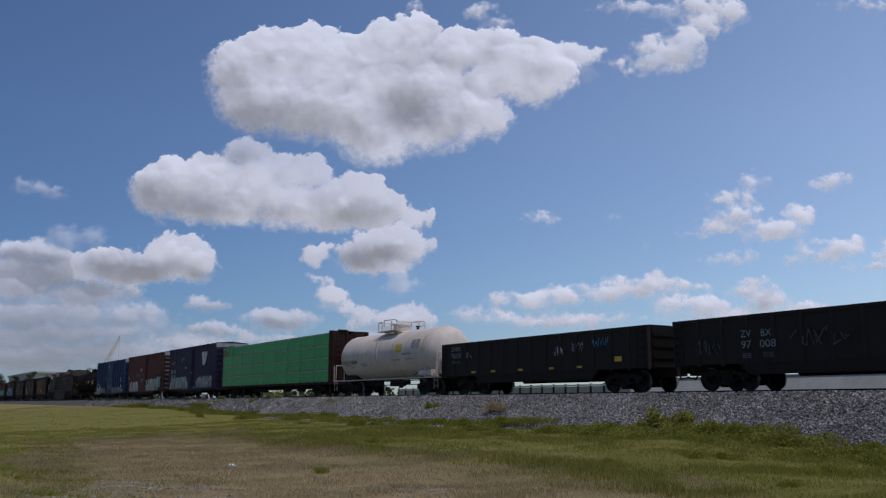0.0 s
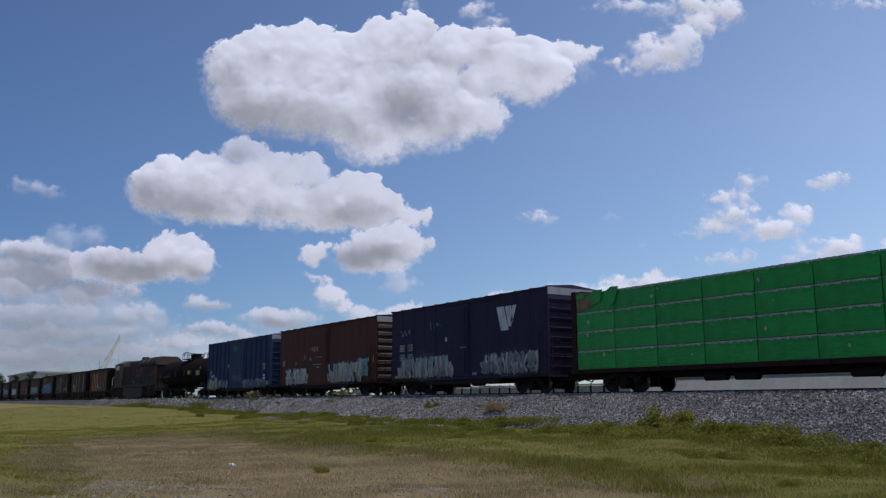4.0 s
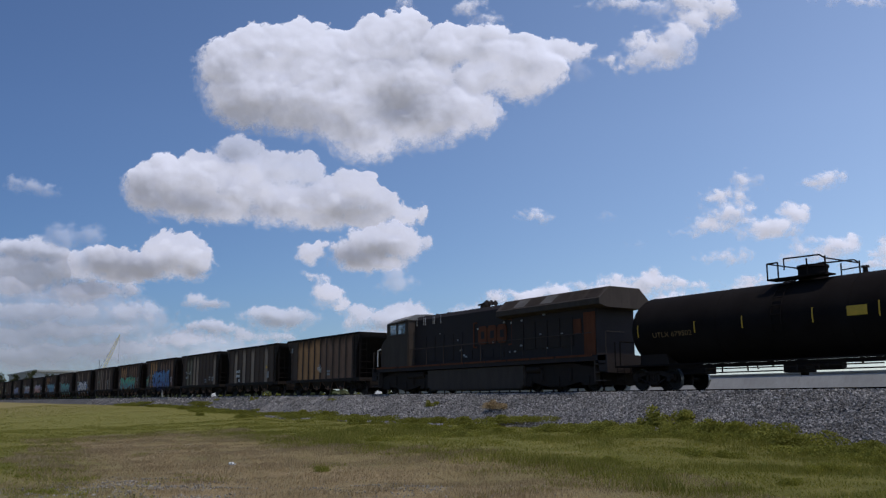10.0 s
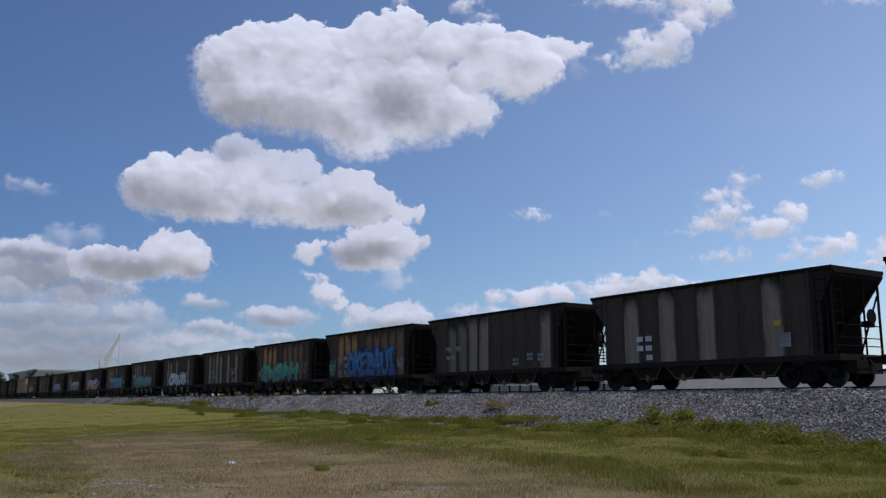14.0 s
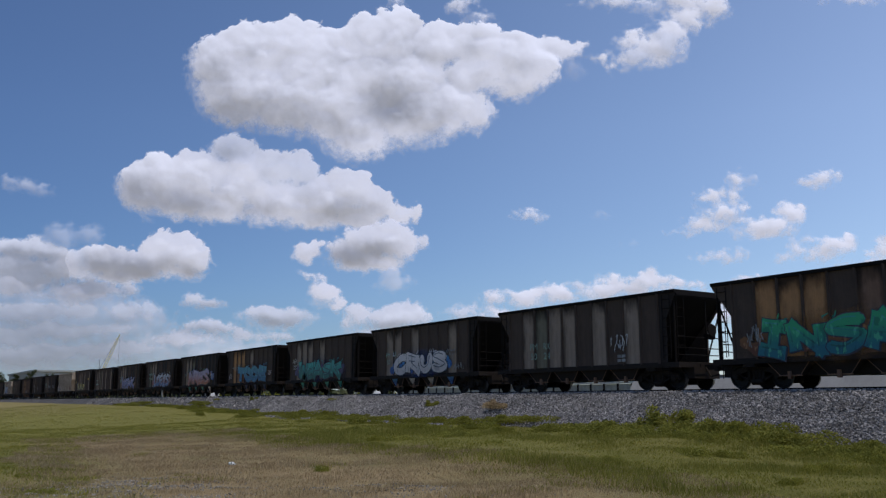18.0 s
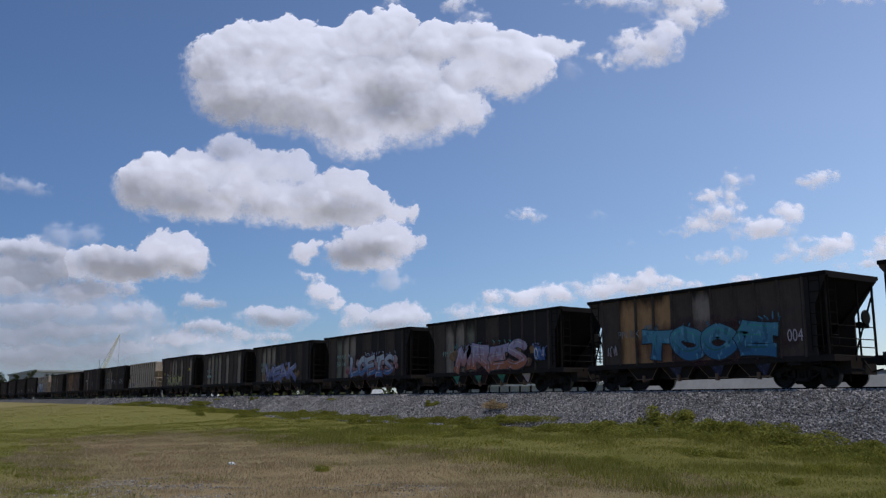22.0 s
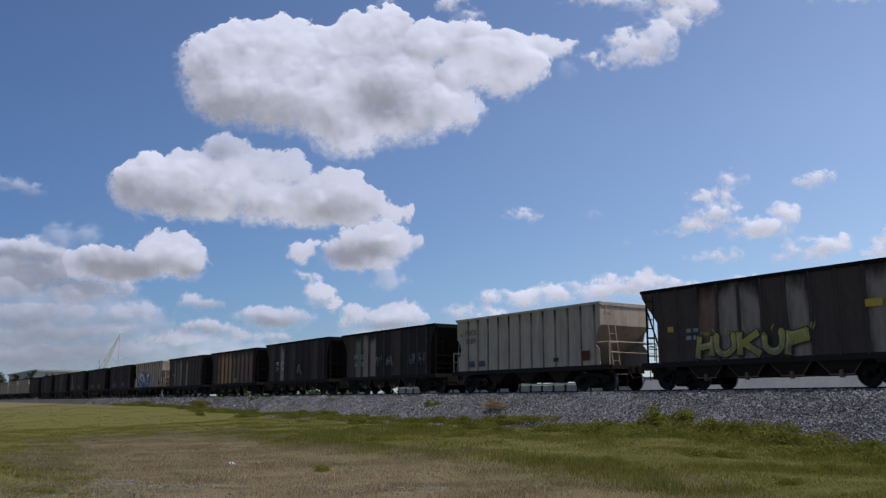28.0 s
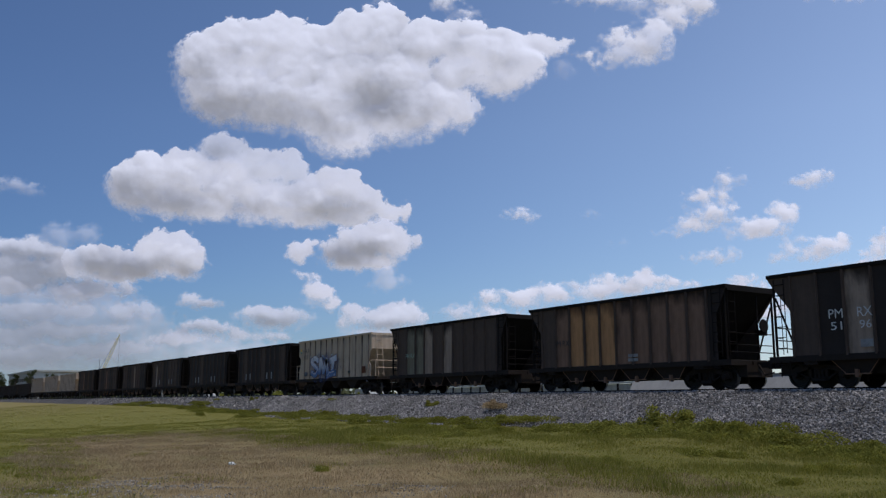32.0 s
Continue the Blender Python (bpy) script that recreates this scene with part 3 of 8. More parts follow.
def dense_piece(car, x, z, w, h, fills, edge, seed, y, label, cloud="mist_pale"):
    """An old, crowded and unreadable piece: short fat strokes jammed side by side over a thin field, with dark gaps."""
    rs = random.Random(seed)
    count = int(w / 0.13)
    sets = [bmesh.new() for _ in fills]
    rim = bmesh.new()
    for k in range(count):
        cx = -w / 2 + w * (k + 0.5) / count + rs.uniform(-0.12, 0.12)
        tall = h * rs.uniform(0.4, 1.05)
        foot = -h / 2 + rs.choice((0.0, 0.1, 0.9)) * (h - tall)
        bend = rs.uniform(-0.22, 0.22)
        line = smooth_line([(cx, foot), (cx + bend, foot + tall * 0.45), (cx + rs.uniform(-0.2, 0.2), foot + tall)], 3)
        wide = rs.uniform(0.14, 0.34)
        deep = -0.0008 * (k % 9)
        ribbon(rim, line, wide, 0.022, deep + 0.0003, 0.3)
        ribbon(sets[k % len(fills)], line, wide, 0.0, deep, 0.3)
    piece = new("graffiti", bpy.data.meshes.new("graffiti"))
    sets[0].to_mesh(piece.data)
    piece.data.materials.append(MATS[fills[0]])
    piece.parent, piece.matrix_basis = car, pose(x, y, z)
    piece["label"], piece["kind"] = label, "stuff"
    for b, m in list(zip(sets, fills))[1:]:
        me = bpy.data.meshes.new("graffiti_stroke")
        b.to_mesh(me)
        me.materials.append(MATS[m])
        part("graffiti_stroke", me, None, piece)["kind"] = "stuff"
    part("graffiti_outline", rim, MATS[edge], piece)["kind"] = "stuff"
    bm = bmesh.new()
    bm.faces.new([bm.verts.new((u * w * 0.62, 0.006, v * h * 0.8)) for u, v in ((-1, -1), (1, -1), (1, 1), (-1, 1))])
    part("graffiti_background", bm, MATS[cloud], piece)
    for b in sets:
        b.free()
    return piece


# ---- land ----
def lerp_table(x, table):
    for (a, u), (b, v) in zip(table, table[1:]):
        if x <= b:
            k = min(1.0, max(0.0, (x - a) / (b - a)))
            return u + (v - u) * k
    return table[-1][1]


BANK = ((-300, 1.5), (-200, 1.32), (-120, 1.12), (-85, 0.98), (-67, 0.66), (-56, 0.55), (-47, 0.49), (-40, 0.46), (-30, 0.47), (-27, 0.42), (-24, 0.5), (-21, 0.52), (-19, 0.48), (-16.7, 0.34), (-14.6, 0.14), (-10, 0.08), (0, 0.1))
SHOULDER_Y, BED_Z = 25.9, 1.89


def field_z(x, y):
    """Height of the meadow: it rises towards the bank, and the bank itself is lower further back."""
    top = lerp_table(x, BANK)
    if y < TRACK_Y:
        k = min(1.0, max(0.0, (y - 5.0) / 19.0))
        z = top * k * k * (3 - 2 * k)
        if y > 24.5:
            z -= (y - 24.5) * 0.6
    else:
        z = 0.9 if y > 33 else max(-0.5, 0.9 - (33 - y) * 0.5)
    if -120 < x < 10 and -2 < y < 26:
        z += 0.10 * noise.noise((x * 0.35, y * 0.35, 3.1)) + 0.05 * noise.noise((x * 1.3, y * 1.3, 7.7))
    return z


def grid_mesh(name, xs, ys, height, material):
    vs = [(x, y, height(x, y)) for y in ys for x in xs]
    n = len(xs)
    fs = [(j * n + i, j * n + i + 1, (j + 1) * n + i + 1, (j + 1) * n + i) for j in range(len(ys) - 1) for i in range(n - 1)]
    me = bpy.data.meshes.new(name)
    me.from_pydata(vs, [], fs)
    me.materials.append(material)
    me.shade_smooth()
    return me


def steps(*runs):
    out = []
    for a, b, d in runs:
        n = max(1, round((b - a) / d))
        out += [a + (b - a) * i / n for i in range(n)]
    return out + [runs[-1][1]]


ground = new("ground", grid_mesh("ground", steps((-4900, -900, 500), (-900, -300, 60), (-300, -110, 10), (-110, -60, 1.5), (-60, 4, 0.6), (4, 60, 8), (60, 600, 90), (600, 4900, 700)),
                               steps((-4900, -400, 600), (-400, -20, 60), (-20, 0, 4), (0, 30, 0.6), (30, 60, 5), (60, 400, 60), (400, 4900, 700)), field_z, M_GROUND))
tagged(ground, "rough meadow, green by the bank and dry brown in front", "grass", kind="structure")


def bed_z(x, y):
    d = max(SHOULDER_Y - y, y - (2 * TRACK_Y - SHOULDER_Y), 0.0)
    z = BED_Z - d / 1.75
    k = min(1.0, d / 0.6)
    if -130 < x < 10:
        z += 0.17 * k * noise.noise((x * 0.5, y * 0.6, 1.7)) + 0.035 * noise.noise((x * 2.1, y * 2.1, 5.0)) * (0.3 + 0.7 * k)
    return z


ballast = new("ballast_bed", grid_mesh("ballast_bed", steps((-1500, -300, 100), (-300, -110, 6), (-110, -60, 0.8), (-60, 4, 0.3), (4, 30, 3), (30, 400, 60)),
                                      steps((21.6, 26.2, 0.3), (26.2, 29.3, 0.8), (29.3, 33.5, 0.6)), bed_z, M_BALLAST))
tagged(ballast, "bank of grey crushed-stone ballast under the track", "ballast", kind="structure")


def scatter_stones(name, count, seed, x_span, y_span, size, surface, material, label):
    """Broken stones, one rough octahedron each, in one mesh."""
    rs = np.random.RandomState(seed)
    base = np.array([(1, 0, 0), (-1, 0, 0), (0, 1, 0), (0, -1, 0), (0, 0, 1), (0, 0, -1)], float)
    tri = np.array([(0, 2, 4), (2, 1, 4), (1, 3, 4), (3, 0, 4), (2, 0, 5), (1, 2, 5), (3, 1, 5), (0, 3, 5)])
    xs, ys = rs.uniform(*x_span, count), rs.uniform(*y_span, count)
    keep = [(x, y, surface(x, y)) for x, y in zip(xs, ys)]
    keep = [p for p in keep if p[2] is not None]
    n = len(keep)
    v = base[None] * rs.uniform(0.5, 1.3, (n, 6, 1)) * rs.uniform(*size, (n, 1, 1)) * rs.uniform(0.6, 1.3, (n, 1, 3))
    a = rs.uniform(0, 6.283, n)
    b = rs.uniform(-0.7, 0.7, n)
    ca, sa, cb, sb = np.cos(a), np.sin(a), np.cos(b), np.sin(b)
    x1 = v[:, :, 0] * cb[:, None] - v[:, :, 2] * sb[:, None]
    z1 = v[:, :, 0] * sb[:, None] + v[:, :, 2] * cb[:, None]
    v = np.stack([x1 * ca[:, None] - v[:, :, 1] * sa[:, None], x1 * sa[:, None] + v[:, :, 1] * ca[:, None], z1], 2) + np.array(keep)[:, None]
    f = (tri[None] + 6 * np.arange(n)[:, None, None]).reshape(-1, 3)
    me = bpy.data.meshes.new(name)
    me.from_pydata(v.reshape(-1, 3).tolist(), [], f.tolist())
    me.materials.append(material)
    return tagged(new(name, me), label, "stones", kind="stuff")


def bank_surface(x, y):
    z, g = bed_z(x, y), field_z(x, y)
    return z + 0.015 if z > g - 0.12 else None


scatter_stones("ballast_stones", 70000, 3, (-62, -7), (22.2, 26.3), (0.022, 0.056), bank_surface, M_STONE, "loose grey and white crushed stones of the ballast")
scatter_stones("far_ballast_stones", 7000, 4, (-125, -60), (22.6, 26.3), (0.04, 0.09), bank_surface, M_STONE, "loose grey crushed stones further along the ballast")


def gravel_share(x, y):
    """Bare gravelly ground at the camera's side of the dry grass."""
    k = noise.noise((x * 1.1, y * 1.1, 3.0)) + 0.5 * noise.noise((x * 3.1, y * 3.1, 13.0))
    g = math.exp(-(((x + 15.6) / 2.4) ** 2 + ((y - 4.2) / 1.5) ** 2)) + 0.75 * math.exp(-(((x + 14.0) / 1.6) ** 2 + ((y - 7.9) / 0.9) ** 2))
    return g * (0.55 + 1.3 * k)


def gravel_surface(x, y):
    return field_z(x, y) + 0.012 if random.random() < gravel_share(x, y) + 0.006 else None


scatter_stones("gravel_patch", 26000, 5, (-21, -10), (1.5, 10.5), (0.009, 0.024), gravel_surface, M_GRAVEL, "pale gravel showing through the dry grass")

# rails and sleepers
for side in (-1, 1):
    bm = bmesh.new()
    prism(bm, [(-0.07, 0), (0.07, 0), (0.07, 0.012), (0.012, 0.03), (0.012, 0.12), (0.036, 0.13), (0.036, 0.165), (-0.036, 0.165), (-0.036, 0.13), (-0.012, 0.12), (-0.012, 0.03), (-0.07, 0.012)], -900, 300, "x")
    rail = new("rail", finish("rail", bm, M_RUST))
    rail.location = (0, TRACK_Y + side * 0.755, RAIL_Z - 0.165)
    tagged(rail, "rusty steel rail with a worn top", "rail", "rails", kind="structure")
bm = bmesh.new()
for i in range(300):
    x = -150 + i * 0.53
    box(bm, x, x + 0.23, TRACK_Y - 1.3, TRACK_Y + 1.3, BED_Z - 0.15, RAIL_Z - 0.16)
tagged(new("sleepers", finish("sleepers", bm, M_TIE)), "dark creosoted timber sleepers half sunk in ballast", "sleepers", kind="stuff")


# ---- plants ----
def blades(name, count, seed, x_span, y_span, height, width, accept, material, label, bend=0.8):
    rs = np.random.RandomState(seed)
    xs, ys = rs.uniform(*x_span, count), rs.uniform(*y_span, count)
    vs, fs = [], []
    for x, y, h, a, w, bx, by in zip(xs, ys, rs.uniform(*height, count), rs.uniform(0, 6.283, count), rs.uniform(*width, count), rs.uniform(-bend, bend, count), rs.uniform(-bend, bend, count)):
        k = accept(x, y)
        if k <= 0:
            continue
        h *= k
        z = field_z(x, y) - 0.01
        c, s = math.cos(a) * w, math.sin(a) * w
        n = len(vs)
        vs += [(x - c, y - s, z), (x + c, y + s, z), (x + c * 0.6 + bx * h * 0.4, y + s * 0.6 + by * h * 0.4, z + h * 0.6), (x + bx * h, y + by * h, z + h)]
        fs += [(n, n + 1, n + 2), (n, n + 2, n + 3)]
    me = bpy.data.meshes.new(name)
    me.from_pydata(vs, [], fs)
    me.materials.append(material)
    return tagged(new(name, me), label, "grass", kind="stuff")


def stony(x, y):
    """Where stone has washed down from the ballast into the grass."""
    if y < 21.3:
        return False
    k = noise.noise((x * 0.42, y * 0.5, 31.0)) + 0.35 * noise.noise((x * 1.7, y * 1.7, 8.0))
    gap = noise.noise((x * 0.38 + y * 0.5, y * 0.12, 50.0))     # slanting bare runnels
    return k > 0.26 + 0.11 * (23.6 - y) or (gap > 0.2 and y > 22.0 + 0.6 * k)


def dryness(x, y):
    """Above 0 in the dry lens of the foreground."""
    w = 2.2 * noise.noise((x * 0.12, y * 0.12, 0.0)) + 0.9 * noise.noise((x * 0.7, y * 0.7, 2.0))
    return min((12.4 - y) * 0.36, (x + 38.5) * 0.3, (y - 1.0 + 0.13 * x) * 0.6) + 0.36 * w


def green_zone(x, y):
    if dryness(x, y) > 0.35 or bed_z(x, y) > field_z(x, y) + 0.05 or stony(x, y):
        return 0
    return (0.5 + 0.8 * abs(noise.noise((x * 0.5, y * 0.5, 9.0)))) * (1.2 if y < 20 else 0.8)


def tall_zone(x, y):
    """Longer grass stands in drifts between the dry lens and the weeds."""
    k = noise.noise((x * 0.22, y * 0.35, 21.0)) + 0.4 * noise.noise((x * 0.9, y * 0.9, 4.0))
    if dryness(x, y) > 0.15 or y > 21.5 or k < 0.0:
        return 0
    return 0.45 + 1.1 * min(0.6, k)


def dry_zone(x, y):
    if gravel_share(x, y) > 0.25:
        return 0.2
    return 0 if dryness(x, y) < -0.6 else 0.4 + 0.9 * abs(noise.noise((x * 0.4, y * 0.4, 4.0)))


def tuft_zone(x, y):
    """Small green tufts scattered through the dry grass."""
    k = noise.noise((x * 0.8, y * 0.8, 40.0)) + 0.5 * noise.noise((x * 0.25, y * 0.3, 17.0))
    return 0 if dryness(x, y) < -0.3 or k < 0.42 else 0.6 + k


blades("meadow_grass", 260000, 11, (-52, -6), (2, 25), (0.03, 0.10), (0.004, 0.011), green_zone, M_GRASS, "tufted green meadow grass below the bank")
blades("tall_grass", 110000, 15, (-40, -6), (10, 21.5), (0.09, 0.24), (0.004, 0.009), tall_zone, M_GRASS, "drifts of longer yellow-green grass in the meadow", 0.3)
# tongues of stone washed down into the grass
def tongue_surface(x, y):
    return field_z(x, y) + 0.03 if stony(x, y) else None


scatter_stones("washed_stones", 34000, 6, (-60, -9), (20.4, 23.6), (0.022, 0.055), tongue_surface, M_STONE, "grey stones washed from the ballast into the grass")
blades("far_meadow_grass", 50000, 12, (-130, -46), (2, 25), (0.04, 0.11), (0.007, 0.018), green_zone, M_GRASS, "green meadow grass further along the bank")
blades("dry_grass", 230000, 13, (-42, -6), (1.5, 14.5), (0.05, 0.15), (0.003, 0.007), dry_zone, M_DRYGRASS, "short dry brown grass in the foreground", 0.4)
blades("green_tufts", 110000, 16, (-40, -9), (1.5, 13), (0.03, 0.11), (0.002, 0.004), tuft_zone, M_GRASS, "small green tufts scattered through the dry grass", 0.45)


def leaf_clump(seed, radius, height, n, size, material=M_WEED):
    """A low weed: leaves thrown about many stems, densest low down."""
    rs = random.Random(seed)
    vs, fs = [], []
    lumps = [(rs.uniform(-radius, radius), rs.uniform(-radius, radius) * 0.5, rs.uniform(0.45, 1.0)) for _ in range(9)]
    for _ in range(n):
        lx, ly, lh = rs.choice(lumps)
        r = radius * 0.34
        u, v = rs.gauss(0, 0.6), rs.gauss(0, 0.6)
        p = Vector((lx + u * r, ly + v * r, height * lh * max(0.08, 1 - 0.4 * (u * u + v * v)) * rs.random() ** 0.6))
        d = Vector((rs.uniform(-1, 1), rs.uniform(-1, 1), rs.uniform(-0.2, 0.9))).normalized()
        s = d.orthogonal().normalized() * size * rs.uniform(0.25, 0.5)
        e = d * size * rs.uniform(0.7, 1.5)
        k = len(vs)
        vs += [tuple(p), tuple(p + e * 0.5 + s), tuple(p + e), tuple(p + e * 0.5 - s)]
        fs += [(k, k + 1, k + 2), (k, k + 2, k + 3)]
    me = bpy.data.meshes.new("weed")
    me.from_pydata(vs, [], fs)
    me.materials.append(material)
    return me


WEEDS = [leaf_clump(20 + i, r, h, n, s) for i, (r, h, n, s) in enumerate(((0.6, 0.62, 2200, 0.07), (1.0, 0.42, 2600, 0.065), (0.7, 0.32, 1600, 0.06), (1.5, 0.38, 3000, 0.07)))]


WEEDS.append(leaf_clump(31, 0.55, 0.42, 1400, 0.07, M_DRYGRASS))


def weed(kind, x, y, turn, label, scale=1.0):
    ob = new("weed", WEEDS[kind])
    z = max(field_z(x, y), bed_z(x, y))
    ob.matrix_basis = pose(x, y, z - 0.03, 0, 0, turn) @ Matrix.Scale(scale, 4)
    return tagged(ob, label, "weed", "weeds along the foot of the ballast")


weed(0, -21.8, 23.62, 20, "bushy upright green weed at the foot of the ballast", 1.2)
weed(0, -22.6, 23.45, 70, "leafy green weed beside the ballast", 0.8)
weed(1, -20.9, 23.35, 40, "leafy green weed spreading at the foot of the ballast", 0.9)
weed(3, -25.6, 23.10, 8, "low spreading green weed on the ballast edge", 0.8)
weed(1, -24.2, 23.15, 25, "leafy green weed spreading at the foot of the ballast")
weed(1, -19.2, 23.15, 10, "dense green weed mounded on the ballast edge", 1.25)
weed(1, -18.3, 23.35, -12, "dense green weed mounded on the ballast edge", 1.3)
weed(0, -18.8, 22.75, 30, "dense green weed mounded on the ballast edge", 0.9)
weed(3, -17.6, 22.65, -8, "low spreading green weed on the ballast edge", 0.8)
weed(1, -16.6, 22.75, 15, "dense green weed mounded on the ballast edge", 1.15)
weed(1, -15.9, 22.85, -10, "dense green weed mounded on the ballast edge", 0.95)
weed(3, -14.3, 21.75, 12, "low spreading green weed at the bottom of the bank", 0.9)
weed(1, -13.6, 21.85, 0, "low green weed at the bottom of the bank", 0.9)
weed(1, -13.9, 23.10, 0, "low green weed at the bottom of the bank", 0.7)
weed(2, -16.1, 18.00, 0, "low green weed in the meadow", 0.7)
weed(1, -22.3, 21.05, 12, "dense green weed mounded in the grass", 1.0)
weed(2, -20.3, 20.05, 50, "low green weed in the meadow", 0.9)
weed(1, -24.4, 20.60, 12, "dense green weed mounded in the grass", 0.85)
weed(3, -29.4, 23.90, 4, "low spreading green weed on the ballast edge", 0.75)
weed(1, -31.1, 23.60, 4, "dense green weed mounded on the ballast edge", 0.95)
weed(4, -33.3, 24.70, 4, "withered brown weed on the ballast slope")
weed(1, -33.8, 23.50, 4, "dense green weed mounded on the ballast edge", 1.0)
rnd = random.Random(77)
for i in range(60):
    x = -34.5 - 1.2 * i - rnd.uniform(0, 1.4)
    y = (23.45 if x > -75 else 24.2) + rnd.gauss(0, 0.3)
    weed(rnd.choice((1, 2, 2, 3)), x, y, rnd.uniform(-25, 25), "low green weeds creeping over the ballast edge", rnd.uniform(0.55, 1.0))
for x, y, k, sc in ((-39.4, 25.0, 0, 0.55), (-52.0, 25.3, 2, 0.6), (-66.0, 25.4, 0, 0.5), (-75.0, 25.5, 2, 0.6), (-13.2, 25.3, 2, 0.4)):
    weed(k, x, y, 30, "single weed growing out of the ballast", sc)
for i in range(110):     # a weedy belt below the ballast
    x = -11.5 - 55 * rnd.random() ** 1.3
    y = 23.5 - 4.0 * rnd.random() ** 1.6
    if noise.noise((x * 0.4, y * 0.7, 12.0)) > 0.05 and bed_z(x, y) < field_z(x, y) + 0.1 and not stony(x, y):
        weed(rnd.choice((0, 1, 2, 3, 3)), x, y, rnd.uniform(-25, 25), "low green weeds in the belt below the ballast", rnd.uniform(0.35, 0.85))
for i in range(16):
    weed(rnd.choice((1, 2)), rnd.uniform(-34, -10), rnd.uniform(14, 21.5), rnd.uniform(0, 360), "low green weed in the meadow", rnd.uniform(0.35, 0.7))
for x, y in ((-27.5, 3.2), (-20.3, 3.0), (-20.6, 2.2), (-17.9, 8.4), (-16.6, 2.6), (-33.5, 4.6)):
    weed(2, x, y, x * 40, "small green tuft in the dry grass", 0.36)


# ---- running gear and fittings shared by the cars ----
WHEEL_R = 0.42
WHEELSETS = []


def wheelset_mesh():
    bm = bmesh.new()
    rod(bm, (0, -0.98, 0), (0, 0.98, 0), 0.08, 10)
    for s in (-1, 1):
        lathe(bm, [(s * 0.715, WHEEL_R + 0.03), (s * 0.745, WHEEL_R + 0.028), (s * 0.75, WHEEL_R), (s * 0.85, WHEEL_R - 0.008), (s * 0.85, WHEEL_R - 0.07), (s * 0.80, WHEEL_R - 0.09), (s * 0.79, 0.16), (s * 0.86, 0.13), (s * 0.86, 0.05)], "y", 28)
    me = finish("wheelset", bm, M_WHEEL, True)
    me.materials.append(M_TREAD)
    for p in me.polygons:
        r = math.hypot(p.center[0], p.center[2])
        if 0.72 < abs(p.center[1]) < 0.86 and r > WHEEL_R - 0.03:
            p.material_index = 1
    return me


def bogie_mesh(base):
    bm = bmesh.new()
    h = base / 2
    for s in (-1, 1):
        y0, y1 = s * 0.93, s * 1.07
        # cast side frame: arched top, dropped middle with two windows
        prism(bm, [(-h - 0.24, 0.36), (-h - 0.22, 0.60), (-h * 0.45, 0.74), (h * 0.45, 0.74), (h + 0.22, 0.60), (h + 0.24, 0.36), (h + 0.1, 0.5), (h - 0.14, 0.5), (h * 0.32, 0.62), (-h * 0.32, 0.62), (-h + 0.14, 0.5), (-h - 0.1, 0.5)], y0, y1)
        prism(bm, [(-h + 0.1, 0.5), (-h * 0.28, 0.2), (h * 0.28, 0.2), (h - 0.1, 0.5), (h * 0.3, 0.31), (-h * 0.3, 0.31)], y0, y1)
        for k in (-1, 1):
            box(bm, k * h * 0.34 - 0.05, k * h * 0.34 + 0.05, y0, y1, 0.25, 0.68)
            lathe(bm, [(s * 0.98, 0.11), (s * 1.12, 0.11), (s * 1.13, 0.06)], "y", 12, (k * h, 0, WHEEL_R))
        for k in (-0.14, 0.0, 0.14):
            rod(bm, (k, s * 1.0, 0.3), (k, s * 1.0, 0.6), 0.055, 8)
    box(bm, -0.18, 0.18, -1.02, 1.02, 0.45, 0.72)
    # centre plate and beam added to block daylight through the bogie
    box(bm, -h - 0.25, h + 0.25, -0.06, 0.06, 0.18, 0.7)
    box(bm, -h * 0.62, h * 0.62, -0.62, -0.5, 0.12, 0.5)
    lathe(bm, [(0.7, 0.25), (0.86, 0.25)], "z", 14)
    for k in (-1, 1):
        box(bm, k * (h - 0.5) - 0.04, k * (h - 0.5) + 0.04, -0.85, 0.85, 0.3, 0.42)
    return finish("bogie", bm, M_UNDER)


def add_bogie(car, x, base=1.75, axles=2, label=""):
    b = part("bogie", shared(("bogie", base), lambda: bogie_mesh(base)), None, car, label, at=pose(x, 0, 0))
    me = shared("wheelset", wheelset_mesh)
    for k in ((-0.5, 0.5) if axles == 2 else (-0.5, 0.0, 0.5)):
        w = part("wheelset", me, None, b, at=pose(k * base, 0, WHEEL_R))
        WHEELSETS.append((w, round(k * base, 3)))
    return b


def coupler_mesh():
    bm = bmesh.new()
    box(bm, -0.75, 0.0, -0.09, 0.09, -0.1, 0.1)
    prism(bm, [(-0.02, -0.16), (0.16, -0.19), (0.22, -0.05), (0.10, 0.0), (0.2, 0.1), (0.12, 0.19), (-0.02, 0.16)], -0.16, 0.16, "z")
    rod(bm, (-0.3, -0.32, 0.0), (-0.05, -0.34, -0.38), 0.03, 6)
    rod(bm, (-0.05, -0.34, -0.38), (0.3, -0.26, -0.3), 0.03, 6)
    rod(bm, (-0.35, -1.25, 0.12), (-0.35, 0.1, 0.16), 0.018, 5)
    return finish("coupler", bm, M_UNDER)


def add_couplers(car, half):
    me = shared("coupler", coupler_mesh)
    part("coupler", me, None, car, at=pose(half, 0, 0.86))
    part("coupler", me, None, car, at=pose(-half, 0, 0.86, 0, 0, 180))


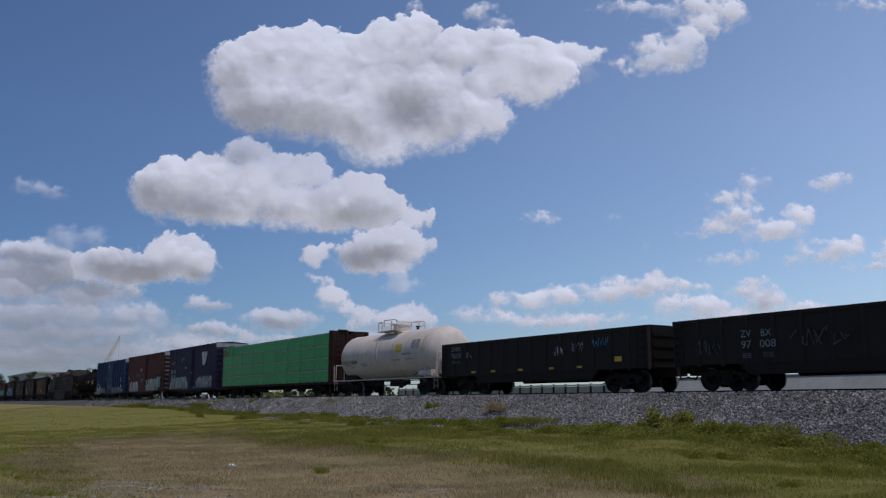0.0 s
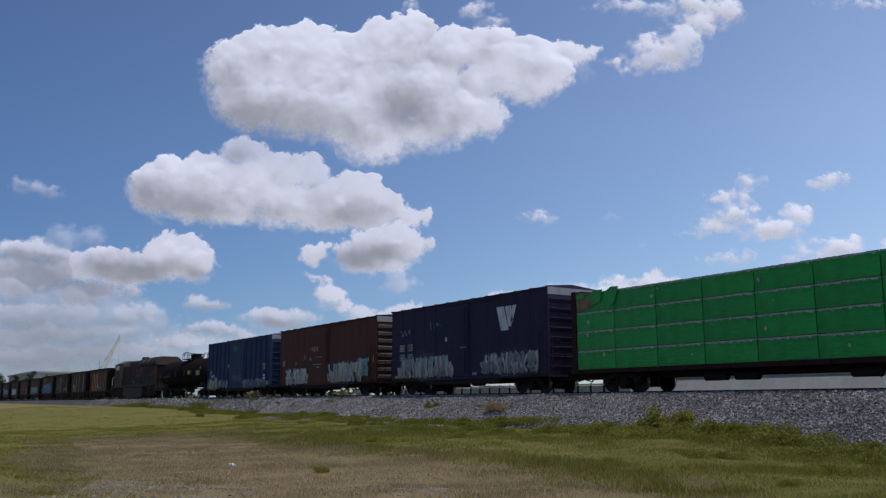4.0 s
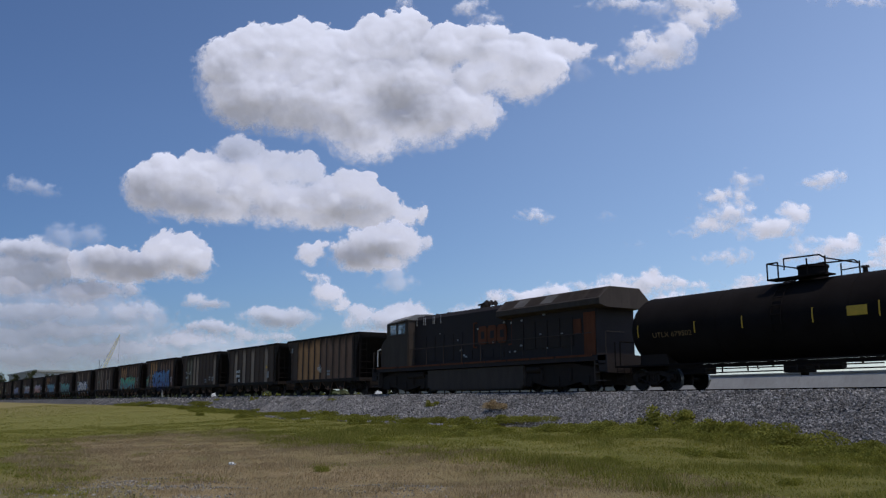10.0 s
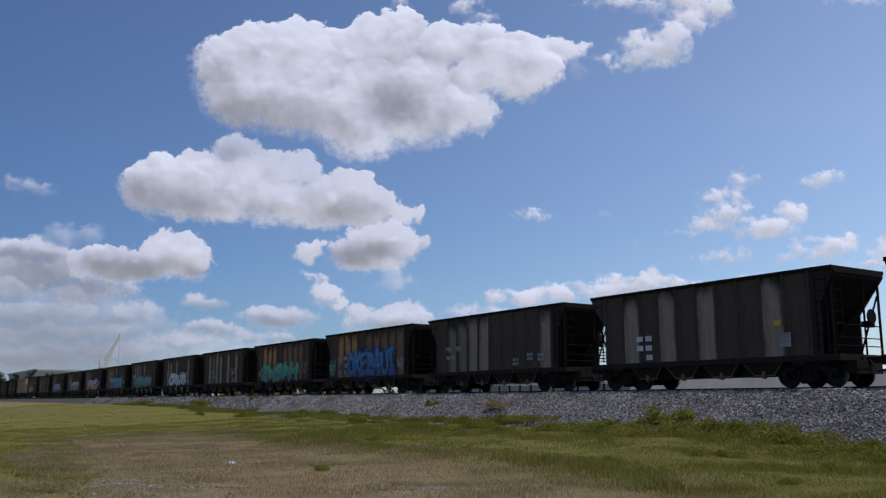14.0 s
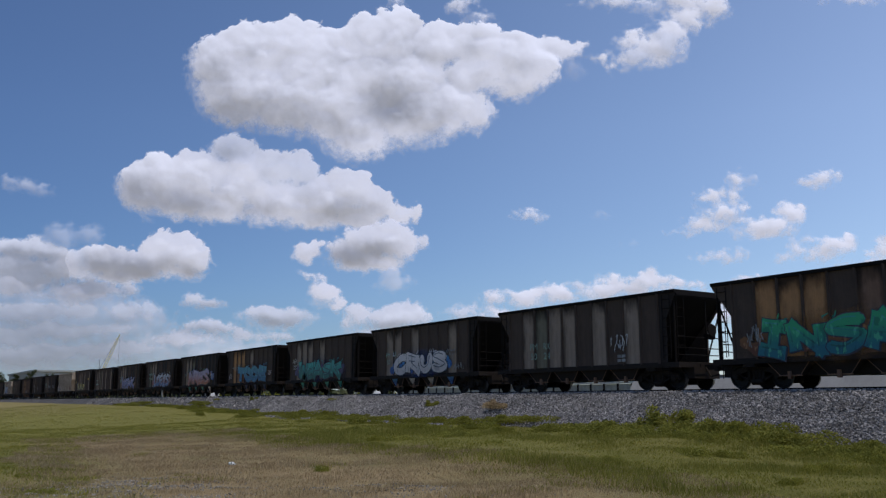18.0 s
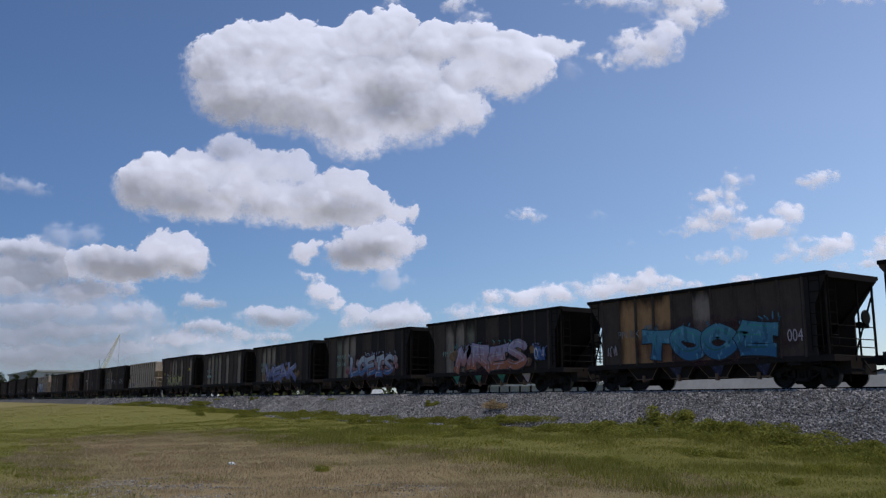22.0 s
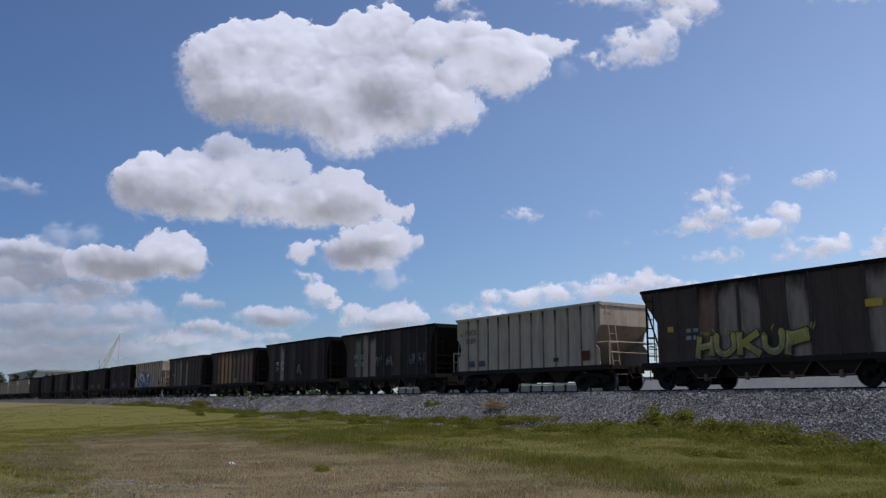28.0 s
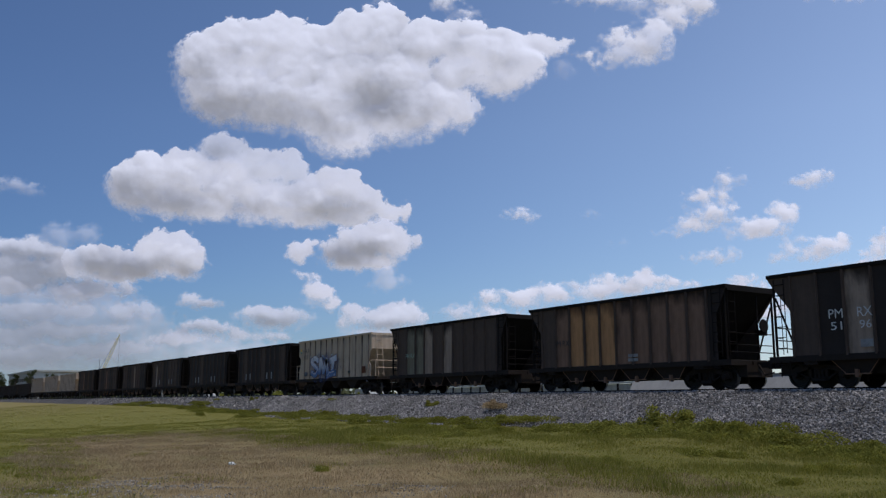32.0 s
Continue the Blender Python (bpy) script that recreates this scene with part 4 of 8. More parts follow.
def ladder_bm(bm, x, y, z0, z1, width=0.42, axis="x", n=None):
    """Stringers and rungs standing off a wall that runs along the axis."""
    n = n or max(2, round((z1 - z0) / 0.36))
    u = Vector((1, 0, 0)) if axis == "x" else Vector((0, 1, 0))
    p = Vector((x, y, 0))
    for k in (-0.5, 0.5):
        rod(bm, p + u * k * width + Vector((0, 0, z0)), p + u * k * width + Vector((0, 0, z1)), 0.016, 5)
    for i in range(n):
        z = z0 + (z1 - z0) * (i + 0.5) / n
        rod(bm, p - u * width / 2 + Vector((0, 0, z)), p + u * width / 2 + Vector((0, 0, z)), 0.014, 5)


# ---- open hopper cars ----
H_TOP, H_HALF, H_SILL = 3.96, 5.775, 1.05
H_POST = 4.85


def hopper_parts(car, colors, top_z):
    n = len(colors)
    w = 2 * H_POST / n

    def top_chord():
        bm = bmesh.new()
        for y in (-1.52, 1.40):
            box(bm, -H_HALF, H_HALF, y, y + 0.12, top_z - 0.13, top_z)
        for x in (-H_HALF, H_HALF - 0.12):
            box(bm, x, x + 0.12, -1.4, 1.4, top_z - 0.22, top_z - 0.004)
        return finish("top_chord", bm, M_SHADED)

    def panel(mat):
        bm = bmesh.new()
        box(bm, -w / 2 + 0.04, w / 2 - 0.04, -1.46, -1.42, H_SILL, top_z - 0.13)
        return finish("panel", bm, mat)

    def rib():
        bm = bmesh.new()
        prism(bm, [(-0.06, -1.42), (-0.03, -1.535), (0.03, -1.535), (0.06, -1.42)], H_SILL - 0.05, top_z - 0.11, "z")
        return finish("rib", bm, M_HOPPER)

    def end_panel(mat, out=0.4):
        bm = bmesh.new()
        prism(bm, [(H_POST - 0.1, H_SILL), (H_POST + out, H_SILL), (H_POST + out, 2.5 + 0.6 * out), (H_HALF - 0.06, 3.65), (H_HALF - 0.01, top_z - 0.13), (H_POST - 0.1, top_z - 0.13)], -1.465, -1.425)
        return finish("end_panel", bm, mat)

    def far_side():
        bm = bmesh.new()
        prism(bm, [(-H_POST, H_SILL), (H_POST, H_SILL), (H_POST, 2.5), (H_HALF, 3.7), (H_HALF, top_z - 0.1), (-H_HALF, top_z - 0.1), (-H_HALF, 3.7), (-H_POST, 2.5)], 1.40, 1.46)
        return finish("far_side", bm, M_HOPPER)

    def slope():
        bm = bmesh.new()
        prism(bm, [(H_HALF - 0.05, top_z - 0.2), (H_HALF - 0.05, 3.62), (3.0, 0.95), (2.9, 1.0), (H_HALF - 0.14, top_z - 0.2)], -1.42, 1.42)
        return finish("slope_sheet", bm, M_SHADED)

    def sill():
        bm = bmesh.new()
        box(bm, -H_POST, H_POST, -1.5, -1.38, H_SILL - 0.2, H_SILL)
        box(bm, -H_POST, H_POST, 1.38, 1.5, H_SILL - 0.2, H_SILL)
        box(bm, -5.9, 5.9, -0.3, 0.3, 0.72, 1.02)
        # solid box added behind the chutes so the shaded gaps come out dark
        box(bm, -3.7, 3.7, -0.95, 0.95, 0.42, 1.02)
        for s in (-1, 1):
            box(bm, s * 5.35 - 0.5, s * 5.35 + 0.5, -1.48, 1.48, 0.84, 1.05)
            box(bm, s * 4.3 - 0.25, s * 4.3 + 0.25, -1.45, 1.45, 0.74, 1.05)
            # box added to darken the see-through space under the end platform
            box(bm, s * 5.55 - 0.4, s * 5.55 + 0.4, -0.75, 0.7, 0.42, 0.86)
        return finish("underframe", bm, M_UNDER)

    def end_frame():
        bm = bmesh.new()
        for y in (-1.36, 0.45, 1.36):
            rod(bm, (5.6, y, 1.0), (5.6, y, 3.75), 0.045 if abs(y) > 1 else 0.035, 6)
        for z in (1.35, 1.62, 2.05):
            rod(bm, (5.62, -1.36, z), (5.62, 1.36, z), 0.02, 5)
        ladder_bm(bm, 5.3, -1.5, 1.15, 3.7, 0.4)
        ladder_bm(bm, 5.68, -1.1, 1.15, 3.75, 0.4, "y")
        ladder_bm(bm, 5.2, -1.5, 0.35, 0.9, 0.36, "x", 2)
        lathe(bm, [(5.72, 0.24), (5.75, 0.27), (5.78, 0.24)], "x", 14, (0, 0.62, 2.35))
        box(bm, 5.5, 5.72, 0.4, 0.85, 2.0, 2.2)
        for y in (-1.3, 1.3):
            rod(bm, (5.6, y, 3.1), (H_POST, y, 1.1), 0.035, 5)
        return finish("end_frame", bm, M_SHADED)

    def chute():
        bm = bmesh.new()
        for s in (-1, 1):
            y0, y1 = s * 0.22, s * 1.36
            a = [bm.verts.new(p) for p in ((-0.98, y0, 1.02), (0.98, y0, 1.02), (0.98, y1, 1.02), (-0.98, y1, 1.02))]
            b = [bm.verts.new(p) for p in ((-0.42, y0 * 1.6, 0.42), (0.42, y0 * 1.6, 0.42), (0.42, y1 * 0.9, 0.42), (-0.42, y1 * 0.9, 0.42))]
            bm.faces.new(a)
            bm.faces.new(b)
            for i in range(4):
                bm.faces.new((a[i], a[(i + 1) % 4], b[(i + 1) % 4], b[i]))
        return finish("discharge_chute", bm, M_UNDER)

    def flange():
        bm = bmesh.new()
        for k in (-1, 1):
            rod(bm, (k * 0.95, -1.39, 1.0), (k * 0.42, -1.26, 0.44), 0.015, 5)
        box(bm, -0.44, 0.44, -1.28, -1.2, 0.39, 0.43)
        box(bm, -0.06, 0.06, -1.33, -1.2, 0.3, 0.56)
        return finish("chute_flange", bm, M_PANEL["brown"])

    part("top_chord", shared(("h_top", top_z), top_chord), None, car)
    part("far_side", shared(("h_far", top_z), far_side), None, car)
    part("underframe", shared(("h_sill", top_z), sill), None, car)
    for i, c in enumerate(colors):
        part("panel", shared(("h_panel", top_z, c, n), lambda: panel(M_PANEL[c])), None, car, at=pose(-H_POST + w * (i + 0.5), 0, 0))
    for i in range(n + 1):
        part("rib", shared(("h_rib", top_z), rib), None, car, at=pose(-H_POST + w * i, 0, 0))
    mirror = Matrix.Diagonal((-1, 1, 1, 1))
    # camera-side end panel: black and widened to fill the shaded end bay
    ea, eb = "black", colors[0]
    part("end_panel", shared(("h_end", top_z, ea), lambda: end_panel(M_PANEL[ea])), None, car)
    part("end_panel", shared(("h_far_end", top_z, eb), lambda: end_panel(M_PANEL[eb], 0.02)), None, car, at=mirror)
    for m in (Matrix.Identity(4), mirror):
        part("slope_sheet", shared(("h_slope", top_z), slope), None, car, at=m)
        part("end_frame", shared(("h_frame", top_z), end_frame), None, car, at=m)
    for x in (-3.0, -1.0, 1.0, 3.0):
        ch = part("discharge_chute", shared(("h_chute", top_z), chute), None, car, at=pose(x * 0.92, 0, 0))
        part("chute_flange", shared(("h_flange", top_z), flange), None, ch)
    add_bogie(car, -4.3)
    add_bogie(car, 4.3)
    add_couplers(car, 6.45)


def hopper(left, colors, label, top_z=H_TOP):
    names = dict(d="dark", b="brown", g="grey", t="tan", v="green", k="black")
    car = thing("hopper_car", label, "hopper car", "open hopper cars of the train")
    hopper_parts(car, [names[c] for c in colors], top_z)
    return on_train(car, left + H_HALF)


# ---- grey hopper cars with open ends ----
def grey_hopper(left, length, label, top=3.76):
    car = thing("grey_hopper_car", label, "hopper car", "light grey hopper cars of the train")
    half = length / 2
    sill = 1.08

    def side(y0, y1):
        bm = bmesh.new()
        prism(bm, [(-half, top), (half, top), (half, 2.75), (half - 0.25, 2.55), (half - 0.35, 2.2), (half - 0.35, 2.0), (half - 0.1, 1.75), (half - 0.1, sill), (-half + 0.1, sill), (-half + 0.1, 1.75), (-half + 0.35, 2.0), (-half + 0.35, 2.2), (-half + 0.25, 2.55), (-half, 2.75)], y0, y1)
        return finish("side_sheet", bm, M_SILVER)
    part("side_sheet", side(-1.47, -1.42), None, car)
    part("side_sheet", side(1.42, 1.47), None, car)
    n = 12

    def rib():
        bm = bmesh.new()
        prism(bm, [(-0.045, -1.47), (-0.025, -1.53), (0.025, -1.53), (0.045, -1.47)], sill, top - 0.06, "z")
        return finish("rib", bm, M_PANEL["grey"])
    for i in range(n):
        part("rib", shared("g_rib", rib), None, car, at=pose(-half + 1.05 + (length - 1.4) * i / (n - 1), 0, 0))
    bm = bmesh.new()
    for y in (-1.53, 1.42):
        box(bm, -half - 0.05, half + 0.05, y, y + 0.11, top - 0.08, top + 0.04)
    for x in (-half - 0.05, half - 0.06):
        box(bm, x, x + 0.11, -1.42, 1.42, top - 0.12, top + 0.03)
    part("top_chord", bm, M_SILVER, car)
    for s in (-1, 1):
        bm = bmesh.new()
        pts = [(s * half, top - 0.1), (s * half, 2.8), (s * (half - 1.9), 1.1), (s * (half - 2.0), 1.15), (s * (half - 0.08), 2.85), (s * (half - 0.08), top - 0.1)]
        prism(bm, pts, -1.41, 1.41)
        part("slope_sheet", bm, M_SILVER, car)
        bm = bmesh.new()
        for y in (-1.4, 1.4):
            rod(bm, (s * (half + 0.45), y, 1.05), (s * (half + 0.45), y, 2.05), 0.028, 6)
            rod(bm, (s * (half - 0.5), y, 2.05), (s * (half + 0.45), y, 2.05), 0.028, 6)
        rod(bm, (s * (half + 0.45), -1.4, 2.05), (s * (half + 0.45), 1.4, 2.05), 0.028, 6)
        rod(bm, (s * (half + 0.45), -1.4, 1.6), (s * (half + 0.45), 1.4, 1.6), 0.02, 6)
        part("hand_rail", bm, M_SILVER, car)
        bm = bmesh.new()
        for k in (-0.2, 0.2):
            rod(bm, (s * (half + 0.06), -1.0 + k, top), (s * (half + 0.45), -1.0 + k, 1.05), 0.022, 5)
        for i in range(7):
            u = (i + 0.5) / 7
            rod(bm, (s * (half + 0.06 + 0.39 * u), -1.2, top - (top - 1.05) * u), (s * (half + 0.06 + 0.39 * u), -0.8, top - (top - 1.05) * u), 0.016, 5)
        part("ladder", bm, M_SILVER, car)
    bm = bmesh.new()
    box(bm, -half - 0.5, half + 0.5, -1.48, -1.36, 0.88, sill)
    box(bm, -half - 0.5, half + 0.5, 1.36, 1.48, 0.88, sill)
    box(bm, -half - 0.6, half + 0.6, -0.3, 0.3, 0.72, 1.0)
    for s in (-1, 1):
        box(bm, s * (half - 0.3) - 0.8, s * (half - 0.3) + 0.8, -1.45, 1.45, 0.9, 1.06)
    for x in (-2.4, 0.0, 2.4):
        prism(bm, [(x - 1.0, 1.02), (x + 1.0, 1.02), (x + 0.25, 0.42), (x - 0.25, 0.42)], -1.2, 1.2)
    part("underframe", bm, M_UNDER, car)
    add_bogie(car, -half + 1.1)
    add_bogie(car, half - 1.1)
    add_couplers(car, half + 0.75)
    return on_train(car, left + half)


# ---- boxcars ----
def boxcar(left, right, top, paint_mat, label, posts, end_mat, door=(-0.6, 3.0), kind="posts"):
    car = thing("boxcar", label, "boxcar", "boxcars of the train")
    half = (right - left) / 2
    low = 0.72
    for y in (-1.48, 1.42):
        bm = bmesh.new()
        box(bm, -half, half, y, y + 0.06, low + 0.12, top - 0.05)
        part("side_sheet", bm, paint_mat, car)
    for i in range(posts + 1):
        x = -half + 0.08 + (2 * half - 0.16) * i / posts
        if door[0] < x < door[1]:
            continue

        def post():
            bm = bmesh.new()
            d = 0.10 if kind == "posts" else 0.022
            wd = 0.10 if kind == "posts" else 0.035
            prism(bm, [(-wd, -1.479), (-wd * 0.5, -1.479 - d), (wd * 0.5, -1.479 - d), (wd, -1.479)], low + 0.12, top - 0.08, "z")
            return finish("side_post", bm, paint_mat)
        part("side_post", shared(("post", label), post), None, car, at=pose(x, 0, 0))
    # sliding door with its rails and latch bars
    bm = bmesh.new()
    box(bm, door[0], door[1], -1.545, -1.49, low + 0.16, top - 0.22)
    dr = part("door", bm, paint_mat, car)
    for k in range(1, 4):
        z = low + 0.16 + (top - low - 0.4) * k / 4
        bm = bmesh.new()
        box(bm, door[0] + 0.05, door[1] - 0.05, -1.565, -1.545, z - 0.04, z + 0.04)
        part("door_rib", bm, paint_mat, dr)
    bm = bmesh.new()
    box(bm, door[0] - 0.3, min(half, door[1] + 2.6), -1.57, -1.48, low + 0.02, low + 0.13)
    part("door_rail", bm, paint_mat, car)
    bm = bmesh.new()
    box(bm, door[0] - 0.3, min(half, door[1] + 2.6), -1.56, -1.48, top - 0.2, top - 0.12)
    part("door_rail", bm, paint_mat, car)
    bm = bmesh.new()
    for x in (door[1] - 0.35, door[1] - 0.1):
        rod(bm, (x, -1.58, low + 0.3), (x, -1.58, top - 0.4), 0.02, 6)
    box(bm, door[1] - 0.5, door[1] - 0.3, -1.6, -1.545, 1.5, 1.62)
    part("latch_bar", bm, paint_mat, dr)
    # peaked roof with cross seams
    bm = bmesh.new()
    prism(bm, [(-1.53, top - 0.08), (-1.53, top), (0, top + 0.14), (1.53, top), (1.53, top - 0.08)], -half - 0.03, half + 0.03, "x")
    for i in range(13):
        x = -half + 2 * half * i / 12
        prism(bm, [(-1.54, top - 0.02), (-1.54, top + 0.03), (0, top + 0.17), (1.54, top + 0.03), (1.54, top - 0.02)], x - 0.05, x + 0.05, "x")
    part("roof", bm, M_MAROON if paint_mat is M_RED else paint_mat, car)
    # corrugated ends with a pale top band
    for s in (-1, 1):
        bm = bmesh.new()
        box(bm, s * half - 0.05, s * half + 0.03, -1.46, 1.46, low, top - 0.02)
        end = part("car_end", bm, end_mat, car)
        n = 8
        for i in range(n):
            z = low + 0.45 + (top - low - 1.05) * i / (n - 1)
            bm = bmesh.new()
            prism(bm, [(s * (half + 0.03), z - 0.16), (s * (half + 0.14), z - 0.02), (s * (half + 0.16), z + 0.02), (s * (half + 0.03), z + 0.05)], -1.38, 1.38)
            part("end_rib", bm, M_ENDRIB if paint_mat is M_RED else end_mat, end)
        bm = bmesh.new()
        box(bm, s * half - 0.04, s * half + 0.05, -1.47, 1.47, top - 0.36, top - 0.02)
        part("end_top_band", bm, M_BAND, car)
        bm = bmesh.new()
        ladder_bm(bm, s * (half - 0.35), -1.58, low, low + (1.5 if s < 0 else 2.2), 0.45)
        ladder_bm(bm, s * (half + 0.18), -1.15, low, 2.6, 0.42, "y")
        rod(bm, (s * (half + 0.2), -1.4, 1.75), (s * (half + 0.2), 1.4, 1.75), 0.02, 5)
        part("ladder", bm, end_mat, car)
    bm = bmesh.new()
    box(bm, -half, half, -1.5, -1.4, low, low + 0.14)
    box(bm, -half, half, 1.4, 1.5, low, low + 0.14)
    box(bm, -half - 0.5, half + 0.5, -0.32, 0.32, 0.55, 0.95)
    prism(bm, [(-half * 0.5, low), (half * 0.5, low), (half * 0.46, low - 0.22), (-half * 0.46, low - 0.22)], -1.46, -1.36)
    box(bm, -1.4, -0.4, -1.0, -0.5, 0.35, 0.7)
    rod(bm, (0.3, -0.8, 0.55), (1.2, -0.8, 0.55), 0.17, 10)
    rod(bm, (-half * 0.6, -0.9, 0.45), (half * 0.6, -0.9, 0.5), 0.02, 5)
    part("underframe", bm, M_UNDER, car)
    add_bogie(car, -half + 2.0)
    add_bogie(car, half - 2.0)
    add_couplers(car, half + 0.75)
    return on_train(car, (left + right) / 2)


# ---- tank cars ----
def tank_car(left, right, radius, centre_z, mat, fit_mat, label, dome_x=0.0):
    car = thing("tank_car", label, "tank car", "tank cars of the train")
    half = (right - left) / 2
    bm = bmesh.new()
    d = 0.85
    prof = [(-half + d * (1 - math.cos(a)), radius * math.sin(a)) for a in [math.pi / 2 * i / 8 for i in range(9)]]
    prof[0] = (-half, 0.02)
    prof += [(-half * 0.4, radius), (half * 0.4, radius)]
    prof += [(-x, r) for x, r in prof[8::-1]]
    lathe(bm, prof, "x", 48, (0, 0, centre_z))
    part("tank_shell", bm, mat, car, smooth=True)
    for x in (-half + d, -half * 0.36, half * 0.36, half - d):
        bm = bmesh.new()
        lathe(bm, [(x - 0.03, radius - 0.01), (x - 0.03, radius + 0.012), (x + 0.03, radius + 0.012), (x + 0.03, radius - 0.01)], "x", 48, (0, 0, centre_z))
        part("weld_band", bm, mat, car, smooth=True)
    top = centre_z + radius
    bm = bmesh.new()
    lathe(bm, [(top - 0.15, 0.5), (top + 0.36, 0.5), (top + 0.4, 0.55), (top + 0.48, 0.53), (top + 0.52, 0.1)], "z", 24, (dome_x, 0, 0))
    dome = part("dome", bm, fit_mat, car, smooth=True)
    bm = bmesh.new()
    for y in (-0.75, 0.75):
        box(bm, dome_x - 1.15, dome_x + 1.15, y - 0.3, y + 0.3, top - 0.02, top + 0.04)
    part("platform", bm, fit_mat, car)
    bm = bmesh.new()
    zt = top + 0.6
    for y in (-1.0, 1.0):
        for x in (-1.15, -0.7, 0.45, 1.15):
            rod(bm, (dome_x + x, y, top + 0.04), (dome_x + x, y, zt), 0.028, 6)
        rod(bm, (dome_x - 1.15, y, zt), (dome_x - 0.7, y, zt), 0.028, 6)
        rod(bm, (dome_x - 0.45, y, zt + 0.1), (dome_x + 0.95, y, zt + 0.06), 0.028, 6)
        rod(bm, (dome_x + 0.95, y, zt + 0.06), (dome_x + 1.15, y, zt - 0.08), 0.028, 6)
        rod(bm, (dome_x - 0.45, y, zt + 0.1), (dome_x - 0.45, y, top + 0.3), 0.024, 6)
        rod(bm, (dome_x + 0.45, y, zt - 0.25), (dome_x + 1.15, y, zt - 0.22), 0.022, 6)
    for x in (-1.15, 1.15):
        rod(bm, (dome_x + x, -1.0, zt - (0.08 if x > 0 else 0.0)), (dome_x + x, 1.0, zt - (0.08 if x > 0 else 0.0)), 0.028, 6)
    part("platform_rail", bm, fit_mat, car)
    bm = bmesh.new()
    lathe(bm, [(top, 0.09), (top + 0.16, 0.08), (top + 0.17, 0.14), (top + 0.24, 0.12)], "z", 12, (dome_x + 1.95, 0, 0))
    part("relief_valve", bm, M_BLACK, car)
    bm = bmesh.new()
    for k in (-0.2, 0.2):
        pts = []
        for i in range(9):
            a = math.pi * (0.5 + 0.62 * i / 8)
            pts.append((dome_x - 0.6 + k, math.cos(a) * (radius + 0.06), centre_z + math.sin(a) * (radius + 0.06)))
        for p, q in zip(pts, pts[1:]):
            rod(bm, p, q, 0.02, 5)
    for i in range(8):
        a = math.pi * (0.56 + 0.55 * i / 8)
        p = (math.cos(a) * (radius + 0.06), centre_z + math.sin(a) * (radius + 0.06))
        rod(bm, (dome_x - 0.8, *p), (dome_x - 0.4, *p), 0.016, 5)
    part("ladder", bm, fit_mat, car)
    # running boards, end platforms and rails
    bm = bmesh.new()
    for y in (-1.42, 1.36):
        box(bm, -half + 0.1, half - 0.1, y, y + 0.06, 0.93, 0.99)
    for s in (-1, 1):
        box(bm, s * (half - 0.3) - 0.7, s * (half - 0.3) + 0.7, -1.45, 1.45, 0.93, 1.0)
    part("running_board", bm, fit_mat, car)
    for s in (-1, 1):
        bm = bmesh.new()
        for x in (half - 1.1, half + 0.1, half + 0.4):
            rod(bm, (s * x, -1.42, 0.95), (s * x, -1.42, 1.55 if x < half else 2.0), 0.028, 6)
        rod(bm, (s * (half + 0.1), -1.42, 2.0), (s * (half + 0.1), 1.42, 2.0), 0.028, 6)
        rod(bm, (s * (half + 0.1), 1.42, 0.95), (s * (half + 0.1), 1.42, 2.0), 0.028, 6)
        ladder_bm(bm, s * (half + 0.1), -1.42, 0.3, 0.95, 0.4, "x", 2)
        part("end_rail", bm, fit_mat, car)
        bm = bmesh.new()
        prism(bm, [(s * (half - 2.2), 0.95), (s * (half - 0.6), 0.95), (s * (half - 0.75), 1.6), (s * (half - 2.05), 1.6)], -1.0, 1.0)
        part("saddle", bm, M_UNDER, car)
    bm = bmesh.new()
    box(bm, -half - 0.3, -half + 3.4, -0.32, 0.32, 0.6, 0.95)
    box(bm, half - 3.4, half + 0.3, -0.32, 0.32, 0.6, 0.95)
    box(bm, -0.5, 0.4, -0.5, 0.1, 0.55, 0.9)
    rod(bm, (0.0, 0, 0.45), (0.0, 0, 1.0), 0.14, 10)
    rod(bm, (0.9, -0.6, 0.75), (1.9, -0.6, 0.75), 0.16, 10)
    rod(bm, (-half + 2, -0.7, 0.62), (half - 2, -0.7, 0.62), 0.025, 5)
    part("underframe", bm, M_UNDER, car)
    add_bogie(car, -half + 1.35)
    add_bogie(car, half - 1.35)
    add_couplers(car, half + 0.8)
    return on_train(car, (left + right) / 2), dome


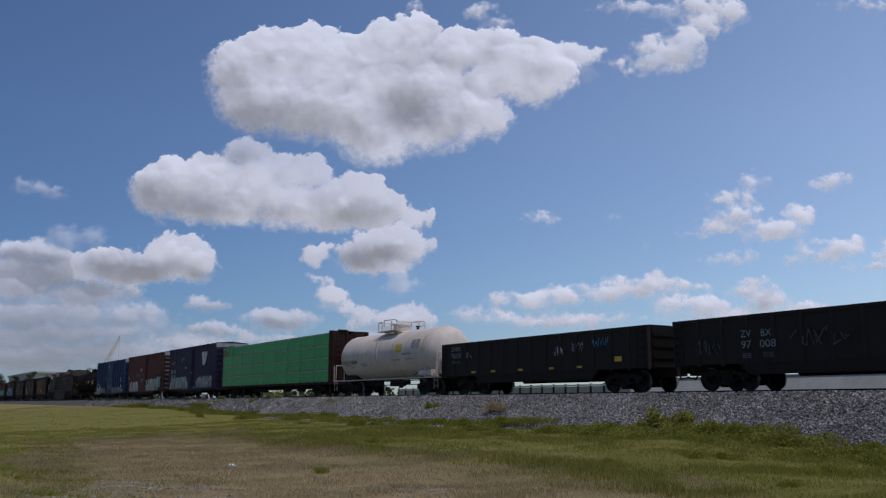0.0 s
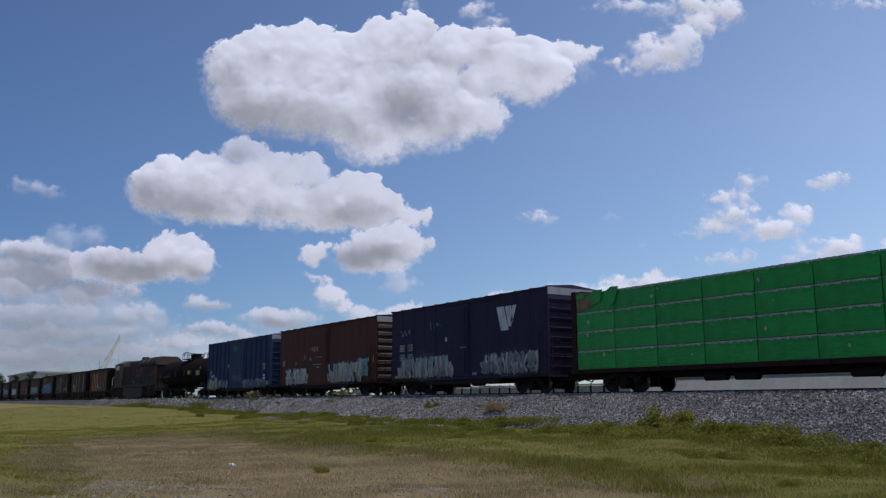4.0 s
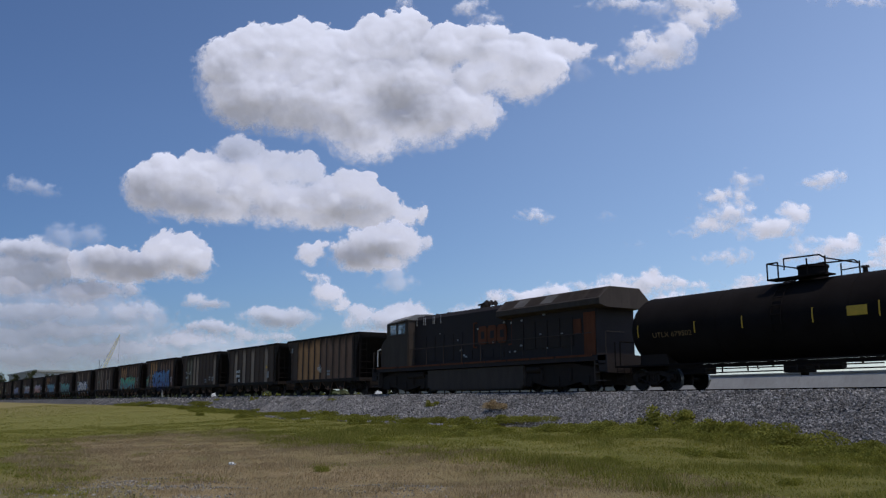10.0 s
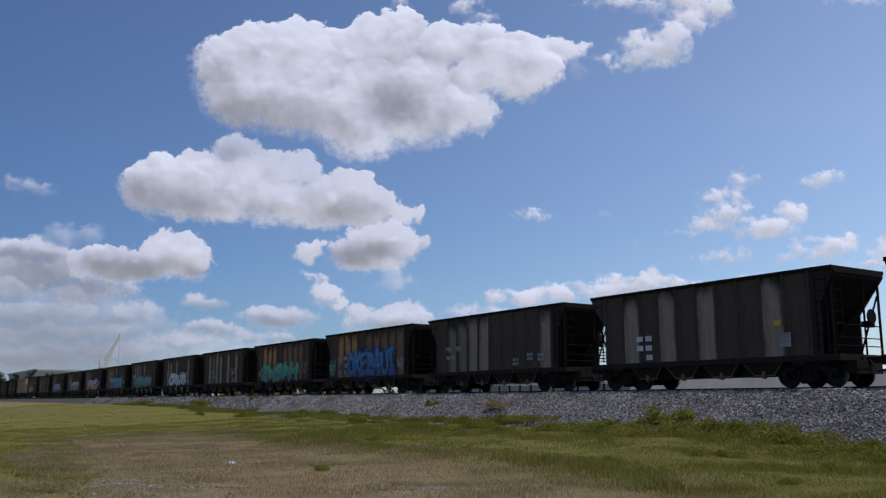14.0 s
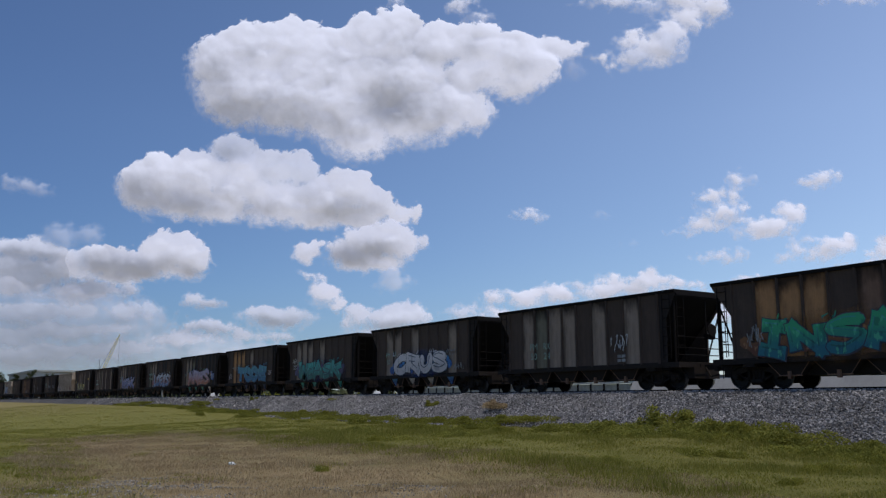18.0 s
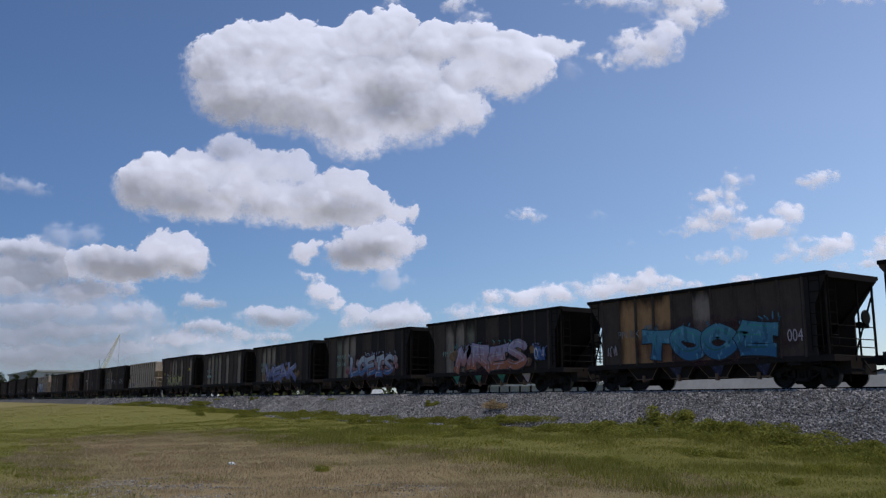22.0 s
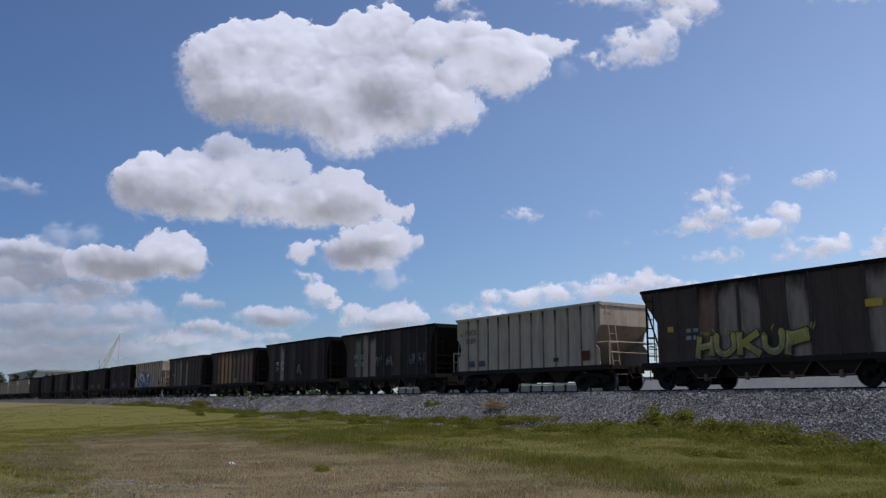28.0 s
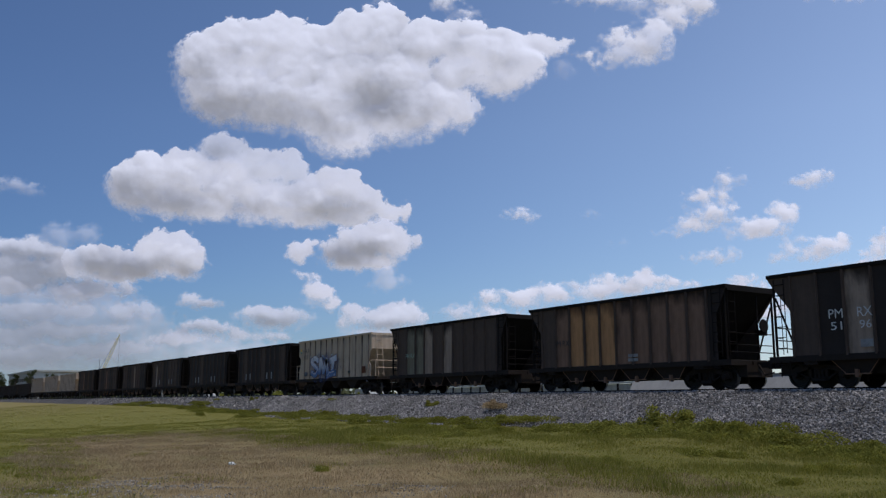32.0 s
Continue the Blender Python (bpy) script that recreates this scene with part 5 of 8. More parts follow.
# ---- gondolas ----
def gondola(left, right, label, top=2.66, mat=None, bottom=0.95):
    mat = mat or M_BLACK
    car = thing("gondola_car", label, "gondola car", "gondola cars of the train")
    half = (right - left) / 2
    for y in (-1.46, 1.40):
        bm = bmesh.new()
        box(bm, -half, half, y, y + 0.06, bottom, top - 0.08)
        part("side_sheet", bm, mat, car)
        bm = bmesh.new()
        box(bm, -half, half, y - 0.05, y + 0.11, top - 0.12, top)
        part("top_chord", bm, mat, car)
    n = 14
    for i in range(n + 1):
        def rib():
            bm = bmesh.new()
            prism(bm, [(-0.09, -1.46), (-0.05, -1.55), (0.05, -1.55), (0.09, -1.46)], bottom - 0.08, top - 0.1, "z")
            return finish("rib", bm, mat)
        part("rib", shared(("gon_rib", top, mat.name), rib), None, car, at=pose(-half + 0.1 + (2 * half - 0.2) * i / n, 0, 0))
    for s in (-1, 1):
        bm = bmesh.new()
        box(bm, s * half - 0.05, s * half + 0.05, -1.4, 1.4, bottom, top)
        for k in (1.3, 1.75, 2.2):
            box(bm, s * (half + 0.02) - 0.07, s * (half + 0.02) + 0.07, -1.36, 1.36, k, k + 0.14)
        ladder_bm(bm, s * (half - 0.4), -1.6, 0.9, top - 0.1, 0.42)
        part("car_end", bm, M_SHADED, car)
    bm = bmesh.new()
    box(bm, -half, half, -1.4, 1.4, bottom - 0.02, bottom + 0.08)
    prism(bm, [(-half + 3.0, bottom), (half - 3.0, bottom), (half - 3.5, bottom - 0.42), (-half + 3.5, bottom - 0.42)], -1.5, -1.38)
    prism(bm, [(-half + 3.0, bottom), (half - 3.0, bottom), (half - 3.5, bottom - 0.42), (-half + 3.5, bottom - 0.42)], 1.38, 1.5)
    box(bm, -half - 0.3, half + 0.3, -0.3, 0.3, 0.6, 0.95)
    part("underframe", bm, M_UNDER, car)
    add_bogie(car, -half + 2.0)
    add_bogie(car, half - 2.0)
    add_couplers(car, half + 0.6)
    return on_train(car, (left + right) / 2)


# ---- flat car with bulkheads and a centre partition ----
def centre_beam_car(left, right):
    car = thing("lumber_car", "dark maroon centre-beam flat car with tall end bulkheads", "flat car")
    half = (right - left) / 2
    for s in (-1, 1):
        bm = bmesh.new()
        box(bm, s * half - 0.28 if s > 0 else -half, s * half if s > 0 else -half + 0.28, -1.46, 1.46, 0.95, 4.42)
        part("bulkhead", bm, M_MAROON, car)
        bm = bmesh.new()
        for y in (-1.3, -0.25, 0.35, 1.3):
            box(bm, s * half - 0.02, s * half + 0.1 if s > 0 else s * half + 0.02, y - 0.07, y + 0.07, 1.0, 4.4) if s > 0 else box(bm, -half - 0.1, -half + 0.02, y - 0.07, y + 0.07, 1.0, 4.4)
        box(bm, s * half - 0.1, s * half + 0.1, -0.9, -0.2, 4.42, 4.5)
        part("bulkhead_post", bm, M_MAROON, car)
        bm = bmesh.new()
        ladder_bm(bm, s * (half + 0.14), -0.85, 1.0, 4.3, 0.42, "y")
        rod(bm, (s * (half + 0.12), -1.46, 2.7), (s * (half + 0.12), 1.46, 2.7), 0.02, 5)
        for y in (-1.42, 1.42):
            rod(bm, (s * (half + 0.5), y, 0.95), (s * (half + 0.5), y, 2.0), 0.028, 5)
        part("ladder", bm, M_MAROON, car)
    bm = bmesh.new()
    box(bm, -half, half, -0.1, 0.1, 4.15, 4.4)
    n = 18
    for i in range(n + 1):
        x = -half + 2 * half * i / n
        box(bm, x - 0.06, x + 0.06, -0.08, 0.08, 0.95, 4.2)
    part("centre_beam", bm, M_MAROON, car)
    bm = bmesh.new()
    box(bm, -half - 0.1, half + 0.1, -1.48, 1.48, 0.78, 0.96)
    box(bm, -half - 0.5, half + 0.5, -0.32, 0.32, 0.55, 0.9)
    for i in range(22):
        x = -half + 0.4 + (2 * half - 0.8) * i / 21
        box(bm, x - 0.12, x + 0.12, -1.53, -1.48, 0.8, 0.93)
    part("deck", bm, M_MAROON, car)
    bm = bmesh.new()
    for x in (-4.0, -2.6, 2.0, 4.6):
        rod(bm, (x, -0.9, 0.5), (x + 1.0, -0.9, 0.5), 0.15, 10)
    for x in (3.2, 3.5, 6.2, 6.5):
        rod(bm, (x, -1.35, 0.3), (x, -1.35, 0.8), 0.02, 5)
    rod(bm, (-half + 3, -1.0, 0.6), (half - 3, -1.0, 0.6), 0.02, 5)
    part("brake_gear", bm, M_UNDER, car)
    add_bogie(car, -half + 2.6)
    add_bogie(car, half - 2.6)
    add_couplers(car, half + 0.75)
    on_train(car, (left + right) / 2)
    # wrapped lumber: four tiers of bundles on the near side, four on the far side
    rs = random.Random(5)
    x0, x1 = left + 0.32, right - 0.32
    tier = 0.835
    count = 9
    w = (x1 - x0) / count
    for r in range(4):
        for side in (-1, 1):
            for i in range(count):
                torn = r == 3 and i == 0 and side < 0
                h = tier - 0.015
                b = thing("lumber_bundle", "half-open lumber bundle with torn green wrapping" if torn else "lumber bundle in green plastic wrapping with a frayed pale edge", "lumber", "wrapped lumber bundles on the flat car")
                def body(hh=h):
                    bm = bmesh.new()
                    box(bm, -w / 2 + 0.02, w / 2 - 0.02, -0.655, 0.655, 0.0, hh - 0.05)
                    bmesh.ops.subdivide_edges(bm, edges=bm.edges[:], cuts=14, use_grid_fill=True)
                    f = random.Random(17)
                    for v in bm.verts:      # slack film over uneven boards
                        if v.co.y < 0:
                            v.co.y += f.uniform(-0.012, 0.012) + 0.012 * math.sin(v.co.x * 5.1) * math.sin(v.co.z * 7 + 1)
                    return finish("wrapped_lumber", bm, M_WRAP, True)
                part("wrapped_lumber", shared(("bundle", side), body), None, b)
                def frayed(seed=r):
                    bm = bmesh.new()
                    f = random.Random(seed)
                    n = 22
                    for k in range(n):
                        a, c = -w / 2 + 0.02 + (w - 0.04) * k / n, -w / 2 + 0.02 + (w - 0.04) * (k + 1) / n
                        box(bm, a, c, -0.672, 0.64, h - 0.06 - f.uniform(0.0, 0.05) * (k % 3 > 0), h - f.uniform(0.0, 0.015))
                    return finish("wrap_edge", bm, M_LUMBER if torn else M_WRAPTOP)
                part("wrap_edge", shared(("fray", r, torn, side), frayed), None, b)
                if side < 0:
                    for _ in range(rs.randint(0, 1)):
                        bm = bmesh.new()
                        sx, sz = rs.uniform(-w * 0.45, w * 0.45), rs.uniform(0.3, 0.66)
                        a = rs.uniform(0.03, 0.08)
                        prism(bm, [(sx - a, sz), (sx, sz - a * 1.2), (sx + a, sz - a * 0.2), (sx + a * 0.7, sz + a), (sx - a * 0.6, sz + a * 1.1)], -0.690, -0.676)
                        part("torn_patch", bm, M_WRAPTOP, b)
                if torn:
                    bm = bmesh.new()
                    prism(bm, [(-w / 2 + 0.1, 0.02), (-w / 2 + 0.2, 0.62), (-w / 2 + 1.0, 0.7), (-w / 2 + 1.5, 0.42), (-w / 2 + 1.1, 0.22)], -0.70, -0.68)
                    part("bare_lumber", bm, M_LUMBER, b, "bare brown lumber where the wrap is torn")
                    for q in (((-w / 2 + 0.7, 0.5), (-w / 2 + 1.2, 0.9), (-w / 2 + 1.75, 0.88), (-w / 2 + 1.55, 0.3)), ((w / 2 - 0.5, 0.75), (w / 2 - 0.1, 0.95), (w / 2 + 0.35, 0.92), (w / 2 + 0.1, 0.3), (w / 2 - 0.15, 0.1)), ((-w / 2, 0.7), (-w / 2 + 0.3, 0.86), (-w / 2 + 0.75, 0.8), (-w / 2 + 0.4, 0.58))):
                        bm = bmesh.new()
                        prism(bm, list(q), -0.715, -0.702)
                        part("torn_flap", bm, M_WRAP, b)
                on_train(b, x0 + w * (i + 0.5), side * 0.79, 0.96 + r * tier)
    return car


# ---- locomotive ----
def locomotive(front, rear):
    """The cab end trails, towards the rear of the train."""
    car = thing("locomotive", "dark blue and grey diesel locomotive with faded orange markings", "locomotive")
    half = (rear - front) / 2
    # local x: -half is the cab end
    def p(name, bm, mat, parent=None, label="", smooth=False, bevel=0.0):
        return part(name, bm, mat, parent or car, label, smooth, bevel)
    bm = bmesh.new()
    box(bm, -half + 0.2, half - 0.1, -1.5, 1.5, 1.28, 1.52)
    prism(bm, [(-half, 0.75), (-half + 0.5, 0.75), (-half + 0.6, 1.5), (-half, 1.5)], -1.5, 1.5)
    prism(bm, [(half, 0.75), (half - 0.5, 0.75), (half - 0.6, 1.5), (half, 1.5)], -1.5, 1.5)
    p("frame", bm, M_LOCO)
    xs_ = (-half + 0.5, -half + 3.2, -2.6, -0.4, 1.6, 3.4, 5.2, 7.0, half - 0.9)
    for x0, x1 in zip(xs_, xs_[1:]):
        bm = bmesh.new()
        box(bm, x0 + 0.06, x1 - 0.06, -1.53, -1.49, 1.47, 1.56)
        p("sill_stripe", bm, M_ORANGE, label="faded orange stripe along the sill")
    bm = bmesh.new()
    rod(bm, (-half + 0.62, -1.46, 1.64), (-half + 0.62, -1.46, 2.62), 0.028, 6)
    rod(bm, (-half + 0.62, -1.46, 2.62), (-half + 0.75, -1.3, 2.7), 0.028, 6)
    p("grab_rail", bm, M_WHITE, label="white grab rail at the nose steps")
    bm = bmesh.new()
    prism(bm, [(-4.1, 1.25), (4.6, 1.25), (4.6, 0.3), (4.3, 0.12), (-3.7, 0.12), (-4.1, 0.35)], -1.42, 1.42)
    p("fuel_tank", bm, M_LOCOGREY, bevel=0.05)
    bm = bmesh.new()
    prism(bm, [(-half + 0.5, 1.5), (-half + 0.5, 2.9), (-half + 0.9, 3.3), (-half + 1.65, 3.42), (-half + 1.65, 1.5)], -1.2, 1.2)
    nose = p("nose", bm, M_LOCOGREY, bevel=0.08)
    bm = bmesh.new()
    box(bm, -half + 0.55, -half + 1.1, -1.27, -1.2, 1.54, 1.62)
    p("step_light", bm, M_ORANGE, nose)
    # the cab is open above its waist: pillars, sashes, bulkhead and a pale roof
    bm = bmesh.new()
    prism(bm, [(-half + 1.65, 1.5), (-half + 1.65, 3.1), (-half + 1.75, 3.44), (-half + 4.3, 3.44), (-half + 4.3, 1.5)], -1.5, 1.5)
    cab = p("cab", bm, M_LOCOGREY, bevel=0.05)
    bm = bmesh.new()
    box(bm, -half + 3.95, -half + 4.3, -1.48, 1.48, 3.42, 4.3)
    p("bulkhead", bm, M_LOCOGREY, cab)
    for y in (-1.49, 1.43):
        for x0, x1 in ((-half + 1.78, -half + 2.1), (-half + 2.92, -half + 3.04)):
            bm = bmesh.new()
            box(bm, x0, x1, y, y + 0.06, 3.42, 4.14)
            p("pillar", bm, M_LOCOGREY, cab)
        bm = bmesh.new()
        prism(bm, [(-half + 1.72, 4.02), (-half + 3.96, 4.14), (-half + 3.96, 4.32), (-half + 1.9, 4.18)], y, y + 0.06)
        p("header", bm, M_LOCOGREY, cab)
        for x0, x1 in ((-half + 2.1, -half + 2.92), (-half + 3.04, -half + 3.95)):
            bm = bmesh.new()
            box(bm, x0 + 0.05, x1 - 0.05, y + 0.025, y + 0.03, 3.49, 4.03)
            w = p("cab_window", bm, M_GLASS, cab, "side window of the cab")
            for nm, q in (("sash_post", (x0, x0 + 0.05, 3.44, 4.08)), ("sash_post", (x1 - 0.05, x1, 3.44, 4.08)), ("sash_rail", (x0 + 0.05, x1 - 0.05, 3.44, 3.49)), ("sash_rail", (x0 + 0.05, x1 - 0.05, 4.03, 4.08))):
                bm = bmesh.new()
                box(bm, q[0], q[1], y + 0.01, y + 0.05, q[2], q[3])
                p(nm, bm, M_LOCOTRIM, w)
    bm = bmesh.new()
    box(bm, -half + 2.5, -half + 3.1, -0.9, -0.3, 3.3, 4.0)
    box(bm, -half + 2.3, -half + 3.3, 0.4, 1.0, 3.3, 3.62)
    p("cab_seat", bm, M_BLACK, cab)
    bm = bmesh.new()
    prism(bm, [(-1.56, 4.16), (-1.56, 4.22), (-1.0, 4.5), (0, 4.56), (1.0, 4.5), (1.56, 4.22), (1.56, 4.16)], -half + 1.95, -half + 4.35, "x")
    for v in bm.verts:
        v.co.z += (v.co.x - (-half + 1.95)) * 0.055 - 0.06
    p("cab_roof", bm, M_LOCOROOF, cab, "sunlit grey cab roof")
    bm = bmesh.new()
    prism(bm, [(-half + 1.68, 3.46), (-half + 1.9, 4.1), (-half + 1.87, 4.11), (-half + 1.65, 3.47)], -1.35, 1.35)
    p("windscreen", bm, M_GLASS, cab)
    bm = bmesh.new()
    prism(bm, [(-1.0, 1.5), (-1.0, 4.2), (-0.85, 4.42), (0.85, 4.42), (1.0, 4.2), (1.0, 1.5)], -half + 4.3, 3.35, "x")
    hood = p("long_hood", bm, M_LOCO, bevel=0.04)
    for i in range(9):
        x = -half + 4.75 + i * 0.92
        bm = bmesh.new()
        box(bm, x, x + 0.8, -1.03, -1.0, 1.75, 3.2 if i < 5 else 2.2)
        p("hood_door", bm, M_LOCO, hood)
    for x in (-5.85, -5.1, -4.93, -4.1, -3.96, -3.3):
        bm = bmesh.new()
        rod(bm, (x, -1.05, 3.86), (x, -1.04, 4.3), 0.022, 5)
        for z in (3.9, 4.26):
            rod(bm, (x, -1.05, z), (x, -0.99, z), 0.015, 5)
        p("grab_rail", bm, M_DULLW, hood, "pale vertical grab rail")
    bm = bmesh.new()
    prism(bm, [(-1.15, 1.5), (-1.15, 3.6), (-1.3, 3.75), (1.3, 3.75), (1.15, 3.6), (1.15, 1.5)], 3.35, half - 1.0, "x")
    rear_hood = p("radiator_hood", bm, M_LOCO)
    for i in range(5):
        x = 3.5 + i * 0.9
        bm = bmesh.new()
        box(bm, x, x + 0.8, -1.19, -1.15, 2.0, 3.3)
        p("grille", bm, M_BLACK, rear_hood)
    bm = bmesh.new()
    box(bm, half - 1.75, half - 1.04, -1.2, -1.15, 1.55, 3.45)
    p("end_panel", bm, M_ORANGE, rear_hood, "faded orange strip at the hood end")
    bm = bmesh.new()
    box(bm, half - 2.45, half - 1.95, -1.19, -1.15, 2.55, 3.2)
    p("end_patch", bm, M_ORANGE, rear_hood, "faded orange patch")
    bm = bmesh.new()
    prism(bm, [(-1.52, 3.72), (-1.52, 3.98), (-0.9, 4.52), (0.9, 4.52), (1.52, 3.98), (1.52, 3.72), (1.1, 3.6), (-1.1, 3.6)], 2.55, half - 0.35, "x")
    wing = p("radiator_wing", bm, M_LOCOGREY)
    for i in range(7):
        x = 2.85 + i * 1.02
        bm = bmesh.new()
        q = [bm.verts.new(c) for c in ((x, -1.46, 4.05), (x + 0.86, -1.46, 4.05), (x + 0.86, -0.98, 4.468), (x, -0.98, 4.468))]
        bm.faces.new(q)
        bmesh.ops.solidify(bm, geom=bm.faces[:], thickness=0.02)
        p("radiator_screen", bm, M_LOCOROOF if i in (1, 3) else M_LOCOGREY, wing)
    bm = bmesh.new()
    for k, y in enumerate((-0.25, 0.0, 0.25)):
        rod(bm, (-0.75 + 0.1 * k, y, 4.68), (-0.2 + 0.05 * k, y, 4.74), 0.05, 8)
        lathe(bm, [(-0.3, 0.06), (-0.05, 0.15)], "x", 10, (0.1 + 0.05 * k, y, 4.75))
    box(bm, -0.5, -0.4, -0.3, 0.3, 4.42, 4.72)
    p("horn", bm, M_BLACK)
    for x in (-half + 4.6, -half + 5.8, -half + 7.0):
        bm = bmesh.new()
        rod(bm, (x, -0.5, 4.5), (x, 0.5, 4.5), 0.03, 6)
        for y in (-0.5, 0.5):
            rod(bm, (x, y, 4.4), (x, y, 4.5), 0.025, 5)
        p("roof_fitting", bm, M_LOCOGREY, hood)
    # handrails and steps
    bm = bmesh.new()
    xs = [-half + 4.5 + i * 1.75 for i in range(int((2 * half - 5.6) / 1.75) + 1)]
    for y in (-1.46, 1.46):
        for x in xs:
            rod(bm, (x, y, 1.52), (x, y, 2.5), 0.018, 5)
        rod(bm, (xs[0], y, 2.5), (half - 1.0, y, 2.5), 0.018, 5)
        for x in (-half + 0.1, half - 0.1):
            rod(bm, (x, y, 0.9), (x, y, 2.5), 0.022, 5)
    for x in (-half + 0.05, half - 0.05):
        rod(bm, (x, -1.46, 2.5), (x, -0.4, 2.5), 0.018, 5)
        rod(bm, (x, 0.4, 2.5), (x, 1.46, 2.5), 0.018, 5)
    p("hand_rail", bm, M_LOCOGREY)
    for s in (-1, 1):
        bm = bmesh.new()
        for z in (0.4, 0.75, 1.1):
            box(bm, s * (half - 0.45) - 0.33, s * (half - 0.45) + 0.33, -1.5, -1.2, z, z + 0.05)
        box(bm, s * (half - 0.8) - 0.03, s * (half - 0.8) + 0.03, -1.5, -1.2, 0.35, 1.4)
        p("steps", bm, M_LOCOGREY)
    bm = bmesh.new()
    rod(bm, (-6.4, -1.2, 1.02), (-4.6, -1.2, 1.02), 0.2, 12)
    p("air_reservoir", bm, M_UNDER)
    bm = bmesh.new()
    rod(bm, (4.7, -1.2, 1.02), (5.8, -1.2, 1.02), 0.18, 12)
    p("air_reservoir", bm, M_UNDER)
    # faded logo as plain shapes: two brackets and three blocks
    for x, k in ((-0.08, 1), (3.24, -1)):
        bm = bmesh.new()
        box(bm, x - 0.05, x + 0.05, -1.05, -1.035, 2.3, 3.65)
        for z in (2.3, 3.57):
            box(bm, min(x, x + 0.3 * k), max(x, x + 0.3 * k), -1.051, -1.036, z, z + 0.08)
        p("logo_bracket", bm, M_ORANGE, hood)
    for i in range(3):
        x = 0.32 + i * 0.84
        bm = bmesh.new()
        prism(bm, [(x + 0.12, 2.46), (x + 0.66, 2.46), (x + 0.78, 2.6), (x + 0.78, 3.26), (x + 0.66, 3.4), (x + 0.12, 3.4), (x, 3.26), (x, 2.6)], -1.05, -1.035)
        blk = p("logo_block", bm, M_ORANGE, hood, "faded orange block of the logo")
        bm = bmesh.new()
        box(bm, x + 0.24, x + 0.56, -1.056, -1.05, 2.74, 3.12)
        p("logo_slot", bm, M_LOCO, blk)
    bm = bmesh.new()
    rnd2 = random.Random(3)
    for _ in range(18):
        x, z = rnd2.uniform(-4.5, 7.5), rnd2.uniform(1.8, 3.6)
        y = -1.06 if x < 3.2 else -1.2
        box(bm, x, x + rnd2.uniform(0.08, 0.2), y, y + 0.01, z, z + rnd2.uniform(0.04, 0.1))
    p("small_plate", bm, M_DULLW)["kind"] = "stuff"
    for x in (-half + 3.6, half - 3.6):
        b = add_bogie(car, x, 4.0, 3)
        b["label"] = "three-axle locomotive bogie"
        for sy in (-1, 1):
            bm = bmesh.new()
            prism(bm, [(-2.75, 0.3), (-2.6, 1.0), (-1.2, 1.22), (1.2, 1.22), (2.6, 1.0), (2.75, 0.3), (2.2, 0.22), (1.6, 0.4), (0.5, 0.2), (-0.5, 0.2), (-1.6, 0.4), (-2.2, 0.22)], sy * 1.1, sy * 1.25)
            for k in (-2.0, 0.0, 2.0):
                box(bm, k - 0.22, k + 0.22, min(sy * 1.1, sy * 1.3), max(sy * 1.1, sy * 1.3), 0.25, 0.65)
            rod(bm, (-1.0, sy * 1.27, 0.45), (-1.0, sy * 1.27, 1.0), 0.09, 8)
            rod(bm, (1.0, sy * 1.27, 0.45), (1.0, sy * 1.27, 1.0), 0.09, 8)
            part("side_frame", bm, M_UNDER, b)
        # solid filler added to block daylight between wheels and frame
        bm = bmesh.new()
        box(bm, -2.7, 2.7, -0.9, 0.9, 0.25, 1.27)
        part("motor_block", bm, M_UNDER, b)
    add_couplers(car, half + 0.5)
    return on_train(car, (front + rear) / 2)


# ---- the train, from its head to its tail ----
for nm, lo, hi in (("spray_white", (0.43, 0.375, 0.355), (0.54, 0.475, 0.455)), ("spray_dark", (0.022, 0.026, 0.04), (0.05, 0.055, 0.075)), ("spray_blue", (0.014, 0.05, 0.192), (0.03, 0.14, 0.330)), ("spray_sky", (0.018, 0.099, 0.189), (0.054, 0.189, 0.247)),
                   ("spray_teal", (0.012, 0.096, 0.078), (0.036, 0.252, 0.204)), ("spray_greenblue", (0.014, 0.12, 0.15), (0.03, 0.30, 0.13)), ("spray_fire", (0.202, 0.024, 0.019), (0.298, 0.192, 0.192)),
                   ("spray_lilac", (0.067, 0.059, 0.176), (0.176, 0.168, 0.294)), ("spray_yellow", (0.22, 0.16, 0.04), (0.34, 0.25, 0.03)), ("spray_silver", (0.24, 0.19, 0.165), (0.36, 0.31, 0.28)),
                   ("spray_mint", (0.30, 0.25, 0.19), (0.20, 0.27, 0.25)), ("spray_pink", (0.40, 0.27, 0.27), (0.45, 0.40, 0.40)), ("spray_mixed", (0.035, 0.085, 0.21), (0.36, 0.37, 0.40)), ("spray_navy", (0.008, 0.012, 0.05), (0.012, 0.025, 0.09)), ("spray_wine", (0.05, 0.008, 0.012), (0.09, 0.02, 0.02)), ("spray_sunset", (0.33, 0.085, 0.03), (0.32, 0.24, 0.33)), ("spray_grey", (0.11, 0.10, 0.10), (0.17, 0.16, 0.16)), ("spray_paleteal", (0.10, 0.2, 0.19), (0.16, 0.3, 0.28)), ("spray_yellowish", (0.26, 0.22, 0.12), (0.34, 0.30, 0.18)), ("spray_rust", (0.10, 0.03, 0.012), (0.2, 0.085, 0.02)), ("spray_plum", (0.035, 0.022, 0.06), (0.07, 0.045, 0.11)), ("spray_black", (0.006, 0.006, 0.007), (0.012, 0.012, 0.013))):
    spray(nm, tuple(1.35 * c for c in lo), tuple(1.35 * c for c in hi))
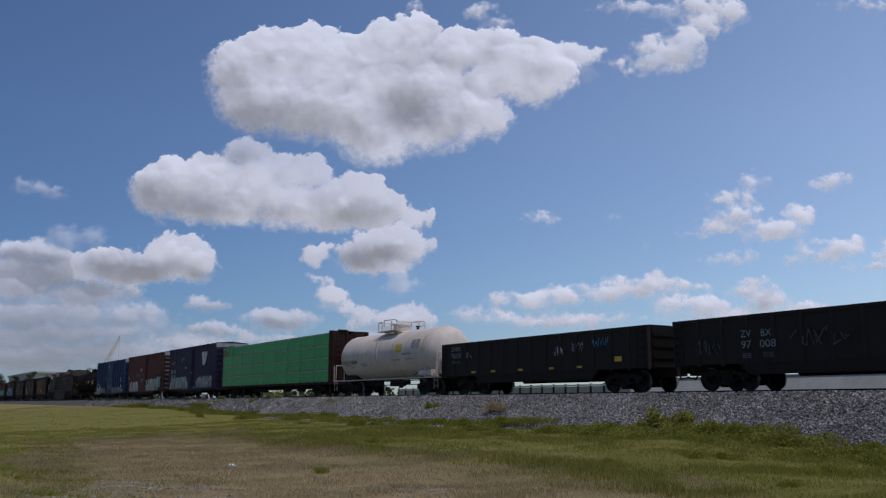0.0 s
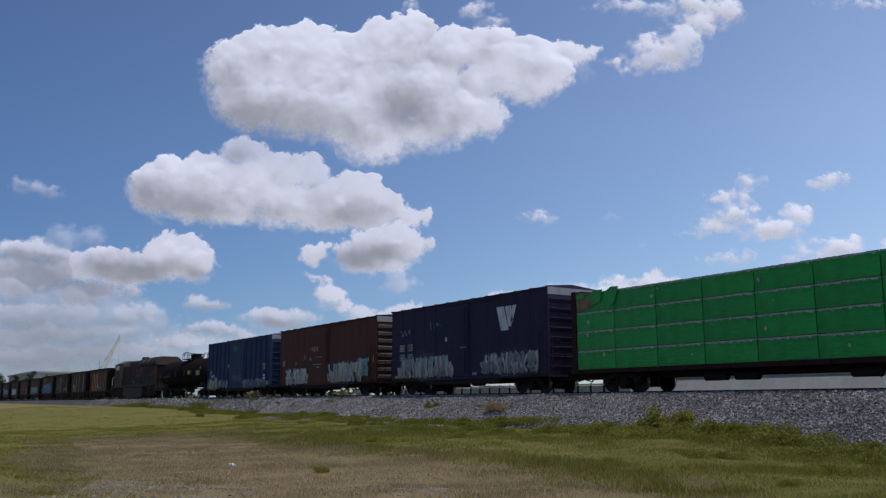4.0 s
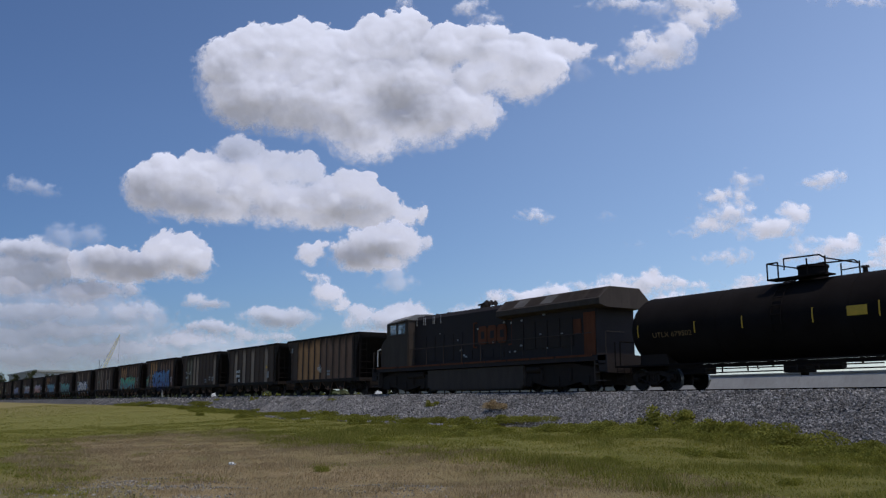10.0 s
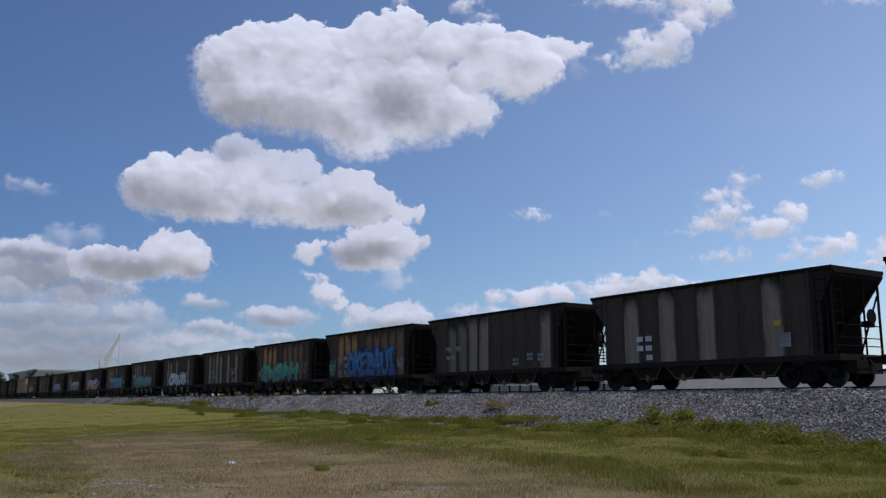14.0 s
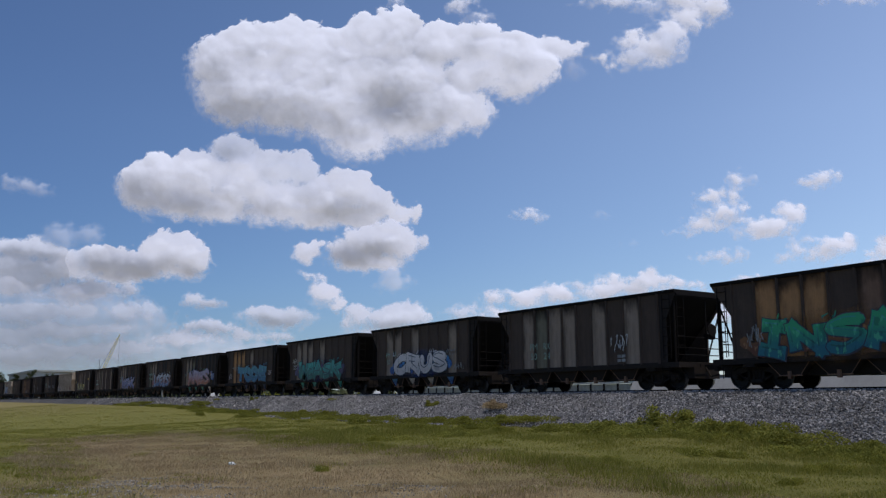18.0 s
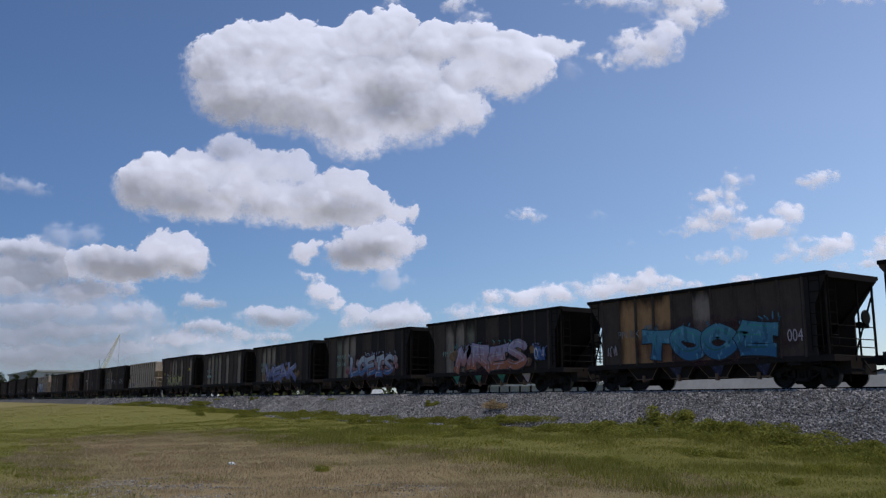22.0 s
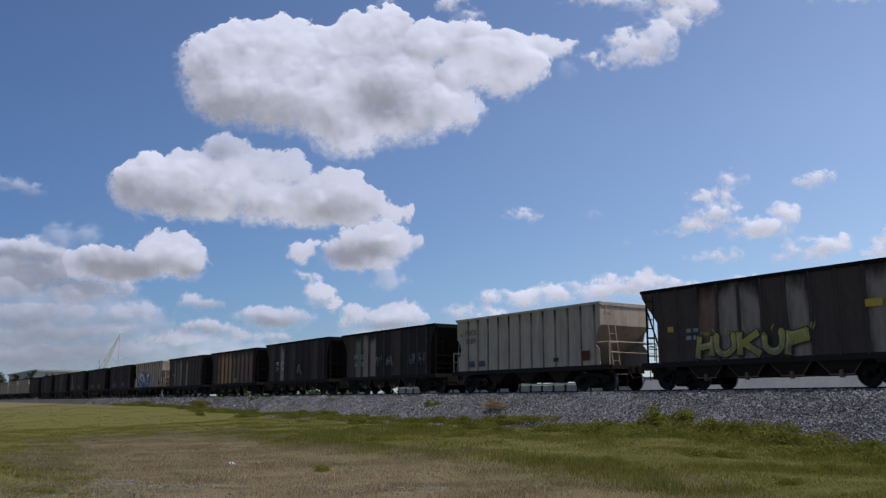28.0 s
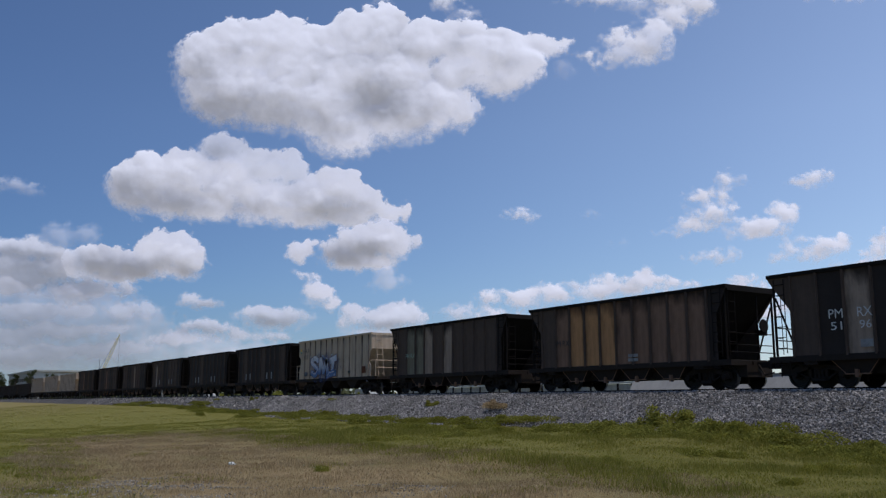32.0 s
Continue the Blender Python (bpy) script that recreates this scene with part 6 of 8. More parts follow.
for nm, c in (("mist_blue", (0.02, 0.07, 0.25)), ("mist_purple", (0.08, 0.055, 0.14)), ("mist_red", (0.12, 0.02, 0.022)), ("mist_orange", (0.25, 0.11, 0.03)), ("mist_teal", (0.03, 0.15, 0.13)), ("mist_pale", (0.2, 0.2, 0.2)), ("mist_yellow", (0.3, 0.24, 0.05))):
    mist(nm, c)


def scrawl(car, x, z, w, h, mat, seed, y=-1.546, n=7):
    """A quick tag in thin spray strokes."""
    rs = random.Random(seed)
    bm = bmesh.new()
    for i in range(n):
        cx = x - w / 2 + w * (i + 0.5) / n
        pts = [(cx + rs.uniform(-0.6, 0.6) * w / n, z + rs.uniform(-0.5, 0.5) * h) for _ in range(4)]
        for (a, b), (c, d) in zip(pts, pts[1:]):
            dx, dz = c - a, d - b
            k = 0.02 / max(0.02, math.hypot(dx, dz))
            bm.faces.new([bm.verts.new(q) for q in ((a - dz * k, y, b + dx * k), (a + dz * k, y, b - dx * k), (c + dz * k, y, d - dx * k), (c - dz * k, y, d + dx * k))])
    return part("graffiti_tag", bm, mat, car)


def plates(car, x, z, rows=2, mat=None, s=0.3):
    for r in range(rows):
        for c in (0, 1):
            bars(car, x + c * s * 1.6, z - r * s * 1.25, s * 1.35, s * 1.0, mat or M_DULLW, rows=1, cols=1)


g = gondola(127.5, 143.2, "black mill gondola with white lettering")
mark(g, "ZV", -4.4, 1.98, 0.45, 0.25, M_DULLW, -1.556)
mark(g, "BX", -3.55, 1.98, 0.42, 0.25, M_DULLW, -1.556)
mark(g, "97", -4.4, 1.6, 0.42, 0.27, M_DULLW, -1.556)
mark(g, "008", -3.5, 1.6, 0.66, 0.27, M_DULLW, -1.556)
bars(g, -4.4, 1.2, 0.42, 0.2, M_FAINT, -1.556, 3, 2)
bars(g, -3.5, 1.2, 0.46, 0.2, M_FAINT, -1.556, 3, 2)
scrawl(g, -6.1, 1.6, 1.2, 0.7, M_FAINT, 4)
scrawl(g, -1.5, 1.7, 2.2, 0.7, M_FAINT, 5)
g = gondola(110.95, 126.25, "black mill gondola with small tags and yellow squares")
mark(g, "ZVBX", -6.2, 2.35, 0.9, 0.22, M_DULLW, -1.556)
mark(g, "76035", -6.2, 2.0, 0.9, 0.25, M_DULLW, -1.556)
bars(g, -6.2, 1.66, 0.85, 0.16, M_FAINT, -1.556, 2, 2)
scrawl(g, -5.0, 1.95, 0.5, 0.6, M_DULLW, 6, n=3)
scrawl(g, 2.1, 1.85, 0.6, 0.5, MATS["spray_white"], 7)
scrawl(g, 3.4, 1.95, 0.7, 0.5, M_DULLW, 8)
scrawl(g, 4.9, 2.1, 1.0, 0.5, MATS["spray_sky"], 9)
for x in (-4.6, -2.9, -0.7, 1.6, 3.5):
    bars(g, x, 1.1, 0.42, 0.14, M_YELLOW, -1.556)
bars(g, 5.9, 1.35, 0.5, 0.3, M_YELLOW, -1.556)

TW = (97.9, 110.1)
tank, dome = tank_car(*TW, 1.48, 2.42, M_TANKW, M_TANKW, "dusty white tank car with a railed top platform", 0.0)


def tank_mark(car, x, a, w, h, mat, r=1.492, cz=2.42, text=None):
    """A patch or word lying on the curved side; a is its angle below the horizontal."""
    m = pose(x, -r * math.cos(radians(a)), cz - r * math.sin(radians(a)), a, 0, 0)
    if text:
        me = letters(text, w, h, mat)
        part("lettering", me, None, car, at=m)
        return
    bm = bmesh.new()
    n = 6
    for i in range(n):
        a0, a1 = (i / n - 0.5) * h / r, ((i + 1) / n - 0.5) * h / r
        q = [(sx * w / 2, r - r * math.cos(b), r * math.sin(b)) for sx, b in ((-1, a0), (1, a0), (1, a1), (-1, a1))]
        bm.faces.new([bm.verts.new((u, v, s)) for u, v, s in q])
    part("marking", bm, mat, car, at=m)


tank_mark(tank, -4.15, 12, 2.1, 0.24, M_INK, 1.51, text="OLNX 718384")
for x, a, w, h in ((-3.1, -4, 0.07, 0.5), (-1.85, -6, 0.07, 0.5), (1.3, -14, 0.07, 0.6), (4.8, -18, 0.09, 1.0), (-5.2, -8, 0.06, 0.6)):
    tank_mark(tank, x, a, w, h, M_YELLOW)
tank_mark(tank, 2.1, -12, 0.72, 0.52, M_YELLOW)
plain("pale_grey_stencil", (0.30, 0.28, 0.25), 0.6)
for k in range(5):
    for x in (3.72, 4.22):
        tank_mark(tank, x, -11 - 4.4 * k, 0.44, 0.07, MATS["pale_grey_stencil"])
tank_mark(tank, 3.1, 2, 1.1, 0.1, MATS["pale_grey_stencil"])
for x, a, w in ((-4.3, 20, 0.9), (-3.9, 25, 0.6), (-2.3, 18, 0.8), (1.9, 14, 0.9), (3.4, 14, 1.0), (-2.2, 23, 0.7)):
    tank_mark(tank, x, a, w, 0.06, MATS["pale_grey_stencil"])
# brake wheel on its stand, reservoir and pipes at the trailing end
bm = bmesh.new()
lathe(bm, [(0.0, 0.25), (0.04, 0.3), (0.08, 0.25)], "x", 18, (6.28, -0.95, 1.95))
for k in range(6):
    a_ = k * 1.047
    rod(bm, (6.32, -0.95, 1.95), (6.32, -0.95 + 0.27 * math.cos(a_), 1.95 + 0.27 * math.sin(a_)), 0.018, 5)
part("brake_wheel", bm, M_TANKW, tank)
bm = bmesh.new()
for y_ in (-1.35, -0.55):
    rod(bm, (6.22, y_, 0.98), (6.22, y_, 2.35), 0.03, 6)
rod(bm, (6.22, -1.35, 2.35), (6.22, -0.55, 2.35), 0.03, 6)
rod(bm, (6.22, -1.35, 1.6), (6.22, -0.55, 1.6), 0.03, 6)
part("brake_stand", bm, M_TANKW, tank)
bm = bmesh.new()
rod(bm, (4.2, -1.2, 1.22), (5.2, -1.2, 1.22), 0.18, 12)
box(bm, 5.3, 5.6, -1.35, -1.05, 1.05, 1.4)
part("air_reservoir", bm, M_TANKW, tank, "dusty air reservoir above the bogie")
bm = bmesh.new()
for q0, q1 in (((3.6, -1.3, 1.1), (4.2, -1.25, 1.3)), ((5.2, -1.2, 1.2), (6.2, -1.2, 1.05)), ((-0.4, -1.2, 0.9), (3.6, -1.3, 0.82)), ((2.2, -1.25, 0.85), (2.2, -1.25, 0.62)), ((2.9, -1.25, 0.85), (2.9, -1.25, 0.66))):
    rod(bm, q0, q1, 0.025, 6)
part("brake_pipe", bm, M_UNDER, tank)

centre_beam_car(75.0, 96.95)

b = boxcar(58.85, 73.35, 4.9, M_NAVY, "dark navy boxcar with a white angular logo and faded graffiti", 12, M_NAVY, (-2.2, 0.9), "seams")
bm = bmesh.new()
for k, (a, c) in enumerate(((0.0, 0.62), (0.72, 1.0), (1.05, 1.22))):
    prism(bm, [(3.3 + a - 0.0, 4.25), (3.3 + c, 4.25), (3.3 + c + 0.38 - 0.12 * k, 3.05 + 0.18 * k), (3.3 + a + 0.38 - 0.12 * k, 3.05 + 0.18 * k)], -1.502, -1.498)
prism(bm, [(4.62, 4.25), (4.95, 4.25), (4.62, 3.45), (4.45, 3.2)], -1.502, -1.498)
part("logo", bm, M_WHITE, b, "white angular slanted-bar logo")
for x, z, txt in ((-5.95, 2.75, "CC"), (-5.05, 2.75, "ER"), (-5.95, 2.2, "171"), (-5.05, 2.2, "701")):
    bars(b, x, z - 0.1, 0.66, 0.56, M_DULLW, -1.535)
    mark(b, txt, x, z - 0.1, 0.42, 0.26, M_INK, -1.545)
scrawl(b, -5.6, 3.55, 1.1, 0.45, M_DULLW, 21)
scrawl(b, -2.2, 3.7, 1.2, 0.5, MATS["spray_teal"], 22, -1.575)
dense_piece(b, -3.4, 1.5, 5.2, 1.1, ("spray_silver", "spray_mint", "spray_grey"), "spray_dark", 31, -1.575, "faded pale grey unreadable graffiti")
dense_piece(b, 4.3, 1.45, 4.4, 0.95, ("spray_silver", "spray_grey"), "spray_dark", 32, -1.545, "faded pale grey unreadable graffiti")
bars(b, -1.2, 2.9, 0.2, 0.3, M_WHITE, -1.575)
bars(b, 0.4, 2.4, 0.7, 0.1, M_DULLW, -1.575)
for x, m_ in ((-6.6, M_YELLOW), (-5.6, M_YELLOW), (1.4, M_DULLW)):
    bars(b, x, 1.0, 0.5, 0.2, m_)

b = boxcar(41.75, 56.9, 4.87, M_RED, "oxide red boxcar with pale graffiti along its lower side", 14, M_MAROON, (-2.4, 0.9), "seams")
dense_piece(b, -4.3, 1.4, 3.6, 1.05, ("spray_pink", "spray_silver", "spray_mint"), "spray_dark", 41, -1.575, "pale pink and cream graffiti")
dense_piece(b, 3.4, 1.5, 4.8, 1.2, ("spray_mint", "spray_silver", "spray_yellowish"), "spray_dark", 42, -1.575, "cream and pale yellow graffiti")
dense_piece(b, 5.9, 1.75, 1.5, 1.1, ("spray_paleteal", "spray_mint"), "spray_dark", 46, -1.562, "pale teal graffiti", "mist_teal")
scrawl(b, -1.2, 3.2, 1.1, 0.5, MATS["spray_pink"], 43, -1.575)
scrawl(b, -2.9, 2.75, 0.5, 0.5, M_DULLW, 44, n=4)
for x, z, w, h in ((-0.6, 2.65, 1.3, 0.06), (-0.8, 2.15, 1.6, 0.08), (-0.7, 1.95, 0.6, 0.12), (-1.9, 2.55, 0.2, 0.3), (-4.4, 2.3, 0.2, 0.28)):
    bars(b, x, z, w, h, M_DULLW, -1.575)
bars(b, -6.7, 2.4, 0.5, 0.4, M_DULLW, rows=3, cols=2)
bars(b, 7.3, 2.2, 0.12, 0.7, M_YELLOW)

b = boxcar(24.95, 39.95, 4.8, M_BLUE, "blue ribbed boxcar with a pale roof band and graffiti", 14, M_BLUE, (-1.6, 2.0), "posts")
mark(b, "LW", -6.35, 2.2, 0.5, 0.26, M_WHITE, -1.60)
mark(b, "9003", -5.9, 1.82, 1.15, 0.28, M_WHITE, -1.60)
dense_piece(b, -5.9, 1.2, 2.4, 0.95, ("spray_dark", "spray_silver", "spray_yellowish"), "spray_black", 51, -1.59, "black and silver graffiti scrawl")
dense_piece(b, -3.3, 1.1, 2.6, 0.6, ("spray_navy", "spray_grey"), "spray_dark", 52, -1.59, "dull blue-grey graffiti scrawl", "mist_blue")
dense_piece(b, 4.2, 1.1, 5.2, 0.62, ("spray_navy", "spray_grey", "spray_dark"), "spray_dark", 53, -1.59, "dull blue-grey graffiti scrawl", "mist_blue")
bars(b, 6.4, 1.55, 0.5, 0.42, M_WHITE, -1.60, 2, 2)
bars(b, 6.35, 2.35, 0.6, 0.55, M_DULLW, -1.60, 5, 2)
bars(b, 7.1, 1.05, 0.6, 0.3, M_YELLOW, -1.60, 2, 1)
bars(b, -1.85, 2.65, 0.4, 0.3, M_DULLW, -1.60, 3, 1)
scrawl(b, -0.3, 4.0, 0.9, 0.5, MATS["spray_teal"], 54, -1.575)
scrawl(b, 0.3, 1.5, 2.6, 0.7, MATS["spray_fire"], 55, -1.575, 10)

TBS = (8.2, 23.3)
tank, dome = tank_car(*TBS, 1.40, 2.40, M_TANKB, M_TANKB, "glossy black tank car with a railed top platform", 0.6)
tank_mark(tank, -4.8, 10, 2.0, 0.2, plain("faded_amber_lettering", (0.2, 0.12, 0.04), 0.6), 1.432, 2.40, text="UTLX 679502")
for x, a, w, h in ((-6.6, 2, 0.05, 0.5), (-3.65, 2, 0.05, 0.45), (-1.45, 1, 0.05, 0.45), (1.4, 0, 0.05, 0.5), (3.75, -1, 0.05, 0.5), (6.4, -6, 0.07, 0.8)):
    tank_mark(tank, x, a, w, h, M_YELLOW, 1.42, 2.40)
tank_mark(tank, 3.0, -1, 0.7, 0.32, M_YELLOW, 1.42, 2.40)
tank_mark(tank, 5.7, 3, 0.9, 0.45, MATS["pale_grey_stencil"], 1.42, 2.40)

bm = bmesh.new()
box(bm, -5.2, 5.2, -1.28, -1.16, 0.79, 0.93)
part("side_sill", bm, M_TANKB, tank)
for k, x in enumerate((-2.6, -1.5, -1.1, -0.4, 0.5, 1.3, 1.7, 2.9)):
    bm = bmesh.new()
    rod(bm, (x, -1.2, 0.95), (x + 0.04 * (k % 3), -1.2, 0.58 + 0.05 * (k % 4)), 0.03, 6)
    part("hanger", bm, M_BLACK, tank)
bm = bmesh.new()
rod(bm, (-3.4, -1.15, 0.74), (3.6, -1.15, 0.74), 0.022, 6)
part("brake_rod", bm, M_BLACK, tank)

locomotive(-13.4, 7.4)

FLEET = (
    ("dttttbbbbb", "hopper car with tan and sooty brown panels"),
    ("dgdgdgddgd", "black-brown hopper car with faded grey panels"),
    ("dvvggddddg", "dark hopper car with pale green panels"),
    ("dtttdbbbbb", "brown hopper car with tan panels and blue graffiti"),
    ("dtttdbbbbd", "brown hopper car with tan panels and green graffiti"),
    ("dgvggdgdgd", "sooty hopper car with grey panels and green lettering"),
    ("dggdgdddgd", "dark hopper car with white graffiti over grey panels"),
    ("dgggdgdddd", "dark hopper car with teal graffiti"),
    ("dtttdgdddd", "brown hopper car with tan panels and sky-blue graffiti"),
    ("dggvkdkkkk", "dark hopper car with orange and pink graffiti"),
    ("dvggkdkkdk", "dark hopper car with blue and red graffiti"),
    ("dgggkdkkdk", "dark hopper car with lilac graffiti"),
    ("dggvgdgddg", "sooty hopper car with grey panels"),
    ("ddbggdgddg", "sooty hopper car with yellow graffiti"),
    None,
    ("dvggkkdkkk", "black-brown hopper car with a pale green panel"),
    ("dkgkdkkkdk", "black-brown hopper car with small white plates"),
    ("dbtttbbbbb", "brown hopper car with tan panels"),
    ("dvvgdgdddd", "dark hopper car with pale green panels"),
    None,
    ("kdkkkdkkkd", "black hopper car with sooty sides"),
    ("kkkdkkkkkk", "black hopper car with sooty sides"),
    ("dgddkkdddk", "black hopper car with one grey panel"),
    ("ddkkdgddkk", "black-brown hopper car with sooty sides"),
    ("dkkdbdkkdd", "black-brown hopper car with sooty sides"),
    ("kddbkkdkkd", "black-brown hopper car with sooty sides"),
)
CARS = []
for i, spec in enumerate(FLEET):
    left = -26.75 - 13.333 * i - (0.5 if i > 14 else 0.0)
    if spec is None:
        CARS.append(grey_hopper(left - 0.1, 11.0, "light grey ribbed hopper car with open caged ends"))
    else:
        CARS.append(hopper(left, *spec, H_TOP if i < 4 or i == 13 else 3.89 if i < 8 or i == 16 else 3.82))
H = {i + 1: c for i, c in enumerate(CARS)}

scrawl(H[1], 0.0, 1.75, 0.7, 0.6, M_WHITE, 61)
bars(H[1], 1.4, 1.45, 0.5, 0.4, M_DULLW, rows=2, cols=2)
bars(H[1], -4.75, 3.2, 0.3, 0.5, M_DULLW)
plates(H[2], -2.9, 2.0, 2, M_WHITE)
bars(H[2], -2.4, 1.25, 0.4, 0.3, M_WHITE)
bars(H[2], 3.6, 2.2, 0.35, 0.3, M_YELLOW)
bars(H[2], 3.9, 1.6, 0.5, 0.7, M_DULLW)
mark(H[3], "PM", -3.7, 2.25, 0.45, 0.26, M_WHITE)
mark(H[3], "RX", -2.7, 2.25, 0.45, 0.26, M_WHITE)
plates(H[3], -3.7, 1.8, 1, M_DULLW)
for x, z in ((2.2, 1.4), (3.3, 1.6), (4.1, 1.55)):
    bars(H[3], x, z, 0.5, 0.4, M_DULLW, rows=2, cols=2)
mark(H[4], "PM", -3.5, 2.25, 0.55, 0.26, M_DULLW)
bars(H[4], -2.55, 1.85, 0.66, 1.75, MATS["spray_black"], y=-1.531)
mark(H[4], "RX", -2.55, 2.28, 0.5, 0.28, M_WHITE)
mark(H[4], "36", -2.52, 1.8, 0.42, 0.28, M_WHITE)
bars(H[4], -2.55, 1.35, 0.42, 0.3, M_DULLW, rows=3, cols=1)
bars(H[4], -3.45, 1.55, 0.7, 1.1, MATS["spray_wine"], y=-1.531)
mark(H[4], "5", -3.45, 1.8, 0.2, 0.28, M_DULLW)
bars(H[4], -3.45, 1.35, 0.5, 0.35, M_DULLW, rows=3, cols=1)
graffiti(H[4], "HU", -4.5, 1.6, 0.85, 0.85, "spray_teal", "spray_black", 62, label="small green graffiti tag", second="spray_yellow", block=True)
scrawl(H[4], 4.55, 1.65, 0.7, 1.1, MATS["spray_pink"], 60)
graffiti(H[4], "OKEBAUI", 0.85, 1.85, 6.2, 1.55, "spray_blue", "spray_navy", 63, label="blue bubble-letter graffiti", cloud="mist_blue", second="spray_sky", fat=0.34)
graffiti(H[5], "INSAH", -0.4, 1.68, 6.9, 1.2, "spray_greenblue", "spray_dark", 64, label="green-blue block graffiti", cloud="mist_orange", second="spray_teal", block=True, bubbles="spray_rust", fat=0.3)
scrawl(H[5], -3.9, 1.8, 0.7, 0.9, M_DULLW, 65)
scrawl(H[5], 4.3, 1.9, 0.9, 1.0, M_DULLW, 67)
mark(H[6], "PM", -2.95, 2.05, 0.5, 0.3, M_GREENLET)
mark(H[6], "RX", -2.0, 2.05, 0.45, 0.3, M_GREENLET)
mark(H[6], "50", -2.95, 1.6, 0.45, 0.3, M_GREENLET)
mark(H[6], "24", -2.0, 1.6, 0.45, 0.3, M_GREENLET)
scrawl(H[6], 2.7, 1.9, 1.0, 0.8, M_WHITE, 66)
bars(H[6], 2.8, 1.3, 0.5, 0.35, M_DULLW, rows=2, cols=2)
mark(H[7], "PM", -3.5, 2.25, 0.45, 0.28, M_GREENLET)
mark(H[7], "50", -3.45, 1.85, 0.4, 0.28, M_GREENLET)
mark(H[7], "RX", -2.7, 2.3, 0.4, 0.28, M_GREENLET)
scrawl(H[7], 3.3, 2.15, 0.8, 0.4, M_DULLW, 77)
scrawl(H[7], 4.1, 1.4, 0.9, 0.4, M_DULLW, 78)
spill(H[7], (-3, -1, 1, 3), ("spray_blue", "spray_silver", "spray_silver", "spray_blue"))
graffiti(H[7], "CRUS", 0.12, 1.64, 5.4, 1.12, "spray_white", "spray_black", 67, label="white block-letter graffiti with blue edges", cloud="mist_blue", second="spray_dark", block=True, bubbles="spray_blue", fat=0.36)
mark(H[8], "AEX", -4.0, 2.4, 0.8, 0.3, M_WHITE)
mark(H[8], "255", -3.9, 1.98, 0.7, 0.3, M_WHITE)
graffiti(H[8], "WEASK", 0.1, 1.64, 6.6, 1.15, "spray_teal", "spray_black", 68, label="teal angular graffiti", cloud="mist_purple", second="spray_dark", block=True, bubbles="spray_plum", fat=0.32)
spill(H[8], (-3, -1, 1, 3), ("spray_teal",) * 4)
spill(H[10], (-3, -1, 1, 3), ("spray_teal", "spray_teal", "spray_teal", "spray_pink"))
mark(H[9], "PM RX", -3.3, 2.25, 1.2, 0.28, M_DULLW)
graffiti(H[9], "TOOE", 0.6, 1.74, 6.3, 1.3, "spray_sky", "spray_black", 69, label="sky-blue block graffiti", cloud="mist_red", second="spray_teal", block=True, fat=0.32)
scrawl(H[9], -4.3, 1.6, 0.6, 0.5, MATS["spray_pink"], 70)
mark(H[9], "004", 4.5, 1.75, 0.6, 0.42, MATS["spray_pink"], -1.546)
spill(H[9], (-1, 1, 3), ("spray_navy",) * 3)
mark(H[10], "PM RX", -3.4, 2.05, 1.2, 0.26, M_GREENLET)
graffiti(H[10], "MRES", 0.3, 1.72, 6.0, 1.3, "spray_sunset", "spray_black", 71, label="salmon and red graffiti with teal tips", cloud="mist_red", second="spray_pink", bubbles="spray_rust", tips="spray_teal", fat=0.34)
graffiti(H[10], "004", 4.25, 1.75, 0.75, 0.55, "spray_lilac", "spray_blue", 72, cloud="mist_yellow")
mark(H[11], "PM RX", -3.0, 2.4, 1.3, 0.28, M_GREENLET)
mark(H[11], "50 16", -3.0, 1.95, 1.3, 0.28, M_GREENLET)
graffiti(H[11], "LOEIS", 1.1, 1.72, 5.6, 1.3, "spray_mixed", "spray_wine", 73, label="blue and white graffiti with red edges", cloud="mist_red", second="spray_pink", bubbles="spray_fire")
mark(H[12], "PM RX", -3.2, 2.35, 1.2, 0.28, M_GREENLET)
mark(H[12], "50 20", -3.2, 1.95, 1.2, 0.28, M_GREENLET)
graffiti(H[12], "WEAK", 0.1, 1.66, 5.8, 1.2, "spray_lilac", "spray_black", 74, label="lilac block graffiti", cloud="mist_orange", second="spray_pink", bubbles="spray_rust")
mark(H[13], "PM RX", -3.2, 2.2, 1.2, 0.26, M_GREENLET)
bars(H[13], -3.2, 1.75, 1.1, 0.26, M_GREENLET, rows=1, cols=4)
graffiti(H[14], "HUKUP", -0.55, 1.55, 4.9, 0.85, "spray_yellow", "spray_black", 75, label="yellow graffiti letters", second="spray_yellowish", fat=0.27)
bars(H[14], -4.2, 2.3, 0.35, 0.3, M_YELLOW)
plates(H[14], -3.3, 2.2, 2, M_DULLW, 0.22)
bars(H[14], 4.2, 2.6, 0.7, 0.35, M_YELLOW)
for k, c in ((15, H[15]), (20, H[20])):
    mark(c, "FRKX", -4.15, 3.05, 0.95, 0.28, M_INK, -1.536)
    mark(c, "0189", -4.2, 2.62, 0.82, 0.28, M_INK, -1.536)
    bars(c, -5.1, 3.05, 0.3, 0.5, M_YELLOW, -1.49)
    bars(c, -5.1, 2.98, 0.22, 0.24, MATS["spray_teal"], -1.494)
    for x in (-4.1, -3.2):
        bars(c, x, 1.42, 0.6, 0.42, MATS["spray_dark"], -1.536)
    bars(c, 4.6, 1.5, 0.6, 0.6, M_ORANGE, -1.536)
    bars(c, 2.6, 1.4, 0.4, 0.25, M_INK, -1.536)
